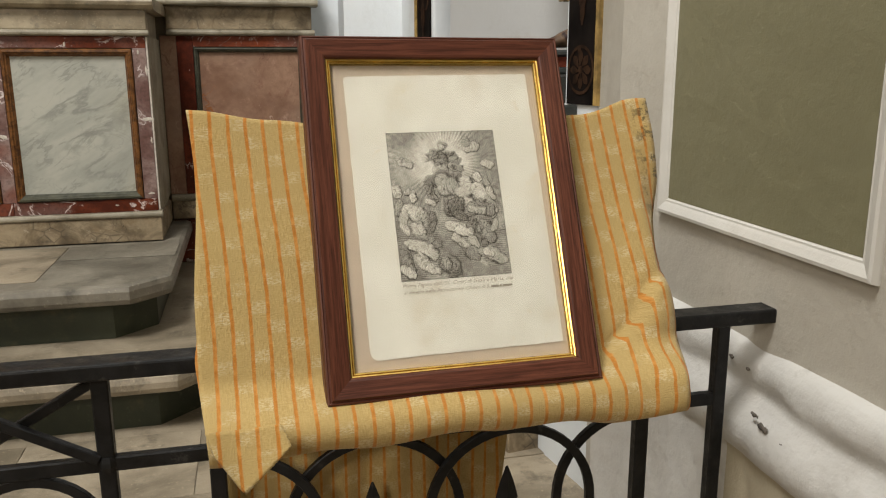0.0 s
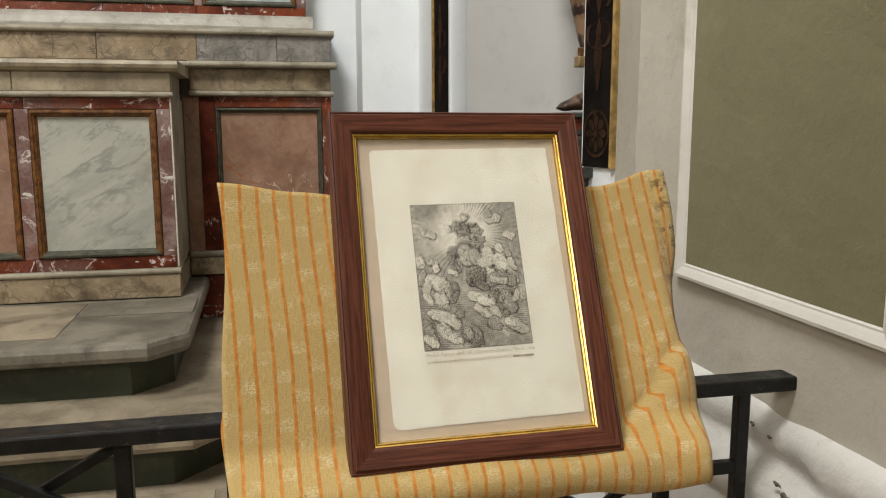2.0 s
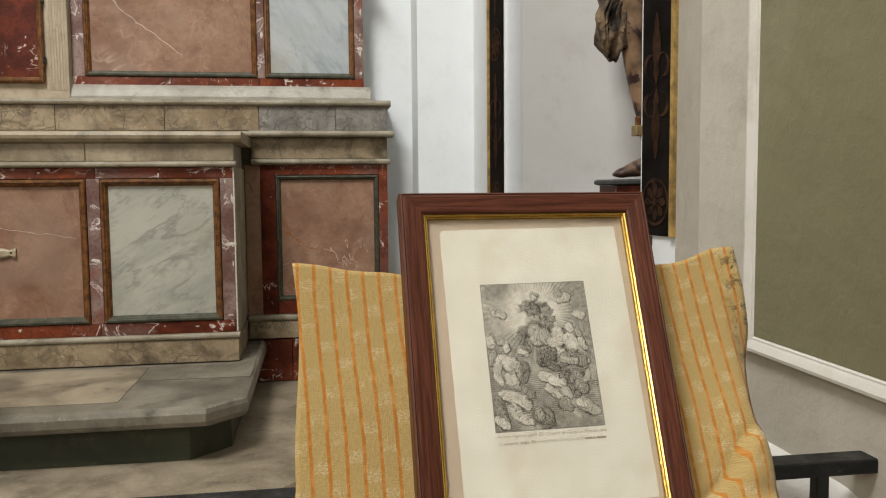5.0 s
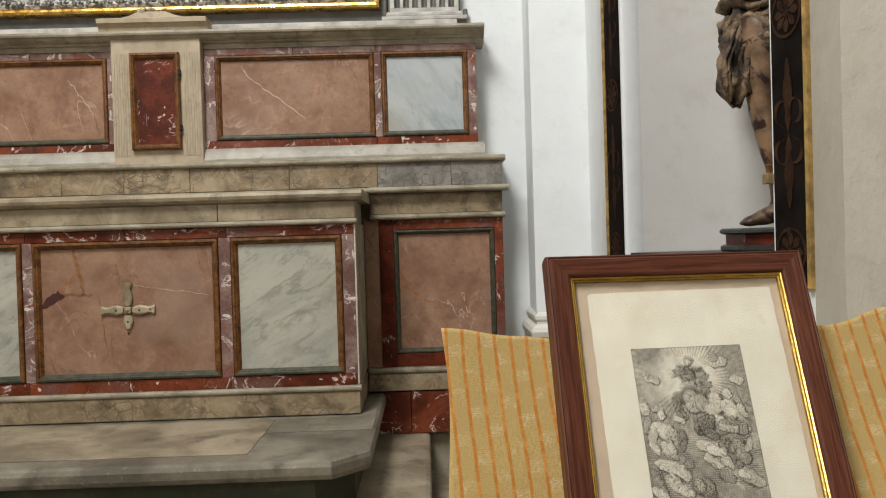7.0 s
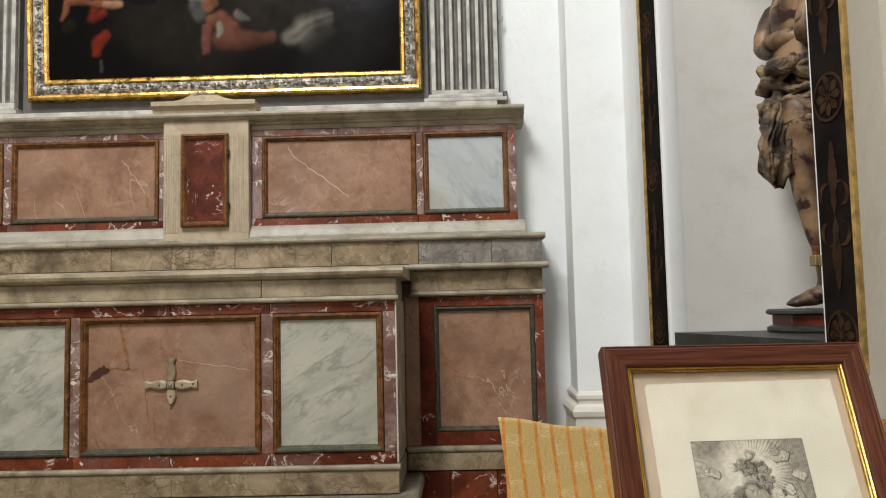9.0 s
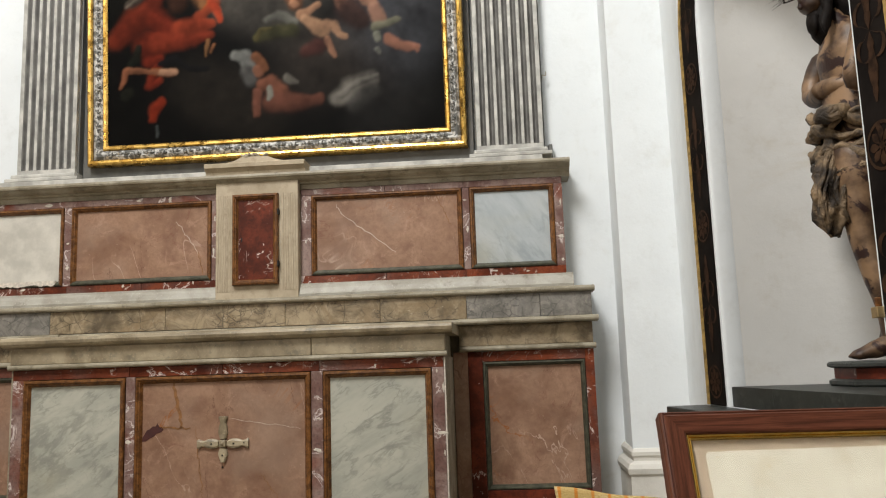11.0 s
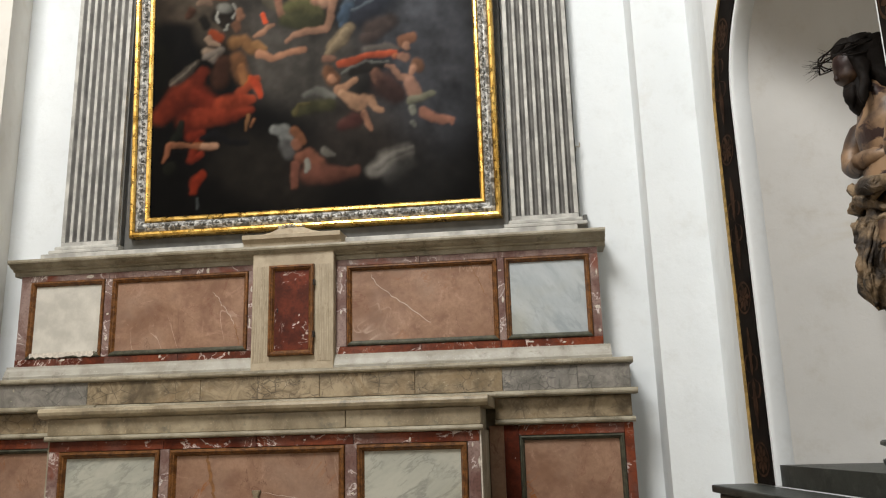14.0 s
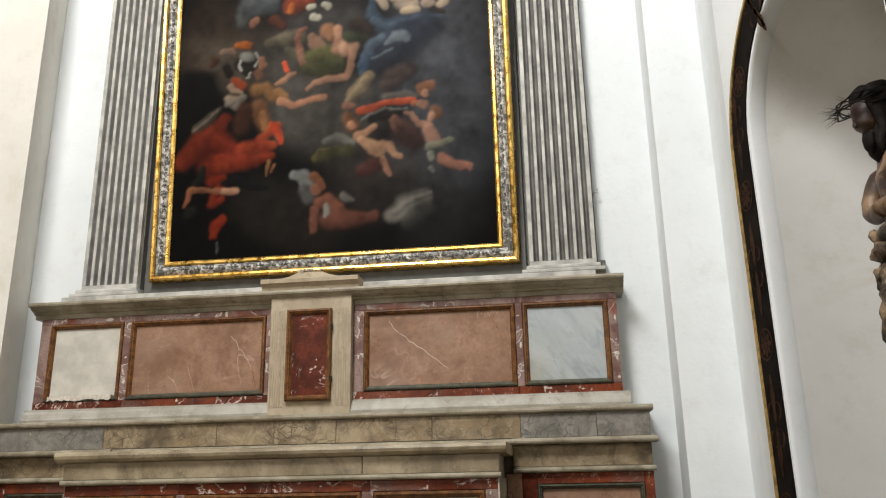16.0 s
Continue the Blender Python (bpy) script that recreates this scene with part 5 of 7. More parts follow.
for k, (y, z, r) in enumerate(((0.945, 0.897, 0.004), (0.905, 0.893, 0.0035), (0.865, 0.842, 0.005), (0.845, 0.832, 0.007), (0.805, 0.826, 0.003), (0.785, 0.815, 0.0035), (0.775, 0.80, 0.002), (0.70, 0.90, 0.003))):
    bm = bmesh.new()
    x = PX - (0.024 if z > 0.87 else 0.036)
    n = 11
    rr = random.Random(k)
    bmesh.ops.create_icosphere(bm, subdivisions=2, radius=r, matrix=Matrix.Translation((x + 0.004, y, z)) @ Matrix.Diagonal((0.5, 1.5, 0.6, 1)))
    for v in bm.verts:
        v.co += Vector((0, rr.uniform(-1, 1), rr.uniform(-1, 1))) * r * 0.35
    part("chip", bm, CHIP, base, "dark chip in the whitewash")

BRASS = plain("dull_brass", (0.42, 0.31, 0.16), 0.4, 0.7)
# ---- niche surround ----
def band(bm, r0, r1, d, back=-0.004):
    """A flat strip round the opening between two growths of its outline."""
    a, b = outline_at(r0), outline_at(r1)
    loft_rows = [[(s, d, z) for s, z in a], [(s, d, z) for s, z in b]]
    sheet(bm, [[(s, back, z) for s, z in a]] + loft_rows + [[(s, back, z) for s, z in b]])
    return bm


surround = thing("niche_surround", "black painted niche surround with brown-gold rosettes and scrolls", "surround")
part("band", band(bmesh.new(), 0.014, 0.148, 0.006), BLACKBAND, surround)
part("edge_strip", band(bmesh.new(), 0.1485, 0.163, 0.012), YELLOW, surround, "ochre yellow outer edge strip")
ros = bmesh.new()


def flat_ring(bm, cx, cz, r0, r1, n=20):
    for i in range(n):
        a, b = 2 * math.pi * i / n, 2 * math.pi * (i + 1) / n
        bm.faces.new([bm.verts.new((cx + r * math.cos(t), 0, cz + r * math.sin(t))) for r, t in ((r0, a), (r1, a), (r1, b), (r0, b))])


def petal(bm, cx, cz, ang, r0, r1, w):
    c, s = math.cos(ang), math.sin(ang)
    pts = [(r0, 0), ((r0 + r1) * 0.45, w), ((r0 + r1) * 0.6, w * 1.1), (r1, w * 0.3), (r1, -w * 0.3), ((r0 + r1) * 0.6, -w * 1.1), ((r0 + r1) * 0.45, -w)]
    bm.faces.new([bm.verts.new((cx + c * p - s * q, 0, cz + s * p + c * q)) for p, q in pts])


flat_ring(ros, 0, 0, 0.053, 0.061)
flat_ring(ros, 0, 0, 0.0, 0.010, 10)
for k in range(8):
    petal(ros, 0, 0, k * math.pi / 4, 0.013, 0.047, 0.010)


def stems(bm):
    """Thin painted stems from a hub to every leaf, so that the ornament is one piece."""
    bmesh.ops.remove_doubles(bm, verts=bm.verts, dist=0.0004)
    hub = bm.verts.new((0.0, 0.0, 0.0))
    left = set(bm.verts) - {hub}
    while left:
        island, todo = set(), [next(iter(left))]
        while todo:
            v = todo.pop()
            if v not in island:
                island.add(v)
                todo += [e.other_vert(v) for e in v.link_edges]
        left -= island
        v = min(island, key=lambda q: q.co.length)
        w = min((e.other_vert(v) for e in v.link_edges), key=lambda q: q.co.length)
        if v.co.length > 0.0005 and w.co.length > 0.0005:
            bm.faces.new((v, w, hub))


stems(ros)
ros_me = finish(ros, "rosette", DULLGOLD)
scr = bmesh.new()
for sg in (1, -1):
    for up in (1, -1):
        prev = None
        for i in range(15):
            t = i / 14
            a = t * 5.2
            r = 0.034 * (1 - 0.75 * t)
            c = (sg * (0.034 - r * math.cos(a) * 0.98 + 0.0), up * (0.028 + 0.085 * (1 - t) * 0.35 + r * math.sin(a)))
            wid = 0.0035 + 0.003 * math.sin(t * 3.1)
            q = [scr.verts.new((c[0] - wid, 0, c[1])), scr.verts.new((c[0] + wid, 0, c[1] + wid))]
            if prev:
                scr.faces.new((prev[0], prev[1], q[1], q[0]))
            prev = q
        petal(scr, sg * 0.02, up * 0.10, up * (math.pi / 2 + sg * 0.5), 0.0, 0.06, 0.009)
    petal(scr, 0, 0.0, sg * math.pi / 2, 0.005, 0.06, 0.012)
    petal(scr, 0, sg * 0.11, sg * math.pi / 2, 0.0, 0.07, 0.010)
stems(scr)
scr_me = finish(scr, "scroll", DULLGOLD)
mid = HALF + 0.081
jamb_turn = math.atan2(UY, UX)


def ornament(me, name, s, z, turn):
    o = new(name, me)
    o.parent = surround
    x, y, _ = wall_at(s, 0.0085, z)
    o.matrix_world = Matrix.Translation((x, y, z)) @ Matrix.Rotation(jamb_turn, 4, "Z") @ Matrix.Rotation(turn, 4, "Y")


for k in range(3):
    for s in (S0 - mid, S0 + mid):
        ornament(ros_me, "rosette", s, 1.30 + 0.575 * k, 0)
        ornament(scr_me, "scroll", s, 1.587 + 0.575 * k, 0)
for k in range(1, 6):
    a = math.pi * k / 6
    ornament(ros_me if k % 2 else scr_me, "rosette" if k % 2 else "scroll", S0 + mid * math.cos(a), SPRING + mid * math.sin(a), math.pi / 2 - a)


def wall_box(bm, s0, s1, d0, d1, z0, z1, bevel=0.004):
    v = [bm.verts.new(wall_at(s, d, z)) for s in (s0, s1) for d in (d0, d1) for z in (z0, z1)]
    fs = [bm.faces.new([v[i] for i in q]) for q in ((0, 1, 3, 2), (4, 6, 7, 5), (0, 4, 5, 1), (2, 3, 7, 6), (0, 2, 6, 4), (1, 5, 7, 3))]
    if bevel:
        bmesh.ops.bevel(bm, geom=list({e for f in fs for e in f.edges}), offset=bevel, segments=2, profile=0.5, affect="EDGES")
    return bm


shelf = thing("niche_shelf", "dark slate shelf on a brown stone base below the niche", "shelf")
part("slab", wall_box(bmesh.new(), 0.10, 1.315, -0.003, 0.155, 1.185, 1.212, 0.006), SLATE, shelf)
part("moulding", wall_box(bmesh.new(), 0.12, 1.295, -0.003, 0.135, 1.160, 1.1845, 0.008), SLATE, shelf)
part("base", wall_box(bmesh.new(), 0.26, 1.26, -0.003, 0.10, 0.17, 1.1595, 0.006), SAND, shelf, "brown breccia base")
inner = bmesh.new()
loft(inner, [[wall_at(S0 + (HALF - 0.012) * math.cos(math.pi * i / 20), -0.012 - (0.70 * math.sin(math.pi * i / 20)), z) for i in range(21)] for z in (1.206, 1.283)])
mesh_thing("niche_floor_slab", inner, SLATE, "black stone slab with pale dust inside the niche", "slab")

# bases of the corner pilasters
pil = [(-0.005, 0.985), (0.010, 0.982), (0.022, 0.968), (0.022, 0.952), (0.014, 0.940), (0.014, 0.928), (0.036, 0.915), (0.046, 0.895), (0.042, 0.872), (0.032, 0.862), (0.032, 0.17), (-0.005, 0.17)]
for name, x0, x1 in (("trim_base_east", EX, 0.815), ("trim_base_west", -3.30, WX)):
    bm = bmesh.new()
    w = 1 if name == "trim_base_west" else 0
    e = 1 - w
    loft(bm, [[(x0 - e * d, 4.13, z) for d, z in pil], [(x0 - e * d, 3.80 - d, z) for d, z in pil], [(x1 + w * d, 3.80 - d, z) for d, z in pil]] + ([[(x1 + d, 4.13, z) for d, z in pil]] if w else []))
    mesh_thing(name, bm, WHITEPAINT, "white moulded base of the corner pilaster", "trim", "structure")

# ---- statue on its pedestal ----
SX, SY, SZ = 1.215, 2.62, 1.362
ped = thing("statue_pedestal", "small black and red marble statue pedestal", "pedestal")


def octagon(bm, cx, cy, rings):
    loft(bm, [[(cx + r * math.cos(math.pi / 8 + k * math.pi / 4), cy + r * math.sin(math.pi / 8 + k * math.pi / 4), z) for k in range(8)] for r, z in rings])
    return bm


part("foot", octagon(bmesh.new(), SX + 0.06, SY, [(0.235, 1.2835), (0.24, 1.290), (0.24, 1.300), (0.228, 1.306)]), SLATE, ped)
part("die", octagon(bmesh.new(), SX + 0.06, SY, [(0.222, 1.3065), (0.222, 1.340)]), DEEP, ped, "red marble band")
part("top", octagon(bmesh.new(), SX + 0.06, SY, [(0.228, 1.3405), (0.242, 1.346), (0.242, 1.355), (0.234, 1.361)]), SLATE, ped)

statue_skin = Mat("painted_wood_flesh", 0.5)
sk = statue_skin.mix(statue_skin.span(statue_skin.noise(7, 5), 0.35, 0.66), (0.035, 0.016, 0.008), (0.27, 0.165, 0.09))
sk = statue_skin.mix(statue_skin.span(statue_skin.noise(12, 4, 0.6, 0.8), 0.53, 0.60), sk, (0.022, 0.006, 0.004))
statue_skin.colour(sk).bump(statue_skin.noise(24, 5), 0.5, 0.006)
statue_cloth = Mat("old_carved_cloth", 0.7)
sk = statue_cloth.mix(statue_cloth.span(statue_cloth.noise(12, 5), 0.38, 0.66), (0.020, 0.012, 0.006), (0.27, 0.185, 0.105))
statue_cloth.colour(sk).bump(statue_cloth.noise(22, 4, 0.6, 1.4), 1.0, 0.02)
statue_hair = plain("dark_painted_hair", (0.006, 0.004, 0.003), 0.7, 0, 0.4, 50, 0.8, 0.15)

st = bmesh.new()


def limb(points, mat, n=14, lump=0.0):
    """A tube through (x, y, z, rx, ry) stations, rounded at its ends."""
    pts = [Vector(p[:3]) for p in points]
    start = len(st.faces)
    rings = []
    fine = []
    for i in range(len(points) - 1):
        for k in range(4):
            f = k / 4
            g = f * f * (3 - 2 * f)
            fine.append([a + (b - a) * (f if j < 3 else g) for j, (a, b) in enumerate(zip(points[i], points[i + 1]))])
    fine.append(list(points[-1]))
    ends = [0.45, 0.8]
    for i, p in enumerate(fine):
        q = fine[min(i + 1, len(fine) - 1)]
        o = fine[max(i - 1, 0)]
        axis = (Vector(q[:3]) - Vector(o[:3])).normalized()
        a = axis.cross(Vector((0, 1, 0)))
        a = a.normalized() if a.length > 0.2 else Vector((1, 0, 0))
        b = axis.cross(a).normalized()
        k = ends[i] if i < 2 else (ends[len(fine) - 1 - i] if len(fine) - 1 - i < 2 else 1.0)
        ring = []
        for t in range(n):
            u = 2 * math.pi * t / n
            r = 1.0 + (lump * noise.noise((p[0] * 14 + math.cos(u) * 1.6, p[1] * 14 + math.sin(u) * 1.6, p[2] * 16)) if lump else 0)
            ring.append(Vector(p[:3]) + a * (p[3] * k * r * math.cos(u)) + b * (p[4] * k * r * math.sin(u)))
        rings.append(ring)
    loft(st, rings)
    st.faces.ensure_lookup_table()
    for i in range(start, len(st.faces)):
        st.faces[i].material_index = mat


# the figure bows its head and crosses its arms, facing out of the niche
NY = -0.07
limb([(-0.165, NY, 0.014, 0.010, 0.026), (-0.13, NY, 0.022, 0.018, 0.032), (-0.08, NY, 0.036, 0.028, 0.032), (-0.035, NY, 0.05, 0.034, 0.034), (-0.02, NY, 0.035, 0.02, 0.03)], 0)
limb([(-0.03, NY, 0.03, 0.030, 0.03), (-0.032, NY, 0.10, 0.031, 0.032), (-0.035, NY, 0.17, 0.036, 0.036), (-0.052, NY, 0.27, 0.047, 0.046), (-0.075, NY, 0.345, 0.044, 0.044), (-0.085, NY, 0.40, 0.046, 0.046), (-0.088, NY, 0.50, 0.066, 0.062), (-0.080, NY, 0.60, 0.085, 0.08), (-0.06, NY, 0.70, 0.10, 0.09)], 0, 18)
limb([(0.02, 0.10, 0.02, 0.03, 0.03), (0.05, 0.10, 0.10, 0.034, 0.034), (0.045, 0.10, 0.30, 0.048, 0.046), (0.02, 0.08, 0.42, 0.048, 0.046), (0.0, 0.06, 0.70, 0.10, 0.09)], 0)
limb([(-0.03, 0.0, 0.66, 0.11, 0.14), (-0.035, 0.0, 0.80, 0.10, 0.13), (-0.035, 0.0, 0.92, 0.088, 0.125), (-0.045, 0.0, 1.02, 0.088, 0.13), (-0.055, 0.0, 1.08, 0.066, 0.11), (-0.075, 0.0, 1.13, 0.05, 0.06), (-0.085, 0.0, 1.18, 0.045, 0.05)], 0, 20)
limb([(-0.015, -0.12, 1.08, 0.032, 0.036), (-0.05, -0.15, 1.045, 0.037, 0.038), (-0.08, -0.165, 0.975, 0.034, 0.033), (-0.105, -0.165, 0.90, 0.029, 0.029), (-0.10, -0.155, 0.872, 0.029, 0.029), (-0.06, -0.145, 0.862, 0.027, 0.026), (-0.02, -0.13, 0.858, 0.023, 0.022), (0.02, -0.11, 0.852, 0.018, 0.018)], 0, 16)
limb([(-0.06, -0.10, 0.845, 0.012, 0.02), (-0.045, -0.11, 0.81, 0.014, 0.034), (-0.04, -0.115, 0.77, 0.012, 0.036), (-0.045, -0.12, 0.72, 0.008, 0.03)], 0, 12)
limb([(-0.045, 0.15, 1.08, 0.042, 0.044), (-0.075, 0.165, 1.02, 0.042, 0.042), (-0.098, 0.17, 0.97, 0.037, 0.036), (-0.112, 0.155, 0.925, 0.032, 0.032), (-0.115, 0.12, 0.903, 0.031, 0.031), (-0.125, 0.03, 0.905, 0.034, 0.033), (-0.11, -0.04, 0.900, 0.028, 0.028), (-0.06, -0.10, 0.885, 0.021, 0.020)], 0, 16)
# face, bowed
limb([(-0.150, 0.0, 1.165, 0.030, 0.040), (-0.148, 0.0, 1.20, 0.052, 0.055), (-0.135, 0.0, 1.25, 0.066, 0.062), (-0.125, 0.0, 1.30, 0.066, 0.062)], 0, 18)
limb([(-0.182, -0.004, 1.222, 0.008, 0.009), (-0.197, -0.004, 1.196, 0.010, 0.012), (-0.190, -0.004, 1.184, 0.008, 0.012)], 0, 8)
# beard, hair, shoulder lock
limb([(-0.140, 0.0, 1.085, 0.010, 0.018), (-0.142, -0.01, 1.12, 0.020, 0.030), (-0.140, -0.005, 1.155, 0.026, 0.042), (-0.145, -0.02, 1.175, 0.022, 0.044)], 2, 14, 0.5)
limb([(-0.140, -0.09, 1.06, 0.008, 0.008), (-0.138, -0.085, 1.10, 0.016, 0.014), (-0.12, -0.072, 1.15, 0.018, 0.016), (-0.115, -0.07, 1.22, 0.032, 0.02), (-0.12, -0.055, 1.29, 0.06, 0.03)], 2, 14, 0.5)
limb([(-0.02, -0.05, 1.10, 0.03, 0.03), (-0.035, -0.04, 1.18, 0.045, 0.05), (-0.06, -0.02, 1.26, 0.085, 0.075), (-0.095, 0.0, 1.32, 0.10, 0.088), (-0.11, 0.0, 1.355, 0.07, 0.07), (-0.115, 0.0, 1.372, 0.03, 0.04)], 2, 18, 0.35)
limb([(-0.188, -0.02, 1.292, 0.010, 0.03), (-0.172, -0.01, 1.315, 0.028, 0.06), (-0.14, 0.0, 1.335, 0.045, 0.075)], 2, 14, 0.4)
limb([(-0.10, 0.02, 1.06, 0.030, 0.040), (-0.108, 0.0, 1.12, 0.040, 0.050), (-0.10, 0.0, 1.19, 0.045, 0.055), (-0.085, 0.0, 1.24, 0.05, 0.06)], 2, 16, 0.4)
# crown of thorns
for lift, ph in ((0.0, 0.0), (0.018, 1.6), (-0.016, 3.0), (0.008, 4.4)):
    ring = [(-0.135 + 0.118 * math.cos(t), 0.092 * math.sin(t), 1.288 + lift + 0.16 * 0.118 * math.cos(t) + 0.016 * math.sin(3 * t + ph) + 0.006 * math.sin(7 * t + 2 * ph), 0.0030, 0.0030) for t in [2 * math.pi * i / 14 for i in range(15)]]
    limb(ring, 2, 6)
rr = random.Random(4)
for k in range(70):
    t = rr.uniform(0, 2 * math.pi) if k < 45 else rr.uniform(2.4, 3.9)
    b = Vector((-0.135 + 0.118 * math.cos(t), 0.092 * math.sin(t), 1.285 + 0.02 * math.cos(t) + rr.uniform(-0.02, 0.02)))
    out = Vector((math.cos(t) + rr.uniform(-0.5, 0.5), math.sin(t) + rr.uniform(-0.5, 0.5), rr.uniform(-0.7, 0.6))).normalized() * rr.uniform(0.03, 0.075)
    side = out.cross(Vector((0, 0, 1))).normalized() * 0.0012
    up = out.cross(side).normalized() * 0.0012
    vs = [st.verts.new(b + q) for q in (side, up, -side - up)]
    tip = st.verts.new(b + out)
    for i in range(3):
        f = st.faces.new((vs[i], vs[(i + 1) % 3], tip))
        f.material_index = 2
# loincloth: twisted folds round the hips, a knot and a bunched hanging end
for k in range(9):
    z, r, tilt = 0.80 - 0.024 * k, 0.125 + 0.006 * math.sin(k * 2.1), (0.055, -0.04, 0.03, -0.06, 0.05, -0.03, 0.06, -0.05, 0.02)[k]
    ring = [(-0.045 + r * 0.98 * math.cos(t), r * 1.15 * math.sin(t), z + tilt * math.cos(t + k * 0.9) + 0.012 * math.sin(5 * t + k), 0.013 + 0.004 * math.sin(3 * t + k), 0.020) for t in [2 * math.pi * i / 16 for i in range(17)]]
    limb(ring, 1, 8, 0.5)
limb([(-0.10, -0.10, 0.80, 0.03, 0.03), (-0.16, -0.10, 0.785, 0.036, 0.04), (-0.205, -0.09, 0.765, 0.022, 0.022)], 1, 14, 0.8)
limb([(-0.13, -0.06, 0.73, 0.030, 0.035), (-0.160, -0.055, 0.63, 0.030, 0.040), (-0.178, -0.05, 0.54, 0.036, 0.045), (-0.174, -0.05, 0.46, 0.038, 0.045), (-0.160, -0.05, 0.395, 0.028, 0.034)], 1, 26, 1.0)
for k in range(7):
    a, w = -0.214 + 0.011 * k, 0.010 * math.sin(k * 2.3)
    y = -0.092 + 0.004 * k * (k - 6) * -0.4 + 0.006 * math.sin(k * 5.0)
    low = (0.44, 0.415, 0.40, 0.392, 0.388, 0.40, 0.43)[k]
    limb([(-0.15 + 0.010 * k, y + 0.02, 0.70 - 0.01 * (k % 3), 0.005, 0.010), (a + 0.028 + w, y, 0.62, 0.008, 0.014), (a + w * 0.5, y - 0.004, 0.54, 0.009, 0.015), (a - w * 0.6 + 0.004, y, 0.47, 0.010, 0.016), (a + w + 0.010, y + 0.01, low, 0.008, 0.012)], 1, 8, 0.9)
for v in st.verts:
    if v.co.z > 1.13:
        k = 1 - 0.16 * min(1, (v.co.z - 1.13) / 0.05)
        v.co.x, v.co.y, v.co.z = -0.10 + (v.co.x + 0.10) * k, v.co.y * k, 1.17 + (v.co.z - 1.17) * (k if v.co.z > 1.17 else 1)
st.normal_update()
statue_ob = mesh_thing("statue", st, [statue_skin.m, statue_cloth.m, statue_hair], "carved painted wooden statue with loincloth and thorn crown", "statue", "", True)
statue_ob.matrix_world = pose(SX + 0.012, SY, SZ, 0, 0, 0)

# A small dark ball stands in for a hole in the plaster.
bm = bmesh.new()
bmesh.ops.create_uvsphere(bm, u_segments=10, v_segments=6, radius=0.005)
nail = mesh_thing("nail_hole", bm, statue_hair, "small dark ball standing for a hole in the niche plaster", "nail")
nail.location = wall_at(S0 + HALF * 0.985, -0.20, 2.06)
bracket = thing("wall_bracket", "small brass candle bracket on the niche jamb", "bracket")
bx, by, _ = wall_at(S0 - HALF + 0.004, 0.0, 0)
part("arm", B(bx - 0.03, bx - 0.004, by - 0.01, by + 0.01, 2.665, 2.682), BRASS, bracket)
part("pin", B(bx - 0.028, bx - 0.022, by - 0.003, by + 0.003, 2.682, 2.705, bevel=0.001), IRON, bracket)

cx_, cy_, _ = wall_at(S0 - HALF + 0.012, 0.0, 0)
clip = thing("wall_clip", "small rusty metal clip fixed to the niche arris", "clip")
part("plate", B(cx_ - 0.014, cx_ + 0.012, cy_ - 0.016, cy_ + 0.018, 1.470, 1.497, bevel=0.002), BRASS, clip)
part("hook", B(cx_ - 0.010, cx_ + 0.004, cy_ - 0.006, cy_ + 0.006, 1.4975, 1.520, bevel=0.003), OCHRE, clip, "rusty brown hook")

# ---- wrought iron railing ----
RAIL_Y = 0.9


def bar(bm, a, b, w, d, up=(0, 0, 1)):
    """A flat bar from a to b, w across in the railing's plane and d deep."""
    a, b = Vector(a), Vector(b)
    ax = (b - a).normalized()
    dy = Vector((0, d / 2, 0))
    sd = ax.cross(Vector((0, 1, 0))).normalized() * w / 2
    r = w * 0.18
    ring = lambda c: [c + sd * k + dy * m for k, m in ((1, 0.8), (0.8, 1), (-0.8, 1), (-1, 0.8), (-1, -0.8), (-0.8, -1), (0.8, -1), (1, -0.8))]
    loft(bm, [ring(a), ring(b)])
    return bm


def bent(bm, pts, w, d):
    """A flat bar bent through (x, z) points at the railing."""
    rings = []
    for i, p in enumerate(pts):
        q, o = pts[min(i + 1, len(pts) - 1)], pts[max(i - 1, 0)]
        tx, tz = q[0] - o[0], q[1] - o[1]
        n = math.hypot(tx, tz)
        nx, nz = -tz / n * w / 2, tx / n * w / 2
        rings.append([(p[0] + nx * k, p[2] + d / 2 * m, p[1] + nz * k) for k, m in ((1, 0.8), (0.8, 1), (-0.8, 1), (-1, 0.8), (-1, -0.8), (-0.8, -1), (0.8, -1), (1, -0.8))])
    loft(bm, rings)
    return bm


rail = thing("railing", "black wrought iron altar railing with interlaced arches", "railing")
Y = RAIL_Y
bm = bmesh.new()
box(bm, -2.6, 0.80, Y - 0.019, Y + 0.019, 0.966, 0.986, 0.003)
for v in bm.verts:
    v.co.z += 0.0012 * noise.noise(v.co * 9)
part("handrail", bm, IRON, rail)
part("middle_bar", bar(bmesh.new(), (-2.6, Y, 0.858), (0.726, Y, 0.858), 0.018, 0.012), IRON, rail)
part("bottom_bar", bar(bmesh.new(), (-2.6, Y, 0.30), (0.726, Y, 0.30), 0.018, 0.012), IRON, rail)
POSTS = [0.72, 0.605, 0.048, -0.075, -0.255, -0.378, -0.935, -1.058, -1.238, -1.361, -1.918, -2.041]
for x in POSTS:
    part("post", bar(bmesh.new(), (x, Y, 0.17), (x, Y, 0.966), 0.019, 0.016), IRON, rail)
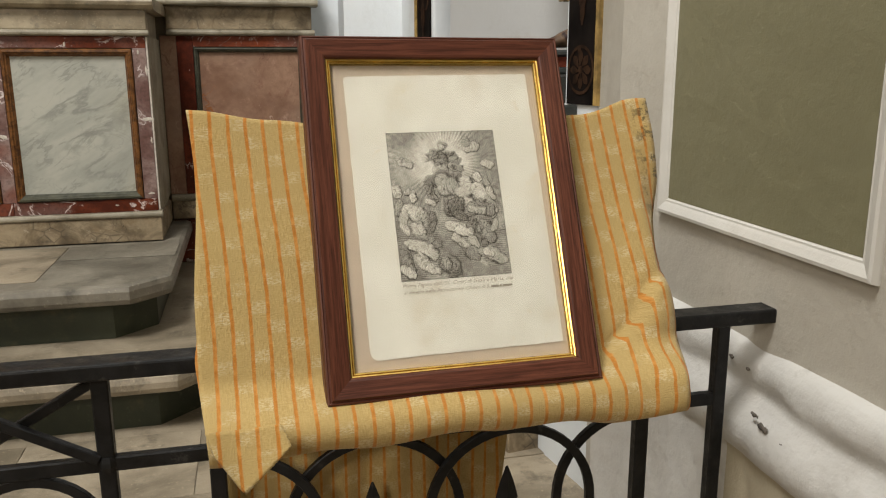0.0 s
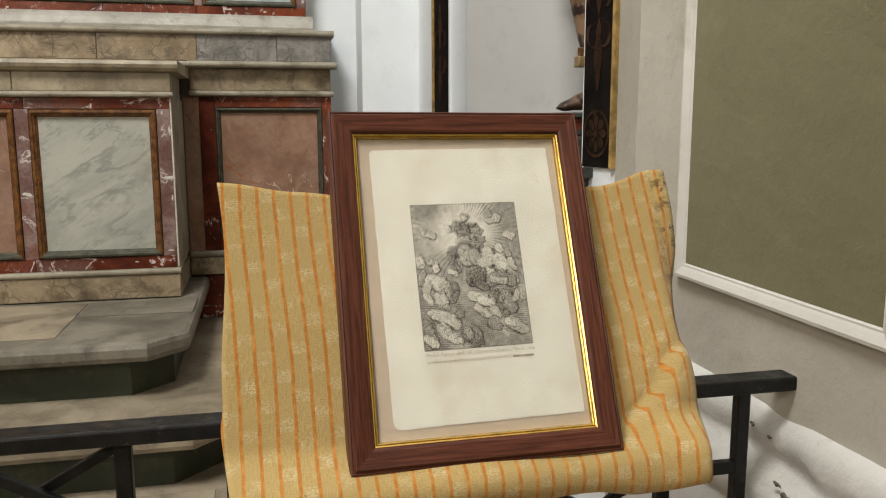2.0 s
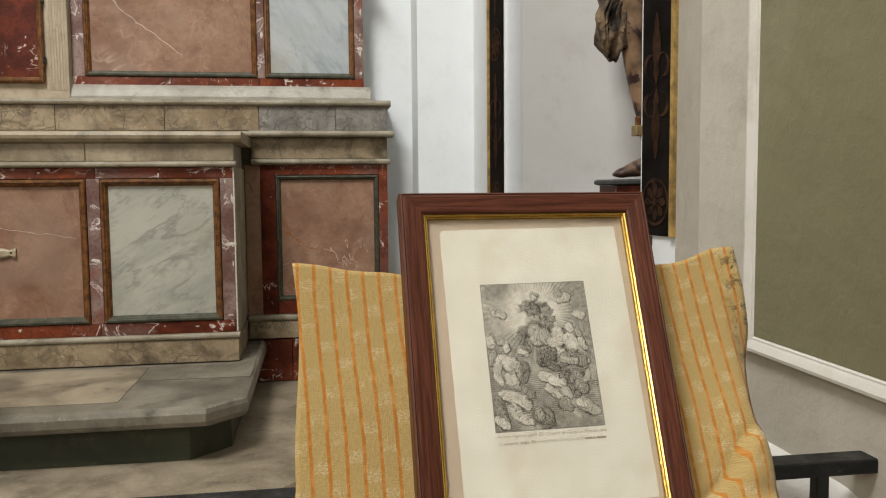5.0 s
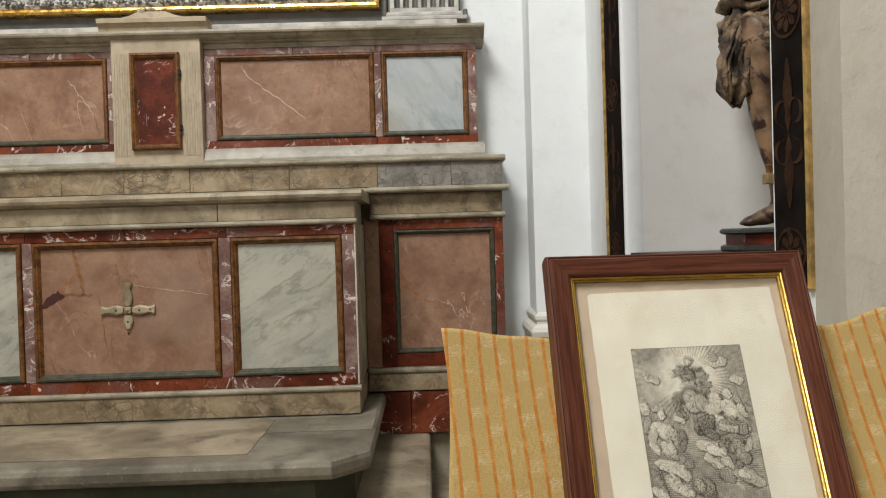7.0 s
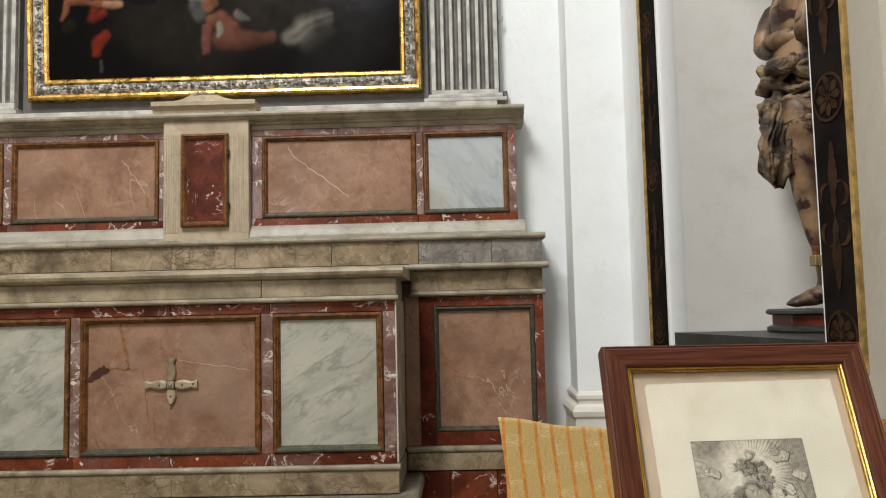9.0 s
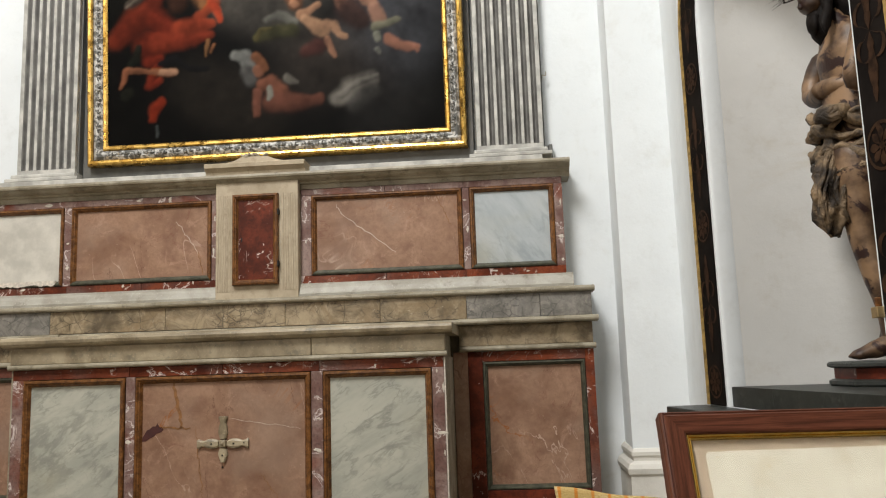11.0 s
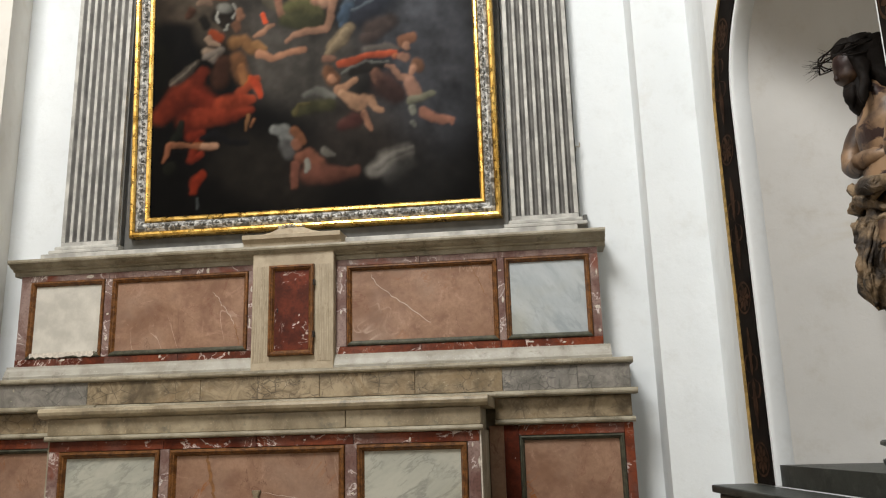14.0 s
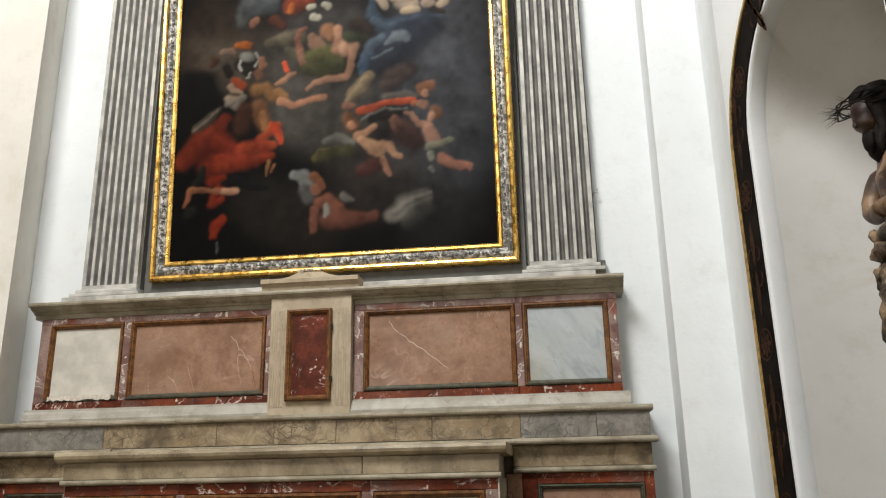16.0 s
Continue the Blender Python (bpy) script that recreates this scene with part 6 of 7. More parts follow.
for x in (-0.075, -1.058):
    for a, b, y in (((x - 0.008, Y + 0.006, 0.958), (x - 0.172, Y + 0.006, 0.866), 0), ((x - 0.008, Y - 0.006, 0.866), (x - 0.172, Y - 0.006, 0.958), 0)):
        part("diagonal", bar(bmesh.new(), a, b, 0.012, 0.010), IRON, rail)
    part("rosette_bolt", octagon(bmesh.new(), x, Y - 0.0, [(0.011, 0.850), (0.0125, 0.856), (0.0125, 0.862), (0.011, 0.868)]), IRON, rail)
for x0 in (0.06, -0.925, -1.908):
    for k in range(4):
        c = x0 + 0.18 * k
        pts = []
        r = 0.112
        for i in range(25):
            t = math.pi * i / 24
            pts.append((c - r * math.cos(t), 0.736 + r * math.sin(t), Y + (0.005 if k % 2 else -0.005)))
        pts = [(c - r, 0.31, pts[0][2])] + pts + [(c + r, 0.31, pts[0][2])]
        lo, hi = x0 - 0.012, x0 + 0.545
        pts = [p for p in pts if lo <= p[0] <= hi]
        part("arch_bar", bent(bmesh.new(), pts, 0.012, 0.009), IRON, rail)
    for k in range(1, 3):
        c = x0 + 0.18 * k - 0.005
        bm = bmesh.new()
        bar(bm, (c, Y, 0.31), (c, Y, 0.735), 0.010, 0.009)
        rings = [(0.006, 0.725), (0.016, 0.745), (0.010, 0.768), (0.0015, 0.792)]
        loft(bm, [[(c - w, Y, z), (c, Y - w * 0.5, z), (c + w, Y, z), (c, Y + w * 0.5, z)] for w, z in rings])
        part("spear", bm, IRON, rail)
for x0 in (-0.255, -1.238):
    c = x0 + 0.09
    part("arch_bar", bent(bmesh.new(), [(c - 0.083 * math.cos(math.pi * i / 20), 0.76 + 0.085 * math.sin(math.pi * i / 20), Y) for i in range(21)], 0.012, 0.009), IRON, rail)

# ---- covered reading desk and the framed print ----
FC = Vector((0.249, 0.71, 1.179))
psi, lean = radians(3.5), radians(25.5)
ex = Vector((math.cos(psi), math.sin(psi), 0))
bk = Vector((-math.sin(psi), math.cos(psi), 0))
upv = bk * math.sin(lean) + Vector((0, 0, 1)) * math.cos(lean)
inn = ex.cross(upv) * -1
DESK = Matrix(((ex.x, inn.x, upv.x, FC.x), (ex.y, inn.y, upv.y, FC.y), (ex.z, inn.z, upv.z, FC.z), (0, 0, 0, 1)))

cl = Mat("striped_woven_cloth", 0.85, 0, 0.2)
sep = cl.nt.nodes.new("ShaderNodeSeparateXYZ")
uvn = cl.nt.nodes.new("ShaderNodeUVMap")
cl.link(uvn.outputs[0], sep.inputs[0])
cl.co = uvn.outputs[0]
wave = cl.math("ADD", sep.outputs[0], cl.math("MULTIPLY", cl.math("SUBTRACT", cl.noise(9, 2), 0.5), 0.006))
wave = cl.math("ADD", wave, cl.math("MULTIPLY", cl.math("SUBTRACT", cl.noise(130, 2), 0.5), 0.0012))
ph = cl.math("FRACT", cl.math("DIVIDE", wave, 0.0163))
stripe = cl.span(cl.math("ABSOLUTE", cl.math("SUBTRACT", ph, 0.5)), 0.06, 0.14, 1.0, 0.0)
thread_v = cl.noise(800, 2, 0.5, 0, cl.turned((1, 0.2, 1)))
thread_h = cl.noise(850, 2, 0.5, 0, cl.turned((0.35, 1, 1)))
weave = cl.math("ADD", thread_v, thread_h)
body = cl.mix(cl.span(weave, 0.65, 1.35), (0.37, 0.252, 0.086), (0.50, 0.362, 0.148))
body = cl.mix(cl.span(cl.noise(14, 4), 0.3, 0.7), body, (0.41, 0.292, 0.112))
column = cl.math("FLOOR", cl.math("ADD", cl.math("DIVIDE", wave, 0.0163), 0.5))
row = cl.math("FRACT", cl.math("ADD", cl.math("DIVIDE", sep.outputs[1], 0.044), cl.math("MULTIPLY", column, 0.41)))
patch = cl.span(cl.math("ABSOLUTE", cl.math("SUBTRACT", row, 0.5)), 0.09, 0.17, 1.0, 0.0)
slub = cl.math("MULTIPLY", patch, cl.span(thread_h, 0.38, 0.60))
slub = cl.math("MULTIPLY", slub, cl.span(cl.noise(60, 2), 0.35, 0.6, 0.05, 0.36))
body = cl.mix(slub, body, (0.66, 0.58, 0.40))
orange = cl.mix(cl.span(cl.noise(90, 3), 0.4, 0.7), (0.42, 0.16, 0.022), (0.54, 0.245, 0.055))
body = cl.mix(cl.math("MULTIPLY", stripe, cl.span(weave, 0.6, 0.95, 0.55, 1.0)), body, orange)
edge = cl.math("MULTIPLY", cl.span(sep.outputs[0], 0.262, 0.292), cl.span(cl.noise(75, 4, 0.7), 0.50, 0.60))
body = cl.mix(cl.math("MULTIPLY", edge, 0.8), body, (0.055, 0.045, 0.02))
cl.colour(body).bump(weave, 0.55, 0.0012)
cl.p.inputs["Sheen Weight"].default_value = 0.15


def cloth_sheet(name, f, nu, nv, parent, label=""):
    """A cloth from f(i, j) in 0..1, giving the place and the weave's own coordinates."""
    bm = bmesh.new()
    uvl = bm.loops.layers.uv.new("UVMap")
    g = [[f(i / nu, j / nv) for i in range(nu + 1)] for j in range(nv + 1)]
    vs = [[bm.verts.new(p) for p, _ in row] for row in g]
    for j in range(nv):
        for i in range(nu):
            fc = bm.faces.new((vs[j][i], vs[j][i + 1], vs[j + 1][i + 1], vs[j + 1][i]))
            for lp, (a, b) in zip(fc.loops, ((j, i), (j, i + 1), (j + 1, i + 1), (j + 1, i))):
                lp[uvl].uv = g[a][b][1]
    ob = part(name, bm, cl.m, parent, label, True)
    so = ob.modifiers.new("thick", "SOLIDIFY")
    so.thickness = 0.002
    return ob


def smooth(a, b, x):
    t = min(1, max(0, (x - a) / (b - a)))
    return t * t * (3 - 2 * t)


def front(a, b):
    """a across from the left edge, b down from the top edge of the sloping cover."""
    uleft = -0.195 + 0.004 * math.sin(b * 9) - 0.004 * smooth(0.55, 0.62, b) * (1 - smooth(0.9, 1, b))
    uright = 0.294 - 0.026 * smooth(0.22, 0.47, b) + 0.014 * smooth(0.48, 0.60, b) - 0.034 * smooth(0.56, 0.82, b)
    u = uleft + (uright - uleft) * a
    top = 0.112 - 0.016 * min(1, a / 0.24) + 0.003 * smooth(0.5, 0.75, a) + 0.018 * smooth(0.82, 0.96, a) + 0.001 * math.sin(a * 40)
    v = top + (-0.196 - top) * min(1, b / 0.80)
    y = 0.026 + 0.004 * noise.noise((u * 9, v * 9, 0.3))
    ridge = smooth(0.205, 0.245, u) * (1 - smooth(0.255, 0.30, u)) * smooth(0.02, -0.14, v) if v < 0.02 else 0.0
    y -= 0.016 * ridge
    # the diagonal crease where the lower right part buckles over
    d = 0.74 * (u - 0.265) - 0.67 * (v + 0.082) + 0.003 * math.sin(v * 110)
    along = -0.67 * (u - 0.265) - 0.74 * (v + 0.082)
    live = smooth(-0.012, 0.016, along) * (1 - smooth(0.085, 0.125, along))
    over = smooth(-0.0035, 0.0035, d) * (1 - smooth(0.010, 0.055, d)) * live
    y -= 0.010 * over
    y += 0.004 * math.exp(-((d + 0.005) / 0.004) ** 2) * live
    side = smooth(0.262, 0.292, u)
    y += 0.016 * side * smooth(0.08, -0.02, v)
    lip = smooth(0.66, 0.80, b)
    y -= 0.034 * lip
    if b > 0.80:
        k = (b - 0.80) / 0.20
        ang = k * 2.6
        v -= (0.016 + 0.008 * smooth(0.55, 0.95, a)) * math.sin(min(ang, 1.57)) * 1.15 + 0.003 * math.sin(a * 23) * k
        y += 0.016 * (1 - math.cos(ang)) * 0.9 + (0.02 * k if k > 0.6 else 0)
    return (u, y, v), (u + 0.003 * math.sin(v * 14) - 0.0065 * smooth(-0.003, 0.003, d) * live * (1 - smooth(0.02, 0.09, d)) + 0.14 * max(0, u - 0.2) * smooth(0.05, -0.2, v), v)


desk_cloth = thing("cloth", "yellow cloth with orange stripes draped over the desk", "cloth")
desk_cloth.matrix_world = DESK
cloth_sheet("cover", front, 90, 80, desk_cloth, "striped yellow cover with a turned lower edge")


def flap(a, b):
    """The pointed corner that hangs over the edge."""
    x0, x1 = -0.197, -0.135
    bottom = -0.205 - (0.034 * (1 - abs(a - 0.36) / 0.36) if a < 0.36 else 0.034 * (1 - (a - 0.36) / 0.64))
    u = x0 + (x1 - x0) * a + 0.006 * b
    v = -0.186 + (bottom + 0.186) * b
    y = -0.0165 - 0.004 * b + 0.004 * math.sin(a * 4)
    return (u, y, v), (u, v)


cloth_sheet("corner_flap", flap, 16, 12, desk_cloth, "pointed hanging corner of the cloth")


inv = DESK.inverted()


def hanging(a, b):
    """The end that hangs down behind the railing."""
    x = 0.055 + (0.385 - 0.05 * b) * a
    p = inv @ Vector((x, 0.935 + 0.010 * math.sin(a * 17) * (0.3 + b) + 0.004 * math.sin(a * 41), 0.955 - 0.42 * b))
    return (p.x, p.y, p.z), (x * 0.95 - 0.35, -b * 0.4)


cloth_sheet("hanging_end", hanging, 60, 20, desk_cloth, "end of the cloth hanging behind the railing")

# plain desk under the cloth, resting on the handrail
desk = thing("reading_desk", "plain wooden reading desk hidden under the striped cloth", "desk")
desk.matrix_world = DESK
DESKWOOD = wood("plain_desk_wood", (0.10, 0.055, 0.028), (0.2, 0.12, 0.06), 0.5)
part("board", B(-0.185, 0.255, 0.036, 0.050, -0.185, 0.085), DESKWOOD, desk)
for x in (-0.12, 0.19):
    lo = [inv @ Vector((FC.x + x, y, z)) for y, z in ((0.72, 0.9885), (0.918, 0.9885), (0.918, 1.02), (0.755, 1.02))]
    hi = [inv @ Vector((FC.x + x + 0.02, y, z)) for y, z in ((0.72, 0.9885), (0.918, 0.9885), (0.918, 1.02), (0.755, 1.02))]
    part("foot", (lambda q: (loft(q, [[tuple(v) for v in lo], [tuple(v) for v in hi]]), q)[1])(bmesh.new()), DESKWOOD, desk)

# framed print
pf = thing("picture_frame", "reddish-brown wooden picture frame with an old engraving", "picture frame")
pf.matrix_world = Matrix.Translation((0.2908, 0.7138, 1.1746)) @ Matrix.Rotation(radians(1.51), 4, "Z") @ Matrix.Rotation(radians(-24.07), 4, "X") @ Matrix.Rotation(radians(0.27), 4, "Y")
SW, SH = 0.2081, 0.2961


def sides(prof, w, h):
    """The four mitred sides of a frame, centred: (ends, profile rings)."""
    a, b = w / 2, h / 2
    for k, (p, q, s, t) in enumerate((((-a, -b), (a, -b), (-1, -1), (1, -1)), ((a, -b), (a, b), (1, -1), (1, 1)), ((a, b), (-a, b), (1, 1), (-1, 1)), ((-a, b), (-a, -b), (-1, 1), (-1, -1)))):
        bm = bmesh.new()
        loft(bm, [[(p[0] + s[0] * o, y, p[1] + s[1] * o) for o, y in prof], [(q[0] + t[0] * o, y, q[1] + t[1] * o) for o, y in prof]])
        yield k, bm


woodprof = [(0.0046, 0.014), (0.0046, -0.0045), (0.0056, -0.0064), (0.0075, -0.0072), (0.0200, -0.0092), (0.0222, -0.0096), (0.0232, -0.0086), (0.0236, -0.0070), (0.0246, -0.0068), (0.0256, -0.0076), (0.0268, -0.0070), (0.0274, -0.004), (0.0280, -0.002), (0.0280, 0.016), (0.0046, 0.016)]
for k, bm in sides(woodprof, SW, SH):
    part("frame_side", bm, FRAMEWOOD_X if k % 2 == 0 else FRAMEWOOD, pf)
goldprof = [(0.0, 0.0021), (0.0, -0.0002), (0.0006, -0.0020), (0.0016, -0.0025), (0.0021, -0.0018), (0.0028, -0.0037), (0.0040, -0.0044), (0.00455, -0.0040), (0.00455, 0.006)]
BEAD = plain("bright_gilt_bead", (0.80, 0.56, 0.16), 0.25, 1.0, 0.12, 60, 0.2)
for k, bm in sides(goldprof, SW, SH):
    part("gilt_bead", bm, BEAD, pf, "bright gilt inner bead")
mat_board = plain("tan_mount_board", (0.345, 0.275, 0.195), 0.85, 0, 0.06, 30, 0.2)
part("mount", B(-SW / 2 - 0.003, SW / 2 + 0.003, 0.0022, 0.010, -SH / 2 - 0.003, SH / 2 + 0.003, bevel=0), mat_board, pf, "tan mount board")
glass = bpy.data.materials.new("picture_glass")
glass.use_nodes = True
gp = glass.node_tree.nodes["Principled BSDF"]
gp.inputs["Transmission Weight"].default_value, gp.inputs["Roughness"].default_value, gp.inputs["IOR"].default_value = 1.0, 0.0, 1.45
gl = part("glass", B(-SW / 2 - 0.002, SW / 2 + 0.002, -0.0012, 0.0004, -SH / 2 - 0.002, SH / 2 + 0.002, bevel=0), glass, pf, "clear picture glass")
gl.visible_shadow = False

pm = Mat("old_print_paper", 0.8, 0, 0.2)
pc = pm.mix(pm.span(pm.noise(25, 5), 0.35, 0.7), (0.485, 0.46, 0.378), (0.53, 0.505, 0.422))
pc = pm.mix(pm.math("MULTIPLY", pm.span(pm.noise(55, 3, 0.5, 0.5), 0.66, 0.72), 0.5), pc, (0.42, 0.35, 0.23))
pc = pm.mix(pm.math("MULTIPLY", pm.span(pm.noise(17, 4), 0.50, 0.72), 0.6), pc, (0.43, 0.385, 0.29))
pm.colour(pc).bump(pm.noise(60, 4), 0.1, 0.0006)
pw, ph_ = 0.1879, 0.2752
rim = []
for cx_, cz_, a0, rad in ((pw / 2, ph_ / 2, 0, 0.002), (-pw / 2, ph_ / 2, 90, 0.005), (-pw / 2, -ph_ / 2, 180, 0.007), (pw / 2, -ph_ / 2, 270, 0.002)):
    ox, oz = cx_ - math.copysign(rad, cx_), cz_ - math.copysign(rad, cz_)
    rim += [(x, z) for x, z in arc(ox, oz, rad, a0, a0 + 90, 4)]
fine = []
for (x0, z0), (x1, z1) in zip(rim, rim[1:] + rim[:1]):
    n = max(1, int(math.hypot(x1 - x0, z1 - z0) / 0.01))
    fine += [(x0 + (x1 - x0) * i / n + 0.0006 * noise.noise((x0 * 90 + i, z0 * 90, 0)), z0 + (z1 - z0) * i / n + 0.0006 * noise.noise((x0 * 90, z0 * 90 + i, 5))) for i in range(n)]
bm = bmesh.new()
loft(bm, [[(x, 0.0020, z) for x, z in fine], [(x, 0.0016, z) for x, z in fine]])
paper = part("print", bm, pm.m, pf, "cream old print sheet with stains")
paper.location, paper.rotation_euler = (0.0036, 0.0, 0.0002), (0, radians(-0.73), 0)

# the engraved plate: modelled patches, contours, folds and hatching in ink
EW, EH, ENX, ENZ = 0.1091, 0.1463, 218, 292
gx, gz = np.meshgrid(np.arange(ENX + 1) * EW / ENX, np.arange(ENZ + 1) * EH / ENZ, indexing="ij")
dice = np.random.default_rng(9)


def plate_noise(cell, octaves=3):
    total, amp = np.zeros_like(gx), 0.6
    for o in range(octaves):
        r = dice.uniform(-1, 1, (int(EW / cell) + 3, int(EH / cell) + 3))
        a, b = gx / cell, gz / cell
        i, k = a.astype(int), b.astype(int)
        u, v = a - i, b - k
        u, v = u * u * (3 - 2 * u), v * v * (3 - 2 * v)
        total += amp * ((r[i, k] * (1 - u) + r[i + 1, k] * u) * (1 - v) + (r[i, k + 1] * (1 - u) + r[i + 1, k + 1] * u) * v)
        amp, cell = amp * 0.55, cell / 2
    return total


ea, eb, ec, ed = plate_noise(0.007), plate_noise(0.007), plate_noise(0.016, 3), plate_noise(0.003, 2)
turn_ = np.arctan2(gz - 0.115, gx - 0.055)
rays = np.sin(turn_ * 64 + ec * 1.5) * np.clip((gz - 0.06) / 0.04, 0, 1)
lines_ = np.sin(gz * 2 * math.pi / 0.0019 + ea * 2.5) * np.clip((0.09 - gz) / 0.04, 0, 1)
halo = np.exp(-(((gx - 0.055) / 0.030) ** 2 + ((gz - 0.118) / 0.026) ** 2))
tone = 0.42 + 0.20 * ec + 0.17 * rays + 0.15 * lines_ + 0.40 * halo


def engrave(value, soft, *line):
    """A light or dark modelled patch through (x, z, radius) stations, with an inked contour."""
    global tone
    px, pz = gx + ea * 0.0022 + ed * 0.0006, gz + eb * 0.0022 - ed * 0.0006
    best, side = np.full_like(px, 9.0), np.zeros_like(px)
    for k in range(0, len(line) - 3, 3):
        ax, az, ar, bx, bz, br = line[k:k + 6]
        dx, dz = bx - ax, bz - az
        t = np.clip(((px - ax) * dx + (pz - az) * dz) / (dx * dx + dz * dz + 1e-9), 0, 1)
        r = ar + (br - ar) * t
        ox, oz = (px - ax - dx * t) / r, (pz - az - dz * t) / r
        d = np.sqrt(ox * ox + oz * oz)
        nearer = d < best
        best = np.where(nearer, d, best)
        side = np.where(nearer, -0.6 * ox + 0.6 * oz, side)
    cover = np.clip((1.0 + soft * 0.5 - best) / (soft + 0.15), 0, 1) * 0.9
    pleats = np.abs(np.sin(ec * 12 + ea * 3 + (px * 0.8 + pz * 0.5) * 640 + value * 20))
    inside = value + (0.10 if soft < 0.7 else 0.02) * side - (0.42 * np.clip(1 - pleats * 1.6, 0, 1) if soft < 0.7 else 0)
    tone = tone * (1 - cover) + cover * inside
    if soft < 0.7:
        tone = tone - 0.74 * np.exp(-((best - 1.02) / 0.11) ** 2) * (0.35 + 0.65 * (side < 0.0)) * (0.65 + 0.6 * ed)


engrave(0.62, 0.9, 0.0203, 0.1310, 0.0173, 0.0142, 0.1028, 0.0173)
engrave(0.4, 0.9, 0.0076, 0.1372, 0.0069, 0.0244, 0.1410, 0.0081)
engrave(0.44, 0.9, 0.0983, 0.1273, 0.0115, 0.1001, 0.0980, 0.0115)
engrave(0.42, 0.9, 0.0912, 0.1392, 0.0092, 0.1061, 0.1415, 0.0069)
engrave(0.9, 0.9, 0.0398, 0.1243, 0.0115, 0.0507, 0.1181, 0.0242, 0.0683, 0.1200, 0.0138)
engrave(0.86, 0.9, 0.0321, 0.1076, 0.0104, 0.0425, 0.0984, 0.0081)
engrave(0.66, 0.5, 0.0102, 0.1190, 0.0040, 0.0201, 0.1139, 0.0040)
engrave(0.8, 0.4, 0.0110, 0.1155, 0.0029, 0.0212, 0.1133, 0.0023)
engrave(0.74, 0.4, 0.0798, 0.1282, 0.0052, 0.0882, 0.1301, 0.0046)
engrave(0.6, 0.4, 0.0777, 0.1387, 0.0029, 0.0793, 0.1328, 0.0035)
engrave(0.78, 0.4, 0.0951, 0.1123, 0.0040, 0.1017, 0.1096, 0.0035)
engrave(0.5, 0.3, 0.0542, 0.1323, 0.0046, 0.0540, 0.1305, 0.0040)
engrave(0.8, 0.3, 0.0541, 0.1317, 0.0029, 0.0538, 0.1288, 0.0023)
engrave(0.36, 0.4, 0.0456, 0.1241, 0.0046, 0.0568, 0.1206, 0.0058, 0.0639, 0.1220, 0.0046)
engrave(0.4, 0.3, 0.0507, 0.1181, 0.0075, 0.0529, 0.1122, 0.0069)
engrave(0.52, 0.4, 0.0381, 0.1198, 0.0035, 0.0455, 0.1229, 0.0035)
engrave(0.84, 0.3, 0.0355, 0.1223, 0.0029, 0.0369, 0.1188, 0.0023)
engrave(0.5, 0.3, 0.0634, 0.1174, 0.0040, 0.0690, 0.1160, 0.0035)
engrave(0.7, 0.4, 0.0466, 0.1079, 0.0040, 0.0553, 0.1086, 0.0046)
engrave(0.44, 0.4, 0.0642, 0.1105, 0.0046, 0.0697, 0.1079, 0.0040)
engrave(0.34, 0.4, 0.0393, 0.0957, 0.0058, 0.0545, 0.1018, 0.0052, 0.0669, 0.0999, 0.0046)
engrave(0.66, 0.4, 0.0508, 0.0951, 0.0081, 0.0529, 0.0892, 0.0081)
engrave(0.4, 0.3, 0.0361, 0.0931, 0.0040, 0.0384, 0.0832, 0.0035, 0.0423, 0.0772, 0.0029)
engrave(0.6, 0.4, 0.0592, 0.0934, 0.0058, 0.0611, 0.0858, 0.0052)
engrave(0.8, 0.3, 0.0342, 0.0766, 0.0029, 0.0396, 0.0740, 0.0023)
engrave(0.84, 0.5, 0.0742, 0.0937, 0.0069, 0.0745, 0.0868, 0.0081, 0.0672, 0.0837, 0.0058)
engrave(0.88, 0.3, 0.0860, 0.1000, 0.0040, 0.0872, 0.0964, 0.0035)
engrave(0.6, 0.4, 0.0952, 0.0960, 0.0035, 0.0969, 0.0912, 0.0029)
engrave(0.86, 0.3, 0.0859, 0.0861, 0.0075, 0.0885, 0.0801, 0.0075)
engrave(0.8, 0.3, 0.0973, 0.0854, 0.0040, 0.0998, 0.0782, 0.0035)
engrave(0.8, 0.3, 0.0686, 0.0767, 0.0046, 0.0750, 0.0729, 0.0046)
engrave(0.62, 0.4, 0.0949, 0.0762, 0.0035, 0.1012, 0.0630, 0.0029, 0.0970, 0.0575, 0.0029)
engrave(0.46, 0.4, 0.0717, 0.0650, 0.0058, 0.0848, 0.0687, 0.0069, 0.0955, 0.0634, 0.0058)
engrave(0.7, 0.4, 0.0759, 0.0670, 0.0035, 0.0887, 0.0638, 0.0040)
engrave(0.34, 0.4, 0.0748, 0.0532, 0.0046, 0.0791, 0.0425, 0.0052, 0.0858, 0.0327, 0.0046)
engrave(0.5, 0.4, 0.0876, 0.0465, 0.0081, 0.0933, 0.0379, 0.0058)
engrave(0.72, 0.4, 0.0966, 0.0459, 0.0035, 0.0996, 0.0515, 0.0035)
engrave(0.66, 0.5, 0.0902, 0.0231, 0.0069, 0.0986, 0.0178, 0.0058, 0.1031, 0.0139, 0.0040)
engrave(0.84, 0.4, 0.0859, 0.0246, 0.0035, 0.0921, 0.0206, 0.0029)
engrave(0.3, 0.6, 0.0572, 0.0682, 0.0081, 0.0633, 0.0713, 0.0069)
engrave(0.36, 0.5, 0.0664, 0.0596, 0.0046, 0.0622, 0.0621, 0.0046)
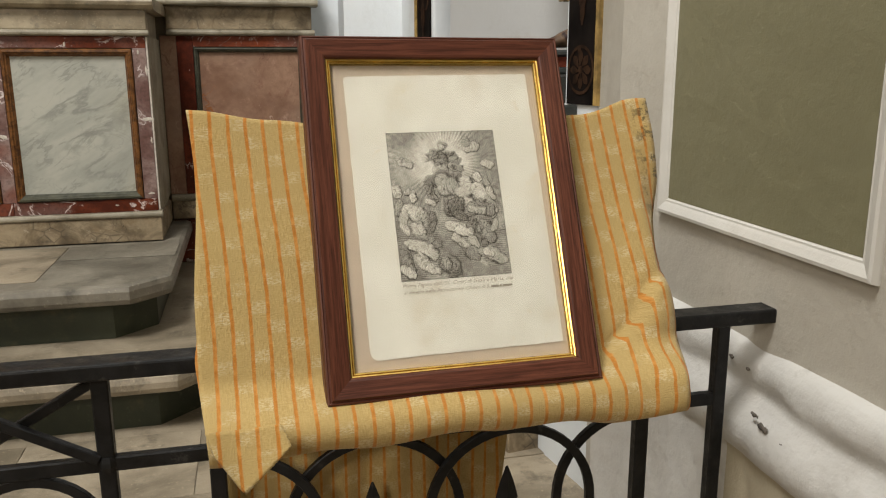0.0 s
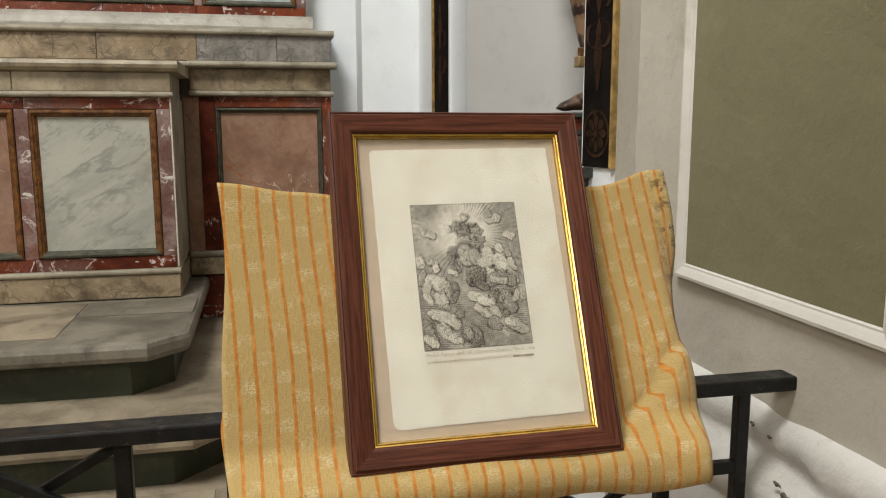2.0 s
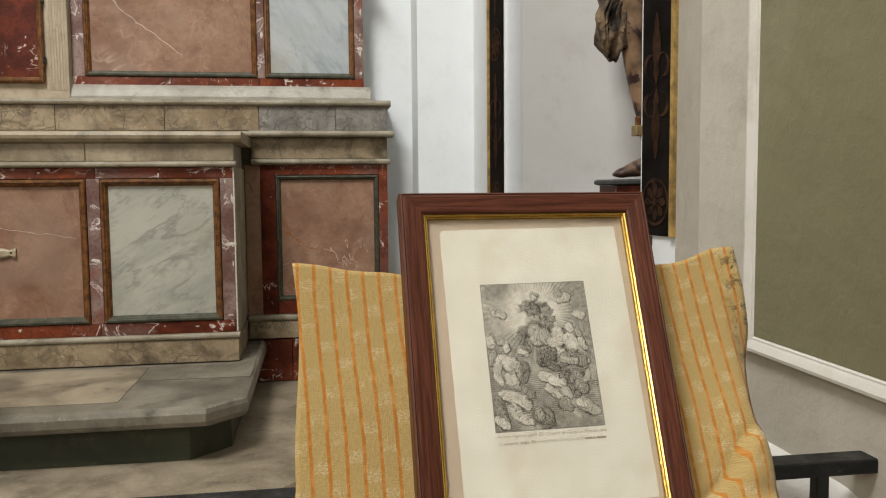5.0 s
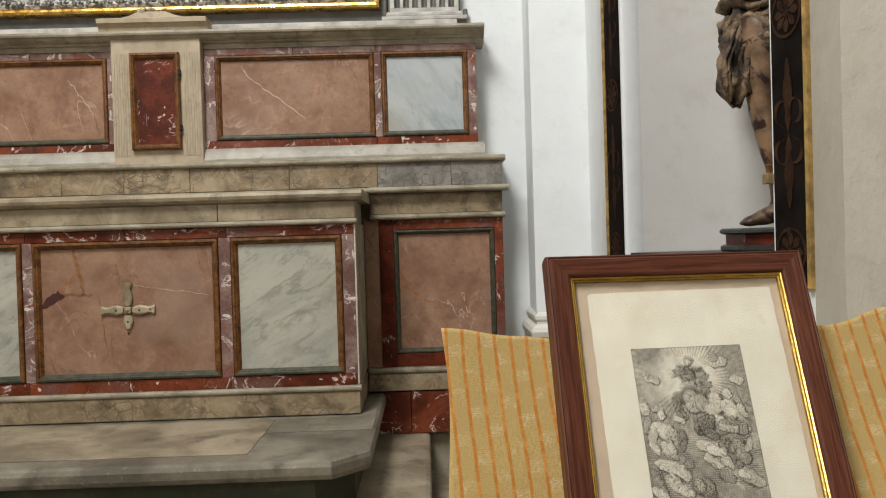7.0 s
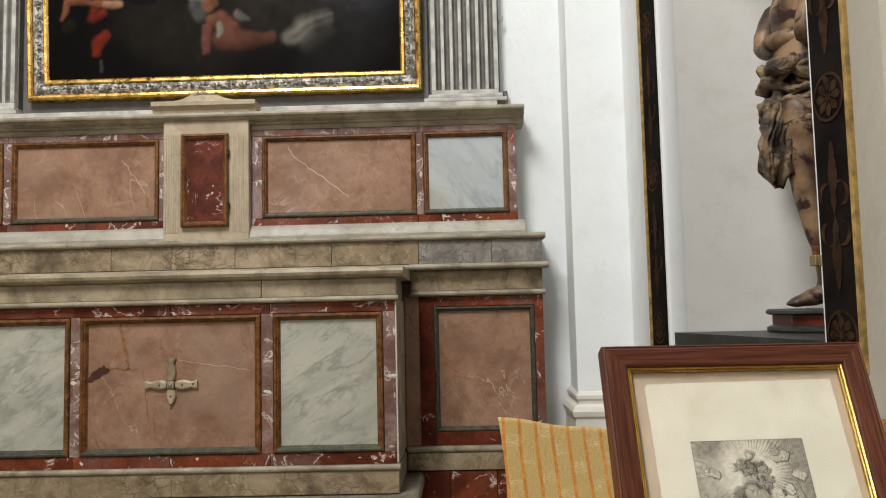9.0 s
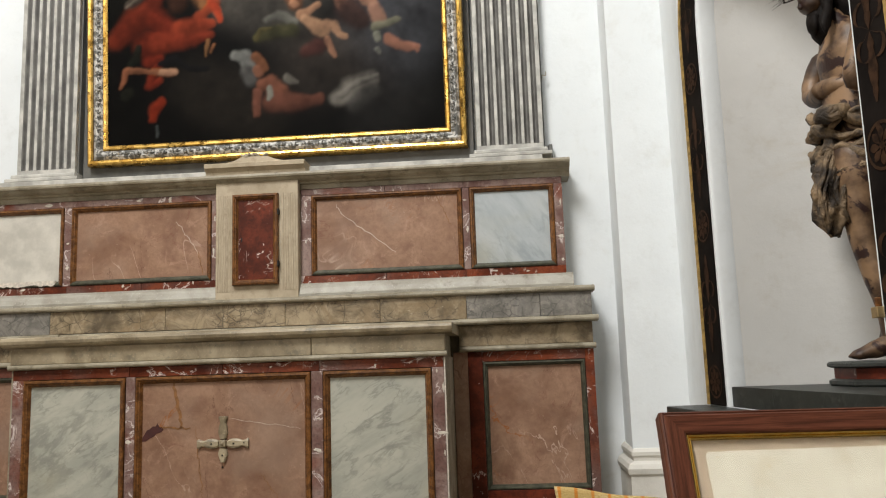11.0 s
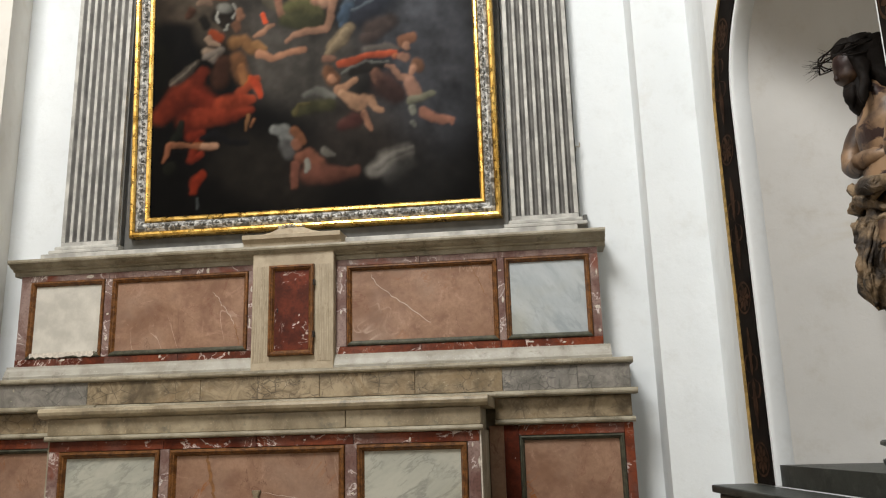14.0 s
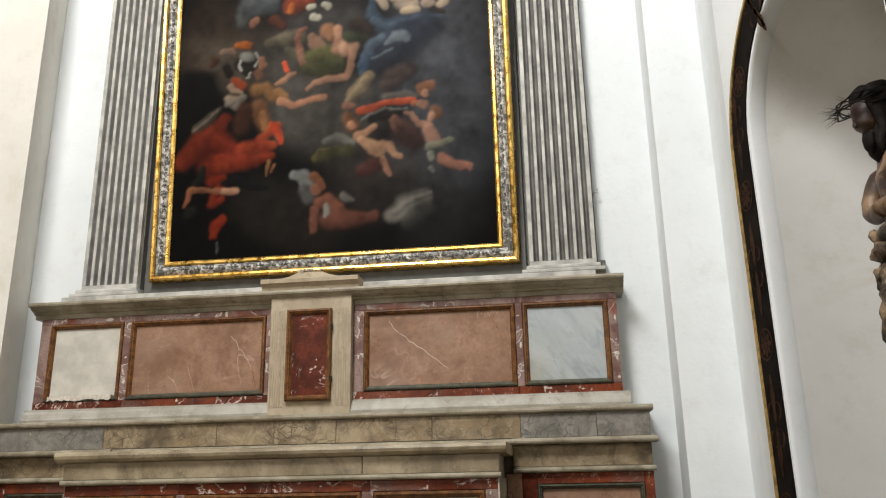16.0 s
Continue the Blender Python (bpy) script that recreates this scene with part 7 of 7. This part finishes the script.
engrave(0.82, 0.3, 0.0529, 0.0513, 0.0052, 0.0594, 0.0485, 0.0058, 0.0661, 0.0480, 0.0046)
engrave(0.86, 0.3, 0.0625, 0.0460, 0.0046, 0.0712, 0.0431, 0.0052)
engrave(0.8, 0.3, 0.0571, 0.0395, 0.0040, 0.0643, 0.0332, 0.0035, 0.0696, 0.0305, 0.0029)
engrave(0.7, 0.3, 0.0737, 0.0359, 0.0046, 0.0775, 0.0299, 0.0035)
engrave(0.5, 0.4, 0.0710, 0.0234, 0.0058, 0.0762, 0.0195, 0.0046)
engrave(0.8, 0.4, 0.0807, 0.0111, 0.0040, 0.0862, 0.0095, 0.0029)
engrave(0.4, 0.9, 0.0601, 0.0081, 0.0081, 0.0990, 0.0037, 0.0058)
engrave(0.84, 0.4, 0.0024, 0.0899, 0.0052, 0.0041, 0.0852, 0.0046)
engrave(0.6, 0.4, 0.0053, 0.0750, 0.0040, 0.0022, 0.0672, 0.0040)
engrave(0.88, 0.3, 0.0190, 0.0844, 0.0040, 0.0196, 0.0798, 0.0040)
engrave(0.66, 0.4, 0.0134, 0.0858, 0.0035, 0.0159, 0.0880, 0.0029)
engrave(0.86, 0.3, 0.0138, 0.0688, 0.0069, 0.0213, 0.0649, 0.0075)
engrave(0.78, 0.3, 0.0087, 0.0645, 0.0046, 0.0076, 0.0544, 0.0046, 0.0114, 0.0473, 0.0035)
engrave(0.6, 0.4, 0.0279, 0.0621, 0.0058, 0.0302, 0.0528, 0.0058)
engrave(0.36, 0.4, 0.0361, 0.0639, 0.0035, 0.0373, 0.0546, 0.0035, 0.0331, 0.0481, 0.0035)
engrave(0.74, 0.4, 0.0209, 0.0512, 0.0069, 0.0237, 0.0453, 0.0052)
engrave(0.46, 0.4, 0.0185, 0.0400, 0.0046, 0.0297, 0.0380, 0.0058, 0.0394, 0.0339, 0.0040)
engrave(0.8, 0.3, 0.0124, 0.0359, 0.0058, 0.0286, 0.0290, 0.0069, 0.0327, 0.0252, 0.0063)
engrave(0.44, 0.4, 0.0060, 0.0296, 0.0046, 0.0082, 0.0180, 0.0052, 0.0109, 0.0121, 0.0046)
engrave(0.76, 0.4, 0.0199, 0.0217, 0.0058, 0.0247, 0.0145, 0.0052)
engrave(0.86, 0.4, 0.0031, 0.0128, 0.0040, 0.0103, 0.0065, 0.0046)
engrave(0.82, 0.3, 0.0300, 0.0117, 0.0052, 0.0352, 0.0079, 0.0040)
engrave(0.42, 0.5, 0.0468, 0.0150, 0.0081, 0.0525, 0.0111, 0.0075)
engrave(0.6, 0.5, 0.0441, 0.0163, 0.0046, 0.0471, 0.0127, 0.0046)
engrave(0.3, 0.4, 0.0565, 0.0061, 0.0040, 0.0492, 0.0022, 0.0040)
engrave(0.4, 0.9, 0.0453, 0.0266, 0.0058, 0.0541, 0.0288, 0.0069)
engrave(0.66, 0.4, 0.1060, 0.0568, 0.0035, 0.1059, 0.0475, 0.0035)
darkness = np.clip(1.0 - tone, 0, 1)
tone = tone + darkness * (0.12 * np.sin((gx * 0.55 + gz) * 2 * math.pi / 0.0017 + ea * 3) + 0.08 * np.sin((gx - gz * 0.4) * 2 * math.pi / 0.0021 + eb * 3)) + 0.14 * ed
tone = np.clip((tone - 0.06) / 0.86, 0.0, 1.0)
edge = np.minimum(np.minimum(gx, EW - gx), np.minimum(gz, EH - gz))
tone = np.where(edge < 0.0007, tone * 0.7, tone)
ink_, sheet_ = np.array((0.040, 0.034, 0.025)), np.array((0.495, 0.465, 0.382))
tint = np.ones((ENX + 1, ENZ + 1, 4), np.float32)
tint[:, :, :3] = ink_ + (sheet_ - ink_) * (tone ** 1.25)[:, :, None]
ei, ek = np.meshgrid(np.arange(ENX), np.arange(ENZ), indexing="ij")
first = (ei * (ENZ + 1) + ek).ravel()
plate_mesh = bpy.data.meshes.new("plate")
plate_mesh.from_pydata(np.stack((gx.ravel() - 0.0036 - EW / 2, np.full(gx.size, 0.0013), gz.ravel() + 0.0054 - EH / 2), 1).tolist(), [], np.stack((first, first + ENZ + 1, first + ENZ + 2, first + 1), 1).tolist())
plate_mesh.attributes.new("pigment", "FLOAT_COLOR", "POINT").data.foreach_set("color", tint.ravel())
em = Mat("engraved_ink", 0.8, 0, 0.2)
pig = em.nt.nodes.new("ShaderNodeAttribute")
pig.attribute_name = "pigment"
em.colour(pig.outputs["Color"])
bm = bmesh.new()
bm.from_mesh(plate_mesh)
part("engraving", bm, em.m, paper, "small grey engraving of a cloudy vision")
INK = plain("brown_black_ink", (0.19, 0.16, 0.115), 0.8)


def writing(text, x0, x1, z, size):
    cu = bpy.data.curves.new("writing", "FONT")
    cu.body, cu.size, cu.shear = text, size, 0.3
    ob = bpy.data.objects.new("writing", cu)
    scene.collection.objects.link(ob)
    bpy.context.view_layer.update()
    me = bpy.data.meshes.new_from_object(ob.evaluated_get(bpy.context.evaluated_depsgraph_get()))
    scene.collection.objects.unlink(ob)
    bpy.data.objects.remove(ob)
    xs = [v.co.x for v in me.vertices]
    k = (x1 - x0) / (max(xs) - min(xs))
    for v in me.vertices:
        v.co = ((v.co.x - min(xs)) * k + x0, 0.0012, v.co.y + z)
    me.materials.clear()
    me.materials.append(INK)
    o = new("inscription", me)
    o.parent = paper
    return o


writing("Prima Figura delli SS. Cuori di Ges\u00f9 e Maria, che", -0.0575, 0.0520, -0.0732, 0.0046)
writing("si venera nella Parrocchiale Chiesa di S.", -0.0570, 0.0270, -0.0797, 0.0046)
for x0, x1 in ((0.0285, 0.0360), (0.0372, 0.0392), (0.0404, 0.0500)):
    part("unread_word", B(x0, x1, 0.0010, 0.0014, -0.0795, -0.0775, bevel=0), INK, paper)
